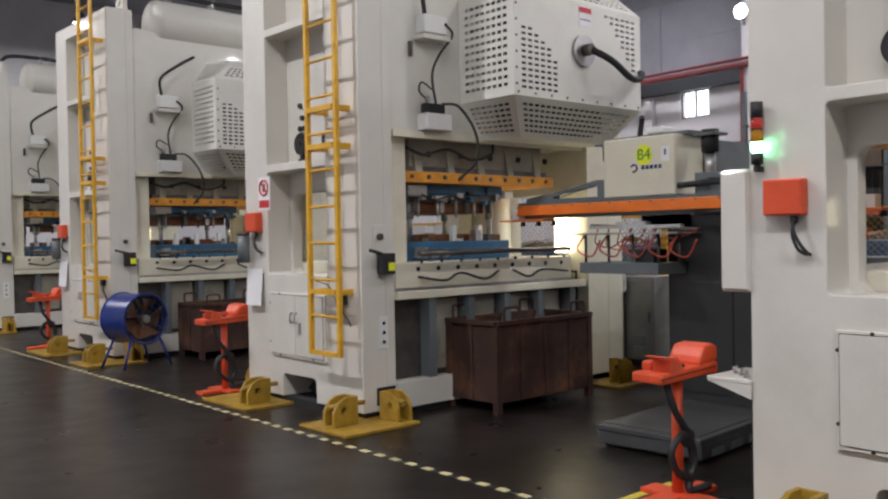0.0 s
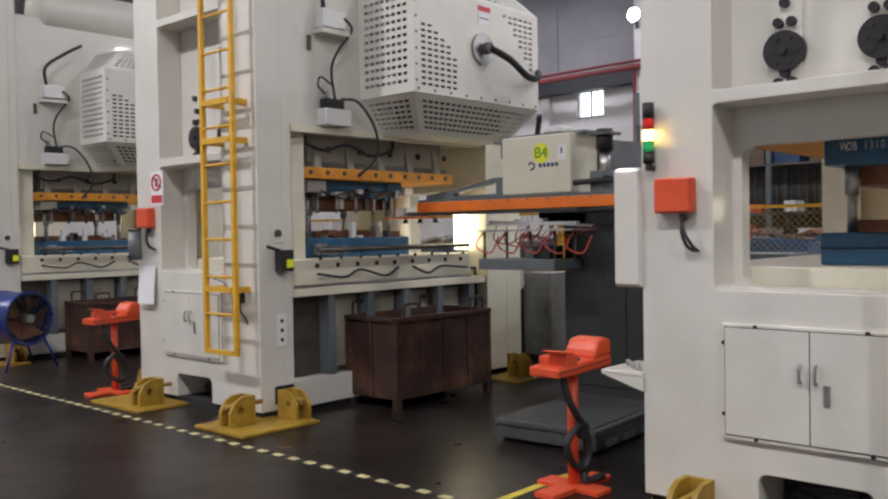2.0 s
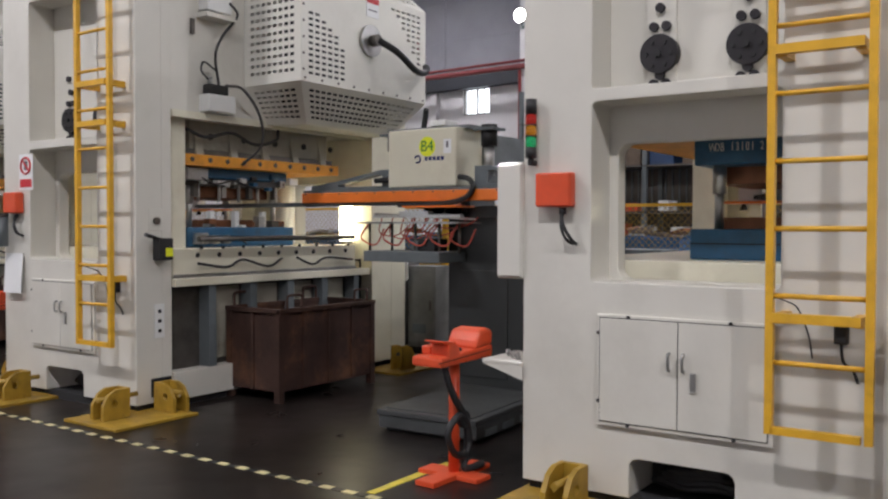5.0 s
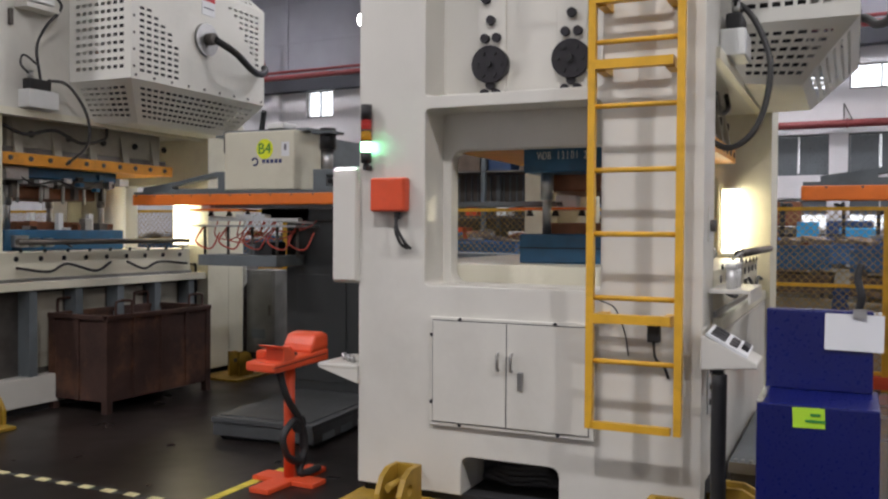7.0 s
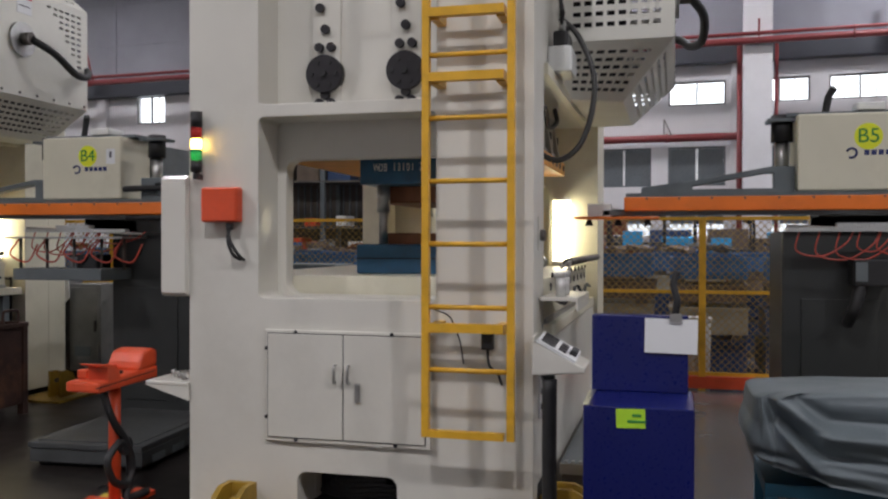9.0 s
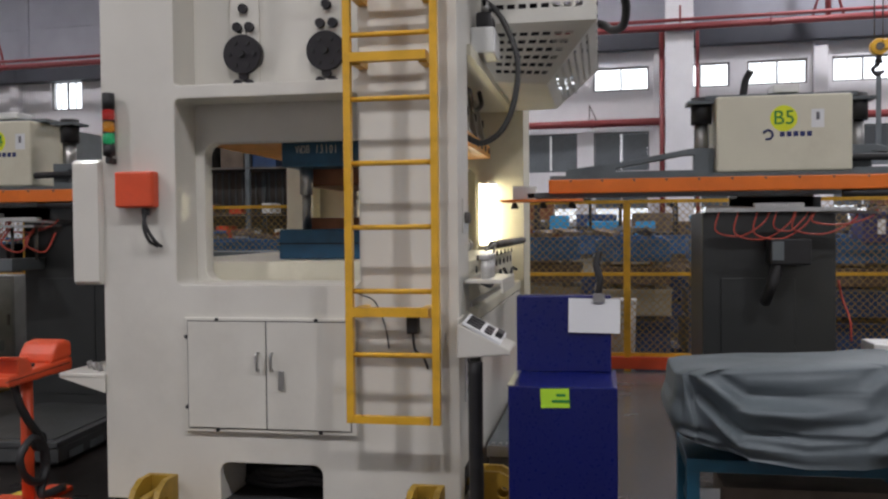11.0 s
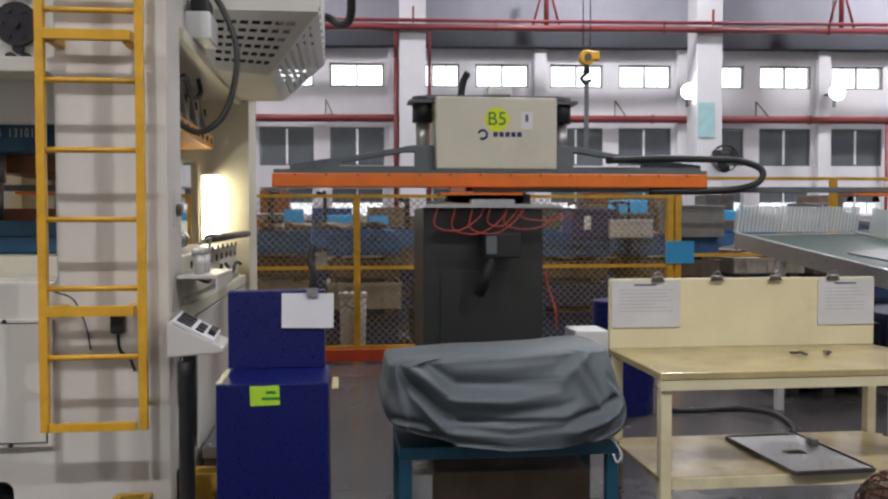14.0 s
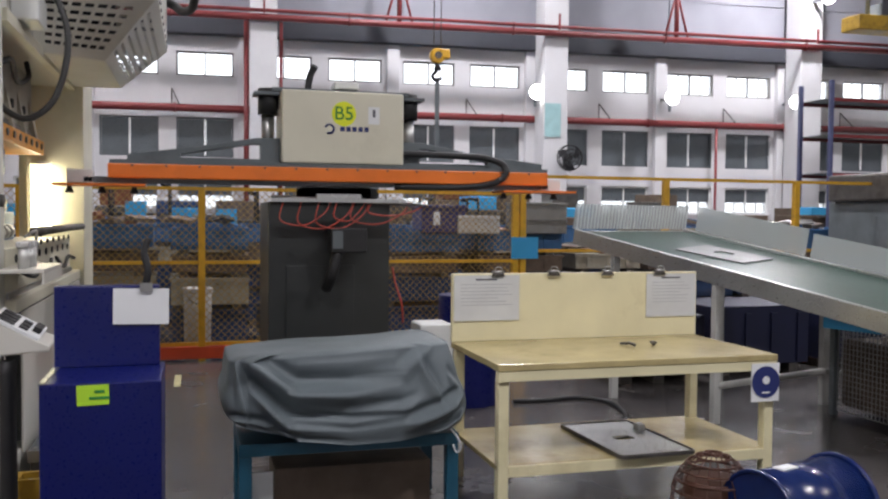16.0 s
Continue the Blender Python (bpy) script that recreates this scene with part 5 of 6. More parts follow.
def tarpaulin():
    """A shell of draped cloth: a rounded box with a few long folds pressed into it."""
    noise.seed_set(3)
    # each fold: from y, z to y, z, how far it sags, its width and its height
    folds = [(0.50, 0.86, 0.22, 0.685, 0.0, 0.030, 0.034), (0.26, 0.69, -0.14, 0.70, 0.012, 0.034, 0.040),
             (0.46, 0.70, 0.17, 0.47, 0.0, 0.024, 0.030), (0.40, 0.66, 0.24, 0.50, 0.0, 0.018, 0.020),
             (-0.54, 0.64, -0.27, 0.51, 0.01, 0.024, 0.030), (-0.40, 0.87, -0.22, 0.74, 0.0, 0.026, 0.014),
             (0.54, 0.53, 0.16, 0.455, 0.01, 0.022, 0.028), (0.55, 0.57, 0.36, 0.53, 0.0, 0.016, 0.020),
             (0.33, 0.61, 0.18, 0.54, 0.0, 0.014, 0.016), (-0.03, 0.55, -0.32, 0.62, 0.02, 0.020, 0.016),
             (-0.10, 0.49, -0.18, 0.53, 0.0, 0.014, 0.014), (-0.55, 0.56, -0.38, 0.47, 0.01, 0.016, 0.020),
             (-0.34, 0.80, -0.45, 0.62, 0.0, 0.020, 0.014), (0.05, 0.58, -0.06, 0.50, 0.0, 0.014, 0.012),
             (0.53, 0.83, 0.47, 0.60, 0.0, 0.020, 0.016), (-0.48, 0.74, -0.55, 0.66, 0.0, 0.016, 0.014),
             (0.12, 0.83, -0.16, 0.80, 0.0, 0.020, 0.006)]

    def pressed(y, z):
        d = 0.0
        for y0, z0, y1, z1, sag, w, h in folds:
            s = (y - y0) / (y1 - y0)
            if -0.15 < s < 1.15:
                slope = ((z1 - z0) - 4 * sag * (1 - 2 * s)) / (y1 - y0)
                q = (z - (z0 + (z1 - z0) * s - 4 * sag * s * (1 - s)) - 0.006 * math.sin(17 * y)) / math.sqrt(1 + slope * slope)
                fade = min(1.0, (s + 0.15) / 0.3, (1.15 - s) / 0.3) ** 1.5
                d += fade * h * ((math.exp(-(q / (w * 1.7)) ** 2) if q < 0 else math.exp(-q / (w * 0.4))) - 0.55 * math.exp(-((q - 1.3 * w) / w) ** 2))
        return d
    bm = bmesh.new()
    nz, na = 76, 320
    rings = []
    for j in range(nz + 1):
        t = j / nz
        ring = []
        for i in range(na):
            a = 2 * math.pi * i / na
            ca, sa = math.cos(a), math.sin(a)
            ux, uy = math.copysign(abs(ca) ** 0.22, ca), math.copysign(abs(sa) ** 0.22, sa)
            bulge = 1.0 + 0.05 * math.sin(math.pi * min(1.0, t * 1.7)) * (1 - t) - (0.02 if uy > 0 else 0.11) * t ** 2.2
            y = 0.565 * uy * (bulge + 0.01)
            bottom = 0.425 + 0.11 * (y + 0.08) ** 2 / 0.3 + 0.012 * noise.noise((y * 5, 1.7, ux))
            top = 0.875 - 0.05 * (y + 0.45) + 0.010 * noise.noise((y * 3.2, 3.0, ux))
            z = bottom + (top - bottom) * t
            x = 0.27 + 0.33 * ux * (bulge - 0.10 * t * t)
            front = max(0.0, min(1.0, -ux * 3 - 1.2))
            fold = 1.9 * front * pressed(y, z) + (1 - front) * 0.5 * pressed(0.4 - x * 1.4, z)
            fold += 0.016 * noise.noise((y * 2.1 + z, z * 2.4 - y, ux * 0.7)) + 0.004 * noise.noise((y * 11 + z * 5, z * 13 - y * 4, ux * 3))
            ring.append(bm.verts.new((x + fold * ux, y + fold * 0.22 * uy, z)))
        rings.append(ring)
    for j in range(nz):
        for i in range(na):
            f = bm.faces.new((rings[j][i], rings[j][(i + 1) % na], rings[j + 1][(i + 1) % na], rings[j + 1][i]))
            f.smooth = True
    prev = rings[-1]
    cx = sum((v.co for v in rings[-1]), Vector()) / na
    for s in (0.975, 0.93, 0.8, 0.55, 0.25):
        ring = [bm.verts.new(cx + (v.co - cx) * s + Vector((0, 0, 0.016 * min(1, (1 - s) * 10) + 0.02 * (1 - s) * noise.noise(v.co * 3 * s)))) for v in rings[-1]]
        for i in range(na):
            f = bm.faces.new((prev[i], prev[(i + 1) % na], ring[(i + 1) % na], ring[i]))
            f.smooth = True
        prev = ring
    bm.faces.new(prev)
    return bm


cover = tagged(part("tarpaulin", tarpaulin(), CLOTH, None, "crumpled grey tarpaulin draped over a machine on the stand", 0, "", pose(4.25, -0.93, 0.0)), category="cover")
part("tie_cord", T([(0.02, -0.50, 0.47), (-0.03, -0.53, 0.43), (-0.04, -0.55, 0.38), (-0.03, -0.53, 0.35), (-0.035, -0.51, 0.39)], 0.005, 6), PAPER, cover, "loose white tie cord")
part("eyelet", C((-0.03, -0.49, 0.475), (-0.012, -0.49, 0.475), 0.014, 12), STEEL, cover)

# cream inspection bench with a notice board
ib = thing("inspection_bench", "cream steel inspection bench with shelf and back board", "workbench", pose(4.19, -2.45, 0))
L = 0.795
part("tabletop", B(-0.02, 0.82, -L, L, 0.745, 0.78), BENCHTOP, ib, "stained brownish worktop with scuffed edges", 0.005)
for x in (0.0, 0.75):
    for y in (-L + 0.01, L - 0.065):
        part("leg", B(x, x + 0.055, y, y + 0.055, 0, 0.745), TABLE, ib, "", 0.004)
part("apron", B(-0.016, 0.03, -L + 0.004, L - 0.004, 0.695, 0.744), TABLE, ib)
part("shelf", B(0.01, 0.8, -L + 0.01, L - 0.01, 0.245, 0.272), BENCHTOP, ib, "stained glossy lower shelf", 0.004)
part("shelf_rail", B(-0.005, 0.02, -L + 0.065, L - 0.065, 0.215, 0.268), TABLE, ib)
bb = part("back_board", B(0.8, 0.83, -L, L, 0.78, 1.175), TABLE, ib, "cream back board", 0.004)
for y in (0.52, 0.17, -0.18, -0.53):
    cl = part("bulldog_clip", C((0.79, y - 0.035, 1.184), (0.79, y + 0.035, 1.184), 0.008, 8), STEEL, bb)
    part("clip_jaw", plate([(y - 0.042, 1.158), (y + 0.042, 1.158), (y + 0.026, 1.184), (y - 0.026, 1.184)], [], 0.778, 0.792, "x"), DARKSTEEL, cl, "", 0.003)
    part("clip_loop", T([(0.785, y - 0.016, 1.182), (0.782, y - 0.02, 1.205), (0.782, y, 1.214), (0.782, y + 0.02, 1.205), (0.785, y + 0.016, 1.182)], 0.0035, 5), STEEL, cl)
for y, w in ((0.585, 0.2), (-0.615, 0.17)):
    ps = part("notice_sheet", B(0.792, 0.797, y - w, y + w, 0.90, 1.165), LAMINATE, bb, "laminated printed notice")
    rnd = random.Random(int(w * 100))
    for i in range(7):
        a = rnd.uniform(0.03, w - 0.03)
        part("print_line", B(0.7905, 0.792, y - a, y + w - 0.04, 1.11 - 0.02 * i, 1.114 - 0.02 * i), GREYINK, ps)
    part("print_head", B(0.7905, 0.792, y - 0.06, y + 0.07, 1.135, 1.145), INK, ps)
sg = part("round_sign", B(-0.026, -0.021, -L - 0.005, -L + 0.165, 0.53, 0.735), PAPER, ib, "white card with round blue sign")
part("sign_disc", C((-0.030, -L + 0.08, 0.635), (-0.026, -L + 0.08, 0.635), 0.085, 28), BLUEINK, sg)
part("sign_figure", C((-0.033, -L + 0.08, 0.645), (-0.030, -L + 0.08, 0.645), 0.022, 12), PAPER, sg)
part("sign_bar", B(-0.033, -0.030, -L + 0.055, -L + 0.105, 0.575, 0.583), PAPER, sg)
for y, r in ((-0.1, 20), (-0.25, -30)):
    tagged(part("bent_clip", T([(-0.04, 0, 0.01), (0, 0.01, 0.02), (0.03, -0.01, 0.012), (0.06, 0.02, 0.01)], 0.008, 6), DARKSTEEL, None, "small bent steel clip on the bench", 0, "", pose(4.62, -2.5 + y, 0.78, 0, 0, r)), category="clip")
sp = thing("panel_sample", "pressed bright sheet-metal panel with dark rim on the shelf", "panel", pose(4.52, -2.52, 0.274, 0, 0, 2))
part("sheet", plate(rrect(-0.355, 0.355, -0.21, 0.21, 0.02), [rrect(-0.04, 0.04, -0.05, 0.06, 0.01)], 0, 0.014, "z"), ALU, sp, "bright pressed sheet", 0.003)
part("raised_rim", plate(rrect(-0.367, 0.367, -0.222, 0.222, 0.025), [rrect(-0.357, 0.357, -0.212, 0.212, 0.018)], 0, 0.022, "z"), DARKSTEEL, sp, "dark raised rim", 0.003)
part("tab", B(0.1, 0.16, -0.19, -0.15, 0.014, 0.05), STEEL, sp)

# blue drum motor fan at the aisle edge, and a wire basket
df = thing("barrel_fan", "dark blue round barrel fan lying beside the bench", "fan", pose(3.42, -2.78, 0, 0, 0, 14) @ Matrix.Diagonal((0.95, 1, 0.95, 1)))
bd_ = bmesh.new()
cyl(bd_, (0, 0.22, 0.22), (0, -0.30, 0.22), 0.21, 36, 0.22, True)
part("barrel", bd_, BARREL, df, "scratched dark blue barrel")
part("label_plate", B(-0.03, 0.03, 0.0, 0.1, 0.428, 0.436), PAPER, df, "white paper label")
part("rim", T([(0.225 * math.cos(2 * math.pi * i / 36), -0.30, 0.22 + 0.225 * math.sin(2 * math.pi * i / 36)) for i in range(37)], 0.014, 6, 1, False), BARREL, df)
part("rim", T([(0.215 * math.cos(2 * math.pi * i / 36), 0.22, 0.22 + 0.215 * math.sin(2 * math.pi * i / 36)) for i in range(37)], 0.012, 6, 1, False), BARREL, df)
wb_ = thing("wire_basket", "rusty brown domed wire fan guard", "fan guard", pose(3.66, -2.53, 0) @ Matrix.Diagonal((0.78, 0.78, 1.02, 1)))
for q in range(7):
    a = math.pi / 2 * q / 7
    part("hoop", T([(0.24 * math.cos(a) * math.cos(2 * math.pi * i / 24), 0.24 * math.cos(a) * math.sin(2 * math.pi * i / 24), 0.2 + 0.22 * math.sin(a)) for i in range(25)], 0.006, 5, 1, False), BASKET, wb_)
for q in range(18):
    a = 2 * math.pi * q / 18
    part("wire", T([(0.24 * math.cos(a), 0.24 * math.sin(a), 0.0)] + [(0.24 * math.cos(a) * math.cos(e), 0.24 * math.sin(a) * math.cos(e), 0.2 + 0.22 * math.sin(e)) for e in (0, 0.3, 0.6, 0.9, 1.2, 1.5)], 0.004, 5, 1, False), BASKET, wb_)
part("inner_drum", C((0, 0, 0.02), (0, 0, 0.3), 0.17, 20), BASKET, wb_)

# press near-side console and pneumatic shelf
cs = thing("operator_console", "off-white sloping operator console on the press side", "console", pose(XF, 0.66, 0))
part("body", plate([(-0.27, 0.895), (-0.012, 0.875), (-0.012, 1.035), (-0.03, 1.04), (-0.27, 0.92)], [], -0.15, 0.14, "x"), PAINT, cs, "", 0.008)
part("wall_arm", B(-0.1, 0.1, -0.012, 0.0, 0.88, 1.06), PAINT, cs)
km = pose(-0.02, -0.145, 1.0, 29, -4, 0)
kp = part("key_panel", B(-0.13, 0.12, -0.09, 0.12, -0.008, 0.006), PAPER, cs, "white button panel with black keys", 0, "", km)
for i in range(4):
    part("key", B(-0.11 + 0.055 * i, -0.075 + 0.055 * i, 0.03, 0.105, 0.006, 0.012), BLACK, kp)
for i in range(3):
    part("key", B(-0.1 + 0.06 * i, -0.06 + 0.06 * i, -0.03, 0.01, 0.006, 0.014), GAUGE, kp)
part("joystick", B(-0.06, 0.04, -0.08, -0.045, 0.006, 0.03), BLACK, kp)
part("cable_sleeve", T([(-0.14, -0.10, 0.86), (-0.15, -0.10, 0.5), (-0.15, -0.10, 0.15), (-0.1, -0.06, 0.03)], 0.036, 8), BLACK, cs, "thick black cable sleeve")
ps_ = thing("pneumatic_shelf", "small steel shelf with air filter bowls and hoses", "shelf", pose(XF + 0.30, 0.655, 1.22))
part("shelf", B(-0.15, 0.45, -0.2, 0, 0, 0.02), PAINT, ps_, "", 0.004)
part("shelf_lip", B(-0.15, 0.45, -0.2, -0.19, -0.05, 0.0), PAINT, ps_)
for i in range(3):
    fb_ = part("filter_bowl", C((-0.08 + 0.11 * i, -0.1, 0.02), (-0.08 + 0.11 * i, -0.1, 0.12), 0.024, 14), SHEET, ps_, "dark filter bowl")
    part("filter_head", B(-0.11 + 0.11 * i, -0.05 + 0.11 * i, -0.13, -0.07, 0.12, 0.15), SHEET, fb_, "", 0.008)
part("hose", T([(-0.05, -0.1, 0.17), (0.02, -0.14, 0.2), (0.15, -0.12, 0.16), (0.3, -0.1, 0.08), (0.42, -0.05, 0.1)], 0.007), STEEL, ps_)

st_ = thing("step_platform", "low grey steel step platform with a tread edge beside the press", "step", pose(4.95, 0.35, 0))
part("top_plate", B(0, 1.9, -0.26, 0.24, 0.27, 0.30), GREY, st_, "scuffed grey plate", 0.004)
part("tread_edge", B(-0.012, 0.0, -0.26, 0.24, 0.24, 0.30), STEEL, st_)
for q in range(12):
    part("tread_rib", B(0.01, 0.05, -0.24 + 0.04 * q, -0.222 + 0.04 * q, 0.30, 0.306), STEEL, st_)
# dark sheet added to stand for the gloom beneath the platform
part("front_apron", B(0.0, 0.012, -0.25, 0.23, 0.02, 0.24), DARKSTEEL, st_)
for x_ in (0.05, 1.8):
    part("support", B(x_, x_ + 0.05, -0.24, 0.22, 0.0, 0.27), DARKSTEEL, st_)

for x_, y_, w_, h_, mt_ in ((8.45, 6.55, 0.42, 1.15, CABGREY), (8.55, 6.10, 0.40, 1.05, CABGREY)):
    cbn = thing("control_cabinet", "pale steel control cabinet behind the robot, darkened for the dim light there", "cabinet", pose(x_, y_, 0), "control cabinets")
    part("body", B(0, 0.4, 0, w_, 0.08, h_), mt_, cbn, "", 0.008)
    part("door", B(-0.012, 0.0, 0.02, w_ - 0.02, 0.12, h_ - 0.04), mt_, cbn, "", 0.003)
    part("plinth", B(0.02, 0.38, 0.02, w_ - 0.02, 0, 0.08), DARK, cbn)
    part("handle", B(-0.03, -0.012, 0.05, 0.07, h_ * 0.5, h_ * 0.5 + 0.12), DARKSTEEL, cbn)
    part("vent", B(-0.016, -0.012, w_ * 0.3, w_ * 0.8, 0.25, 0.36), GREY, cbn)

# warning sign and paper on the second press
sn = thing("warning_sign", "white prohibition sign with red ring and text bar", "sign", pose(XF, PRESS_Y[1] + 1.56, 2.0) @ Matrix.Diagonal((1, 0.84, 0.8, 1)))
part("board", B(-0.006, 0, -0.13, 0.13, -0.2, 0.2), PAPER, sn)
part("red_ring", T([(-0.008, 0.09 * math.cos(2 * math.pi * i / 28), 0.07 + 0.09 * math.sin(2 * math.pi * i / 28)) for i in range(29)], 0.012, 5, 1, False), REDINK, sn)
part("slash", B(-0.010, -0.006, -0.085, 0.085, -0.01, 0.01, m=pose(0, 0, 0.07, 45, 0, 0)), REDINK, sn)
part("pictogram", B(-0.009, -0.006, -0.03, 0.03, 0.02, 0.12), INK, sn)
part("text_bar", B(-0.009, -0.006, -0.11, 0.11, -0.17, -0.08), REDINK, sn)
for k, dz in ((1, 0), (2, 0.02)):
    cb = thing("document_clip", "white papers hanging from a clip on the press frame", "papers", pose(XF - 0.02, PRESS_Y[k] + 1.72, 1.27 + dz))
    part("sheet", B(-0.012, -0.004, -0.13, 0.13, -0.36, 0.0, m=pose(0, 0, 0, 0, 4, 3)), PAPER, cb)
    part("sheet_behind", B(-0.004, 0.0, -0.1, 0.15, -0.33, 0.0), PAPER, cb)
    bt = thing("air_filter", "grey cylindrical air filter on the press frame", "filter", pose(XF - 0.09, PRESS_Y[k] + 1.83, 1.33))
    part("bowl", C((0, 0, 0), (0, 0, 0.27), 0.06, 18), GREY, bt)
    part("head", C((0, 0, 0.27), (0, 0, 0.3), 0.064, 18), DARKSTEEL, bt)


# ---------------------------------------------------------------- outfeed conveyor
def conveyor():
    o, u, v = Vector((7.25, -3.42, 1.385)), Vector((-0.944, -0.287, -0.159)).normalized(), Vector((0.291, -0.957, 0))
    w_ = u.cross(v)
    if w_.z < 0:
        w_ = -w_
    m = Matrix((( u.x, v.x, w_.x, o.x), (u.y, v.y, w_.y, o.y), (u.z, v.z, w_.z, o.z), (0, 0, 0, 1)))
    if m.to_3x3().determinant() < 0:
        w_ = -w_
    c = thing("outfeed_conveyor", "inclined green belt conveyor with aluminium frame", "conveyor")
    part("belt", B(0.02, 5.4, 0.05, 1.35, -0.02, 0.0, m=m), BELT, c, "dull green conveyor belt")
    for a in (0.0, 1.352):
        part("side_rail", B(0, 5.4, a, a + 0.048, -0.11, 0.02, m=m), ALU, c, "brushed aluminium side rail", 0.004)
    part("end_roller", C(m @ Vector((0.0, 0.05, -0.03)), m @ Vector((0.0, 1.35, -0.03)), 0.035, 14), ALU, c)
    for s in (0.5, 1.58, 3.3):
        for a in (0.04, 1.34):
            p = m @ Vector((s, a, -0.1))
            part("leg", B(p.x - 0.03, p.x + 0.03, p.y - 0.03, p.y + 0.03, 0, p.z), LEGGREY, c, "", 0.004)
        p, q = m @ Vector((s, 0.04, 0)), m @ Vector((s, 1.34, 0))
        part("cross_tie", T([(p.x, p.y, 0.28), (q.x, q.y, 0.28)], 0.03, 4, 1, False), LEGGREY, c)
    p, q = m @ Vector((1.58, 1.34, 0)), m @ Vector((3.3, 1.34, 0))
    part("long_tie", T([(p.x, p.y, 0.28), (q.x, q.y, 0.28)], 0.03, 4, 1, False), LEGGREY, c)
    gb = part("back_guard", B(-0.02, -0.01, 0.0, 1.4, 0.02, 0.24, m=m), ACRYL, c, "clear acrylic end guard")
    for i in range(35):
        part("guard_slat", B(-0.009, 0.0, 0.02 + 0.04 * i, 0.038 + 0.04 * i, 0.02, 0.24, m=m), SLAT, gb)
    for s in range(2):
        part("side_guard", B(0.1 + 1.25 * s, 1.3 + 1.25 * s, 1.42, 1.43, 0.02, 0.25 - 0.03 * s, m=m), ACRYL, c, "clear slotted side guard")
        for i in range(28):
            part("guard_slat", B(0.11 + 1.25 * s + 0.042 * i, 0.125 + 1.25 * s + 0.042 * i, 1.431, 1.446, 0.02, 0.25 - 0.03 * s, m=m), SLAT, c)
    return m


CM = conveyor()
for i, (s, a, r) in enumerate(((1.08, 0.68, 14), (3.75, 0.75, -8))):
    tagged(part("stamped_panel", plate(rrect(-0.3, 0.3, -0.28, 0.28, 0.03), [rrect(-0.08, 0.05, -0.05, 0.1, 0.02)], 0.001, 0.012, "z"), DULLSTEEL, None, "stamped sheet-metal panel lying on the belt", 0.004, "", CM @ pose(s, a, 0, 0, 0, r)), category="panel")
tagged(part("blue_board", B(-0.2, 0.2, -0.015, 0.015, -0.05, 0.05), SKYBLUE, None, "small sky-blue board under the conveyor rail", 0, "", pose(5.0, -4.42, 0.82, 0, 0, 17)), category="board")


mb = thing("mesh_bin", "grey wire mesh bin with blue rim full of parts", "bin", pose(4.9, -5.75, 0))
for a, c in ((0, 0), (0.9, 0), (0, 0.75), (0.9, 0.75)):
    part("corner_post", B(a, a + 0.05, c, c + 0.05, 0, 0.78), GREY, mb)
part("rim", plate([(-0.01, -0.01), (0.96, -0.01), (0.96, 0.81), (-0.01, 0.81)], [[(0.04, 0.04), (0.91, 0.04), (0.91, 0.76), (0.04, 0.76)]], 0.78, 0.83, "z"), CRATE, mb, "blue rim")
part("scrap_heap", B(0.06, 0.89, 0.06, 0.74, 0.08, 0.6), CARDB, mb, "brown stamped offcuts", 0.03)
wm = bmesh.new()
for i in range(19):
    for q in ((0.02, 0.05 + 0.04 * i), (0.93, 0.05 + 0.04 * i)):
        cyl(wm, (q[0], min(q[1], 0.78), 0.05), (q[0], min(q[1], 0.78), 0.78), 0.004, 4, None, False)
    for z in range(1):
        cyl(wm, (0.02, 0.05, 0.05 + 0.04 * i), (0.02, 0.78, 0.05 + 0.04 * i), 0.004, 4, None, False)
    cyl(wm, (0.05, 0.77, 0.05 + 0.04 * i), (0.9, 0.77, 0.05 + 0.04 * i), 0.004, 4, None, False)
for i in range(22):
    cyl(wm, (0.05 + 0.04 * i, 0.77, 0.05), (0.05 + 0.04 * i, 0.77, 0.78), 0.004, 4, None, False)
part("wire_sides", wm, STEEL, mb, "welded wire mesh", 0, "stuff")
lt = bmesh.new()
box(lt, 5.3, 9.2, -4.98, -4.93, 0, 0.003)
tagged(part("walkway_line", lt, TAPE_Y, None, "worn yellow floor line under the conveyor"), category="floor marking", kind="structure")
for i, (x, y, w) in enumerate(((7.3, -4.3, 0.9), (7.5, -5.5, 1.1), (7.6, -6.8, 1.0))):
    pb = thing("parts_pallet", "navy steel pallet box, darkened further for shade under the conveyor", "pallet box", pose(x, y, 0, 0, 0, 3 * i - 3), "pallet boxes")
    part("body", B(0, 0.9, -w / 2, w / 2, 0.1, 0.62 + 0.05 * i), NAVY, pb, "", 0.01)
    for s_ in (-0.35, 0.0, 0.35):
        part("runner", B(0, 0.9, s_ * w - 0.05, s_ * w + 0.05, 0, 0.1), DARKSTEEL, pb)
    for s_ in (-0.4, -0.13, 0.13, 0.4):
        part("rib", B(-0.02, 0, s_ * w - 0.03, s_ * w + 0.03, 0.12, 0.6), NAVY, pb)


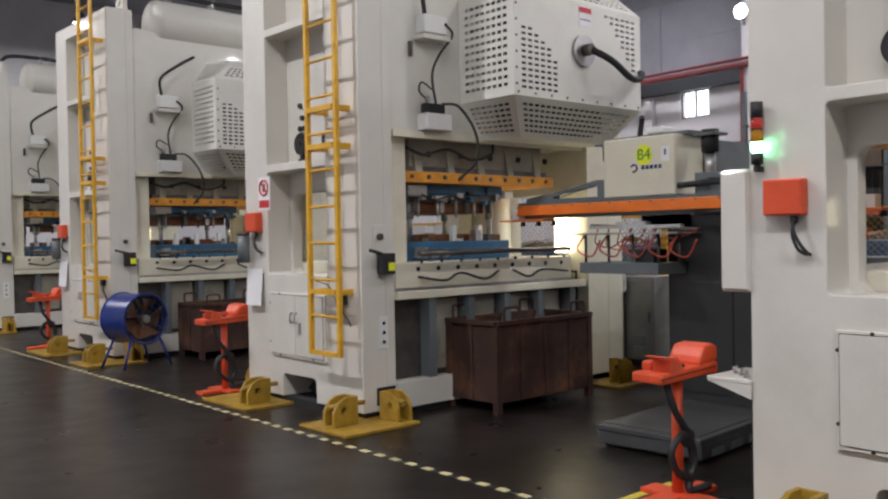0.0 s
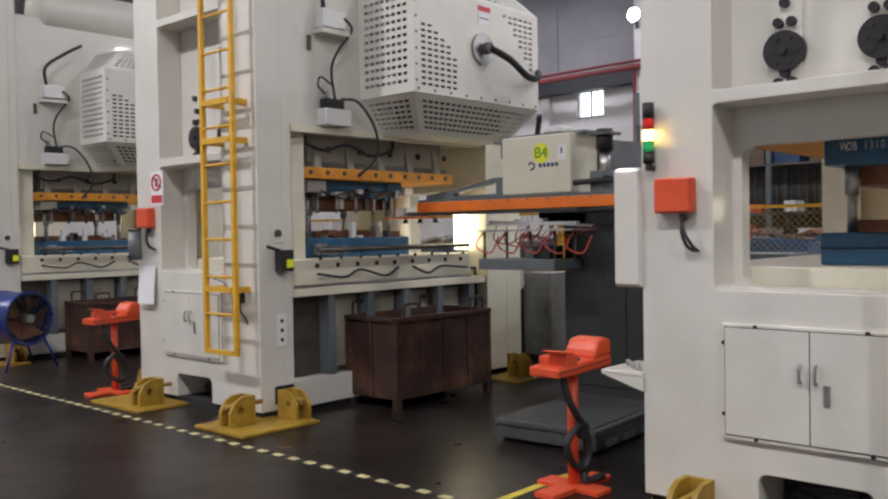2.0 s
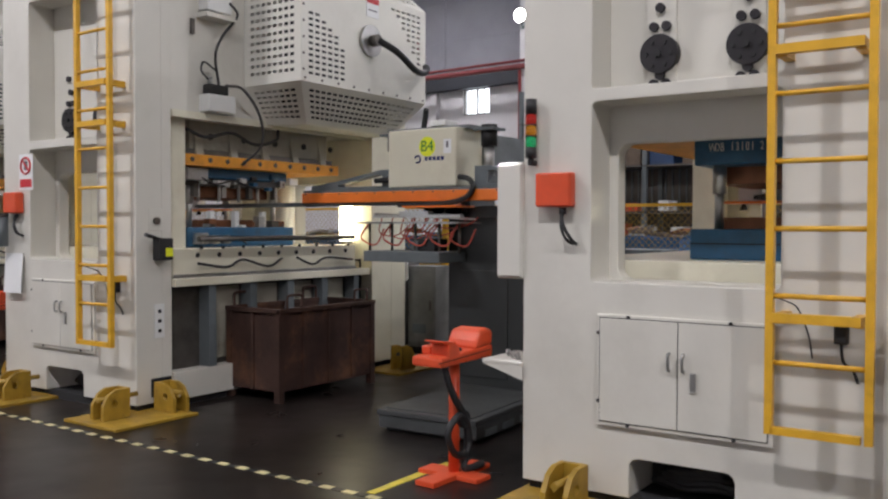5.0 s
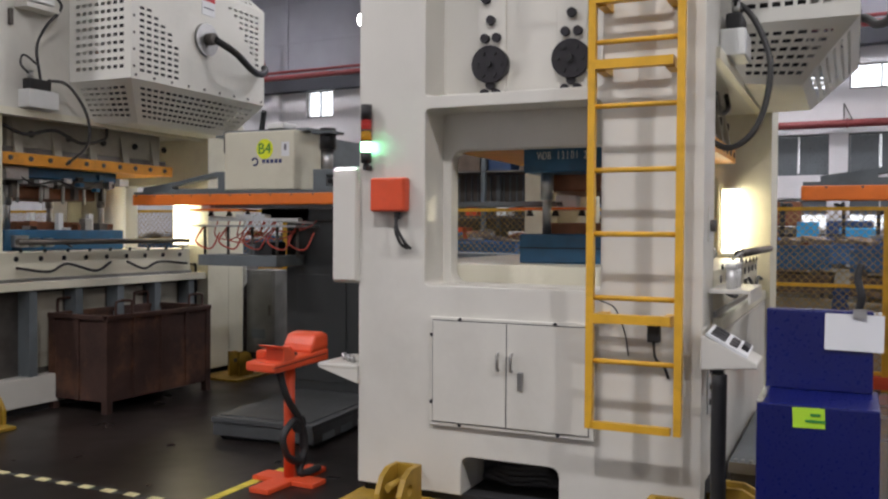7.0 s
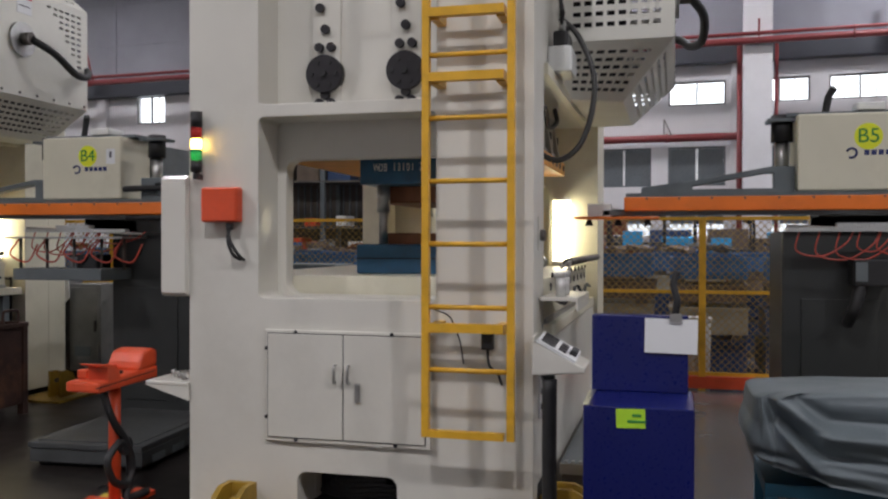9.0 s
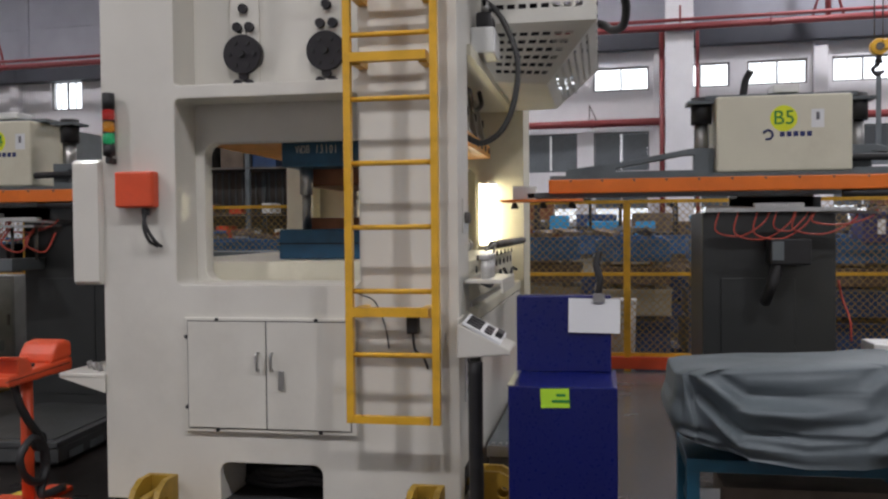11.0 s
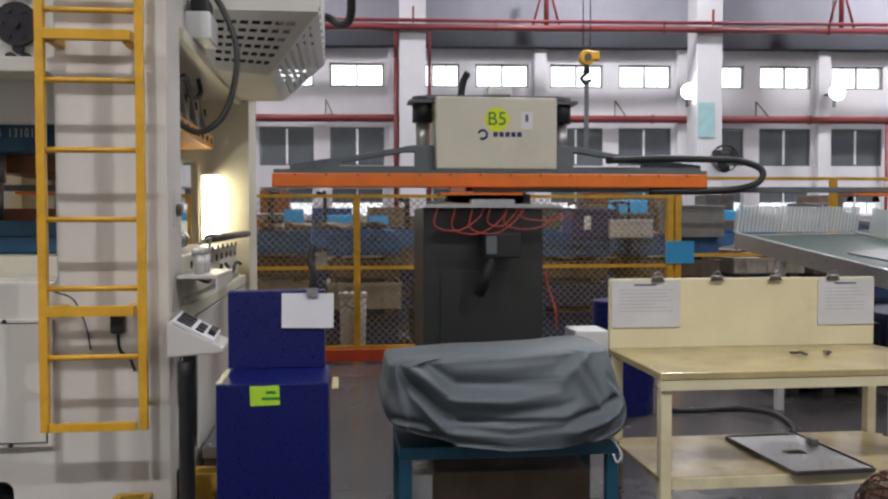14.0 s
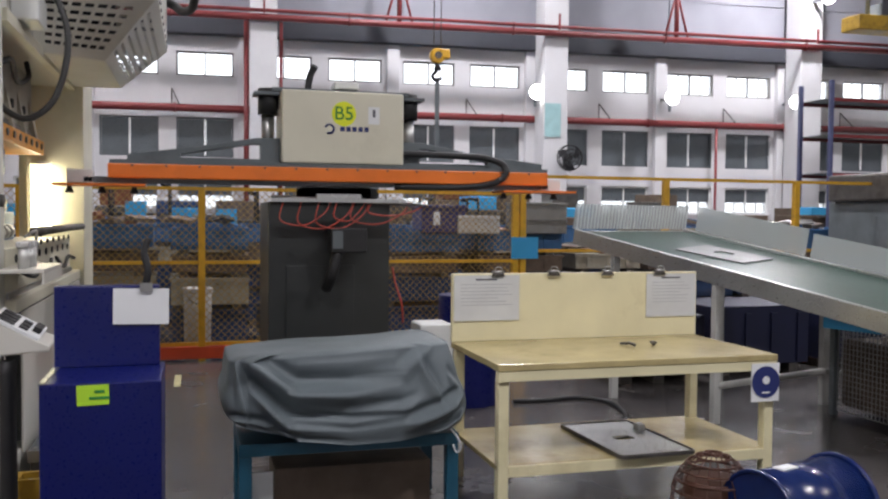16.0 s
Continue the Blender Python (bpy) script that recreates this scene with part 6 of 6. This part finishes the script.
# ---------------------------------------------------------------- yellow fence and stores behind it
XFE = 9.5
def fence(y0, n, pw, z1, mesh=True, x=XFE):
    f = thing("mesh_fence", "yellow steel fence with diamond wire mesh" if mesh else "taller yellow steel rail fence beside the conveyor", "fence", pose(x, y0, 0))
    for i in range(n + 1):
        part("post", B(-0.035, 0.035, -pw * i - 0.035, -pw * i + 0.035, 0.0, z1), YELLOW, f, "", 0.004)
    for i in range(n):
        a = -pw * i - 0.035
        b = -pw * (i + 1) + 0.035
        for z in (0.16, z1 * 0.56, z1 - 0.03):
            part("rail", B(-0.02, 0.02, b, a, z, z + 0.035), YELLOW, f)
        wm = bmesh.new()
        st = 0.075
        k = int((a - b + z1) / st) + 1
        for j in range(k):
            for s in (1, -1):
                # wires at 45 degrees, clipped to the field
                y_a, z_a = (b - z1 + j * st, 0.2) if s > 0 else (b + j * st, 0.2)
                t0, t1 = 0.0, z1 - 0.23
                if s > 0:
                    t0, t1 = max(t0, b - y_a), min(t1, a - y_a)
                else:
                    t0, t1 = max(t0, y_a - a), min(t1, y_a - b)
                if t1 - t0 > 0.02:
                    p, q = (0, y_a + s * t0, z_a + t0), (0, y_a + s * t1, z_a + t1)
                    cyl(wm, p, q, 0.004, 3, None, False)
        if mesh:
            part("wire_mesh", wm, MESH_Y, f, "diamond wire mesh", 0, "stuff")
    part("kick_rail", B(-0.05, 0.05, -pw * n, 0, 0.03, 0.15), RED_ORANGE, f, "red-orange bottom rail")
    return f


fence(3.10, 4, 1.70, 1.78)
fence(11.70, 5, 1.70, 1.78)
fence(-3.79, 3, 1.80, 1.98, False)
tagged(part("blue_notice", B(-0.01, 0, -0.16, 0.16, -0.12, 0.12), SKYBLUE, None, "sky-blue notice plate on the fence", 0, "", pose(XFE - 0.05, -3.80, 1.16)), category="sign")

rnd = random.Random(11)
def crate(x, y, z, w, d, h, mt, label):
    c = thing("storage_crate", label, "crate", pose(x, y, z, 0, 0, rnd.uniform(-3, 3)), "crates behind the fence")
    part("body", B(0, d, -w / 2, w / 2, 0.06, h), mt, c, "", 0.008)
    part("rim", plate([(-0.015, -w / 2 - 0.015), (d + 0.015, -w / 2 - 0.015), (d + 0.015, w / 2 + 0.015), (-0.015, w / 2 + 0.015)], [[(0.03, -w / 2 + 0.03), (d - 0.03, -w / 2 + 0.03), (d - 0.03, w / 2 - 0.03), (0.03, w / 2 - 0.03)]], h, h + 0.03, "z"), mt, c)
    for s in (-1, 1):
        part("foot", B(0, d, s * w * 0.35 - 0.05, s * w * 0.35 + 0.05, 0, 0.06), DARKSTEEL, c)
    for s in (-0.3, 0, 0.3):
        part("rib", B(-0.012, 0, s * w - 0.03, s * w + 0.03, 0.08, h - 0.02), mt, c)
    return c


LEVELS = [(0.42, CRATE, "dark steel stacking crate with parts"), (0.34, CRATE, "dark blue steel stacking crate with parts"), (0.24, CARDB, "brown tray of rusty stamped parts"), (0.30, CRATE_L, "mid-blue steel stacking crate with parts")]
for row, x in enumerate((10.5, 12.6)):
    y = 15.0
    while y > -9.5:
        w = rnd.uniform(0.85, 1.25)
        z = 0.0
        top = 4 if row or rnd.random() < 0.7 else 3
        for h, mt, lb in LEVELS[:top]:
            if rnd.random() < 0.18:
                mt, lb = SLIDE_GR, "grimy grey steel stacking crate"
            h *= rnd.uniform(0.92, 1.0)
            crate(x + rnd.uniform(-0.08, 0.08), y - w / 2, z, w * rnd.uniform(0.93, 1.0), 0.9, h, mt, lb)
            z += h + 0.03
        # loose stampings heaped on the topmost crate
        hp = thing("stamping_heap", "loose heap of stamped metal offcuts on the crates", "scrap metal", pose(x, y - w / 2, z - 0.03), "heaps of stampings")
        for q in range(rnd.choice((4, 7, 9))):
            part("offcut", B(-0.11, 0.11, -rnd.uniform(0.05, 0.15), 0.12, 0.0, rnd.uniform(0.02, 0.07)), rnd.choice([STEEL, CARDB, DARKSTEEL, CARDB, COPPER, CRATE_L]), hp, "", 0.004, "", pose(rnd.uniform(0.1, 0.75), rnd.uniform(-w * 0.35, w * 0.35), 0.02 + 0.04 * rnd.randint(0, 2), rnd.uniform(-14, 14), rnd.uniform(-14, 14), rnd.uniform(0, 180)))
        y -= w + rnd.uniform(0.05, 0.22)

# tube-framed trolleys with blue cards standing in the gangway behind the crates
def trolley(y, h, label):
    t_ = thing("tube_trolley", label, "trolley", pose(14.0, y, 0), "trolleys behind the stores")
    for a in (-0.42, 0.42):
        part("hoop", T([(0, a, 0.1), (0, a, h - 0.12), (0, a * 0.92, h - 0.03), (0, a * 0.75, h), (0.6, a * 0.75, h), (0.6, a * 0.92, h - 0.03), (0.6, a, h - 0.12), (0.6, a, 0.1)], 0.022, 7, 3), BLACK, t_, "black bent tube frame")
        for x in (0.0, 0.6):
            part("castor", C((x, a - 0.02, 0.05), (x, a + 0.02, 0.05), 0.05, 12), BLACK, t_)
    for z in (0.35, 1.0, h - 0.45):
        part("cross_rail", C((0, -0.42, z), (0, 0.42, z), 0.016, 7), BLACK, t_)
        part("shelf_board", B(0.0, 0.6, -0.4, 0.4, z, z + 0.02), GREY, t_)
    part("card", B(-0.03, -0.022, -0.1, 0.2, h - 0.5, h - 0.26), SKYBLUE, t_, "sky-blue plastic card")
    return t_


for y, h in ((0.55, 1.95), (-0.75, 1.85), (-4.3, 1.8), (2.3, 1.9)):
    trolley(y, h, "black tube-framed trolley with a blue card")

# machines and white goods in the hall behind the stores
for i in range(12):
    y = 7.0 - 1.75 * i
    mm = thing("far_machine", "pale machine housing far behind the stores", "machine", pose(15.2 + rnd.uniform(-0.5, 0.5), y, 0), "far machines")
    h = rnd.uniform(1.3, 1.75)
    part("body", B(0, 0.8, -0.5, 0.5, 0, h), rnd.choice([WHITE, DARKSTEEL, CRATE, CARDB, CARDB]), mm, "", 0.02)
    part("head", B(0.1, 0.7, -0.35, 0.2, h, h + rnd.uniform(0.08, 0.25)), rnd.choice([WHITE, CREAM, SKYBLUE, DARKSTEEL]), mm, "", 0.02)
    part("panel", B(-0.012, 0, -0.3, 0.1, h * 0.6, h * 0.85), rnd.choice([PAPER, BLACK, SKYBLUE]), mm)

# dim storage rack with a barred back, seen through the work window of the press
sr = thing("storage_rack", "tall dark steel rack with barred back and small boxes", "rack", pose(13.7, 5.6, 0))
for yy in (-2.3, 0.0, 2.3):
    for xx in (0.0, 0.7):
        part("upright", B(xx, xx + 0.07, yy - 0.035, yy + 0.035, 0, 3.9), GREY, sr)
for zz in (0.5, 1.35, 1.75, 2.5, 3.3):
    part("shelf_board", B(0.0, 0.77, -2.33, 2.33, zz, zz + 0.03), SLIDE_GR if zz < 1.5 else DARKSTEEL, sr)
part("back_sheet", B(0.78, 0.80, -2.33, 2.33, 0.1, 3.9), BROWNWALL, sr, "dull brown back sheet")
for q in range(38):
    part("back_bar", B(0.755, 0.775, -2.25 + 0.12 * q, -2.225 + 0.12 * q, 1.8, 3.3), GREY, sr)
for q in range(17):
    yy, zz = -2.2 + 0.26 * q, (1.38, 1.78)[q % 2]
    part("parts_box", B(0.08, 0.5, yy, yy + rnd.uniform(0.14, 0.22), zz, zz + rnd.uniform(0.12, 0.24)), rnd.choice([WHITE, CARDB, RED_ORANGE, CARDB, CRATE, STEEL]), sr, "", 0.006)
for q in range(8):
    yy = -2.1 + 0.55 * q
    part("parts_box", B(0.1, 0.6, yy, yy + 0.4, 2.53, 2.53 + rnd.uniform(0.2, 0.5)), rnd.choice([CARDB, CRATE, DARKSTEEL]), sr, "", 0.006)

# dark machine and yellow crane girder at the end of the conveyor
dm = thing("end_machine", "dark blue-grey machine with yellow trim beside the conveyor", "machine", pose(8.8, -9.5, 0))
part("body", B(0, 1.6, -0.9, 0.9, 0, 1.75), GREY, dm, "", 0.02)
part("head", B(-0.1, 1.5, -0.7, 1.0, 1.75, 2.1), DARKSTEEL, dm, "", 0.03)
for i in range(4):
    part("hydraulic_block", B(0.1, 0.3, -0.5 + 0.35 * i, -0.3 + 0.35 * i, 2.1, 2.22), YELLOW if i % 2 else RED_ORANGE, dm, "", 0.01)
part("side_door", B(-0.012, 0, -0.6, 0.2, 0.3, 1.5), BLUE, dm)
part("pipe", T([(-0.05, 0.5, 1.75), (-0.1, 0.55, 1.2), (-0.05, 0.6, 0.4)], 0.03), BLACK, dm)
cg = thing("crane_girder", "yellow overhead crane girder with red lettering bars", "crane", pose(14.6, -14.6, 4.95))
part("girder", B(-0.25, 0.25, -4.0, 2.2, 0.2, 0.48), MUSTARD, cg, "faded yellow girder", 0.02)
part("name_board", B(-0.27, -0.252, -4.0, 1.7, 0.49, 0.95), BAND, cg, "grey board with dark lettering bars")
for i in range(5):
    part("letter_bar", B(-0.276, -0.271, 1.3 - 0.34 * i, 1.5 - 0.34 * i, 0.58, 0.82), GAUGE, cg)
part("trolley", B(-0.2, 0.3, 0.8, 1.6, 0.48, 0.75), GREY, cg)
for yy in (-3.4, 1.8):
    part("hanger_rod", C((0, yy, 0.48), (0, yy, ZR - 4.95), 0.04, 8), GREY, cg)
pr = thing("pallet_rack", "blue steel pallet rack with orange beams by the far wall", "rack", pose(14.6, -12.05, 0))
for yy in (0.0, -2.4):
    for xx in (0.0, 0.9):
        part("upright", B(xx, xx + 0.07, yy - 0.04, yy + 0.04, 0, 4.2), RACKBLUE, pr, "", 0.004)
for zz in (1.5, 2.35, 3.1, 3.8):
    for xx in (0.02, 0.92):
        part("beam", B(xx, xx + 0.05, -2.35, -0.05, zz, zz + 0.06), PIPE, pr)
    part("shelf_board", B(0.03, 0.92, -2.34, -0.06, zz + 0.06, zz + 0.075), GREY, pr)

# a rack of boxes under the far windows
for i in range(22):
    y = 9.5 - 1.05 * i
    h = rnd.uniform(0.9, 2.0)
    bx2 = thing("stacked_goods", "stack of boxed goods under the far windows", "stack", pose(16.75 + 0.06 * y + rnd.uniform(-0.2, 0.2), y, 0, 0, 0, rnd.uniform(-6, 6)), "stacked goods")
    z = 0.0
    while z < h:
        dz = rnd.uniform(0.25, 0.5)
        w = rnd.uniform(0.5, 0.95)
        part("carton", B(0, 0.7, -w / 2, w / 2, z, z + dz - 0.01), rnd.choice([CARDB, CRATE, WHITE, DARKSTEEL, CARDB, COPPER]), bx2, "", 0.01)
        z += dz
# control cabinets behind the first robot
for x, y, w, h in ((7.55, 4.85, 0.6, 1.12), (8.3, 5.0, 0.7, 1.55), (8.2, 3.6, 0.8, 1.3)):
    cc_ = thing("control_cabinet", "dull grey electrical control cabinet behind the robot", "cabinet", pose(x, y, 0), "control cabinets")
    part("body", B(0, 0.5, -w / 2, w / 2, 0.06, h), CABGREY if h < 1.2 else GREY, cc_, "", 0.01)
    part("plinth", B(0.02, 0.48, -w / 2 + 0.02, w / 2 - 0.02, 0, 0.06), DARK, cc_)
    part("door", B(-0.015, 0, -w / 2 + 0.02, w / 2 - 0.02, 0.1, h - 0.04), CABGREY if h < 1.2 else GREY, cc_, "", 0.004)
    part("handle", B(-0.035, -0.015, -w / 2 + 0.05, -w / 2 + 0.07, h * 0.5, h * 0.5 + 0.12), BLACK, cc_)
    part("vent", B(-0.018, -0.015, -0.1, 0.1, h - 0.3, h - 0.15), DARK, cc_)

tagged(part("hanging_rag", plate([(0.0, 0.0), (0.16, 0.03), (0.19, -0.2), (0.15, -0.42), (0.10, -0.55), (0.05, -0.34), (-0.02, -0.28)], [], 0, 0.012, "x"), PAPER, None, "pale rag hanging on the control cabinet", 0.004, "", pose(8.42, 6.42, 1.18)), category="rag")
ffa = thing("floor_anchor", "dirty yellow anchor bracket behind the scrap bin", "bracket", pose(7.35, 5.75, 0))
part("base_plate", B(-0.2, 0.5, -0.2, 0.3, 0, 0.02), MUSTARD, ffa)
for yy in (-0.06, 0.06):
    part("cheek", plate([(0.0, 0.02), (0.24, 0.02), (0.24, 0.13), (0.18, 0.24), (0.1, 0.27), (0.0, 0.27)], [], yy - 0.015, yy + 0.015, "y"), MUSTARD, ffa, "", 0.004)
part("anchor_bolt", C((0.02, 0, 0.18), (0.24, 0, 0.18), 0.02, 8), DARKSTEEL, ffa)

# small drums and boxes beside the robot
tagged(part("blue_drum", C((6.9, -2.35, 0), (6.9, -2.35, 0.88), 0.24, 28), BLUE, None, "tall blue barrel behind the bench", 0.01), category="barrel")
tagged(part("white_box", B(6.3, 6.6, -2.05, -1.8, 0, 0.72), WHITE, None, "white box standing beside the robot", 0.015), category="box")
tagged(part("orange_hose", T([(6.6, -1.74, 0.70), (6.56, -1.72, 0.85), (6.6, -1.68, 1.0), (6.62, -1.66, 1.12)], 0.008), HOSE_OR, None, "orange hose rising beside the pedestal"), category="hose")

tagged(part("floor_hose", T([(6.78, -2.7, 0.02), (6.76, -2.98, 0.02), (6.79, -3.27, 0.02), (6.57, -3.44, 0.02), (6.21, -3.39, 0.02), (5.93, -3.27, 0.02)], 0.02, 8), BLACK, None, "black hose lying on the floor behind the bench"), category="hose")
tagged(part("tape_mark", B(8.1, 8.7, -0.11, -0.05, 0.004, 0.007), TAPE_P, None, "short worn pale tape mark on the floor"), category="floor marking", kind="structure")
wd = thing("plastic_drum", "grey-white plastic drum standing behind the fence", "drum", pose(9.98, -0.26, 0))
part("body", C((0, 0, 0), (0, 0, 0.66), 0.135, 22, 0.15), SLIDE_WH, wd, "", 0.012)
part("lid", C((0, 0, 0.66), (0, 0, 0.72), 0.16, 22), SLIDE_WH, wd, "", 0.01)
part("handle", T([(-0.15, -0.08, 0.6), (-0.2, 0, 0.56), (-0.15, 0.08, 0.6)], 0.01, 6), GREY, wd)
lb_ = thing("labelled_crate", "purple-blue plastic crate with a white label on the stores", "crate", pose(10.4, -3.05, 1.30))
part("body", B(0, 0.5, -0.36, 0.20, 0.0, 0.34), PURPLE, lb_, "", 0.012)
part("rim", B(-0.015, 0.515, -0.375, 0.215, 0.30, 0.345), PURPLE, lb_, "", 0.006)
part("label_card", B(-0.018, -0.015, -0.02, 0.06, 0.10, 0.26), PAPER, lb_)
gs_ = thing("glossy_carton", "grey carton wrapped in shiny film on the stores", "carton", pose(10.35, -3.55, 1.30))
part("carton", B(0, 0.5, -0.27, 0.26, 0.0, 0.22), SHEET, gs_, "shiny wrapped carton", 0.01)
gb_ = thing("grey_box", "plain grey box standing on the stores", "box", pose(10.4, -4.4, 1.30))
part("body", B(0, 0.45, -0.33, 0.33, 0.0, 0.36), CABGREY, gb_, "", 0.012)
part("lid", B(-0.01, 0.46, -0.34, 0.34, 0.36, 0.39), CABGREY, gb_, "", 0.006)

# hoist hook hanging in the hall
hk = thing("hoist_hook", "yellow hoist block with hook on steel ropes", "hoist", pose(12, -3.46, 3.72))
part("block", C((-0.06, 0, 0), (0.06, 0, 0), 0.105, 20), YELLOW, hk, "scuffed yellow sheave block", 0.015)
part("cheek", B(-0.075, 0.075, -0.17, -0.02, -0.04, 0.09), YELLOW, hk, "", 0.02)
part("sheave", C((-0.08, 0, 0), (0.08, 0, 0), 0.05, 16), DARKSTEEL, hk)
part("swivel", C((0, 0, -0.20), (0, 0, -0.09), 0.05, 12, 0.03), BLACK, hk)
part("hook", T([(0, 0, -0.1), (0, 0, -0.2), (0, 0.07, -0.27), (0, 0.02, -0.34), (0, -0.06, -0.3)], 0.025), BLACK, hk)
for y in (-0.05, 0.05):
    part("rope", C((0, y, 0.1), (0, y, ZR - 3.72), 0.008, 6), DARKSTEEL, hk)
part("sling", B(-0.01, 0.01, -0.03, 0.03, -1.3, -0.30), GREY, hk, "flat grey lifting sling")


# ---------------------------------------------------------------- what moves
CYCLE = 6.7


def repeated(beats):
    """One cycle's rows, carried over the clip: earlier and later cycles, cut at its ends."""
    rows = sorted((t + CYCLE * n, v) for n in (-2, -1, 0, 1) for t, v in beats)
    ts, vs = [t for t, _ in rows], [v for _, v in rows]
    keep = [(t, v) for t, v in rows if 0 < t < 16]
    return [(0.0, float(np.interp(0, ts, vs))), *keep, (16.0, float(np.interp(16, ts, vs)))]


# depth of the slide's stroke, and the way of the robots' arms along the line
STROKE = [(8.88, 0.0), (9.02, -0.015), (9.2, -0.09), (9.45, -0.19), (9.68, -0.25), (9.92, -0.21), (10.18, -0.12), (10.4, -0.035), (10.55, 0.0), (12.4, 0.0)]
REACH = [(8.8, 0.08), (11.15, 0.08), (11.3, 0.19), (11.75, 1.5), (12.0, 1.55), (12.9, 1.55), (13.2, 0.5), (13.6, -0.85), (14.0, -1.38), (14.25, -1.62), (14.6, -1.62), (14.9, -1.38), (15.2, -0.6), (15.45, 0.08)]
# which part of the stack light is lit: below the lenses it shines on nothing
GREEN, AMBER, OFF = 0.091, 0.153, 0.03
SIGNAL = [(0.0, GREEN), (0.75, GREEN), (0.8, OFF), (1.75, OFF), (1.8, AMBER), (4.2, AMBER), (4.3, OFF), (5.3, OFF), (5.4, GREEN), (7.4, GREEN), (7.47, OFF), (8.65, OFF), (8.7, AMBER), (10.9, AMBER), (11.0, OFF), (12.05, OFF), (12.1, GREEN), (14.3, GREEN), (14.4, OFF), (15.5, OFF), (15.55, AMBER), (16.0, AMBER)]


def motions():
    for _, slide in PRESSES:
        walk(slide, [(t, pose(0, 0, v)) for t, v in repeated(STROKE)])
    for _, arm, chain in (R4, R5):
        walk(arm, [(t, pose(0, v, 0)) for t, v in repeated(REACH)])
        walk(chain, [(t, pose(0, v / 2, 0)) for t, v in repeated(REACH)])
    walk(CORE, [(t, pose(0, 0, v)) for t, v in SIGNAL])


motions()
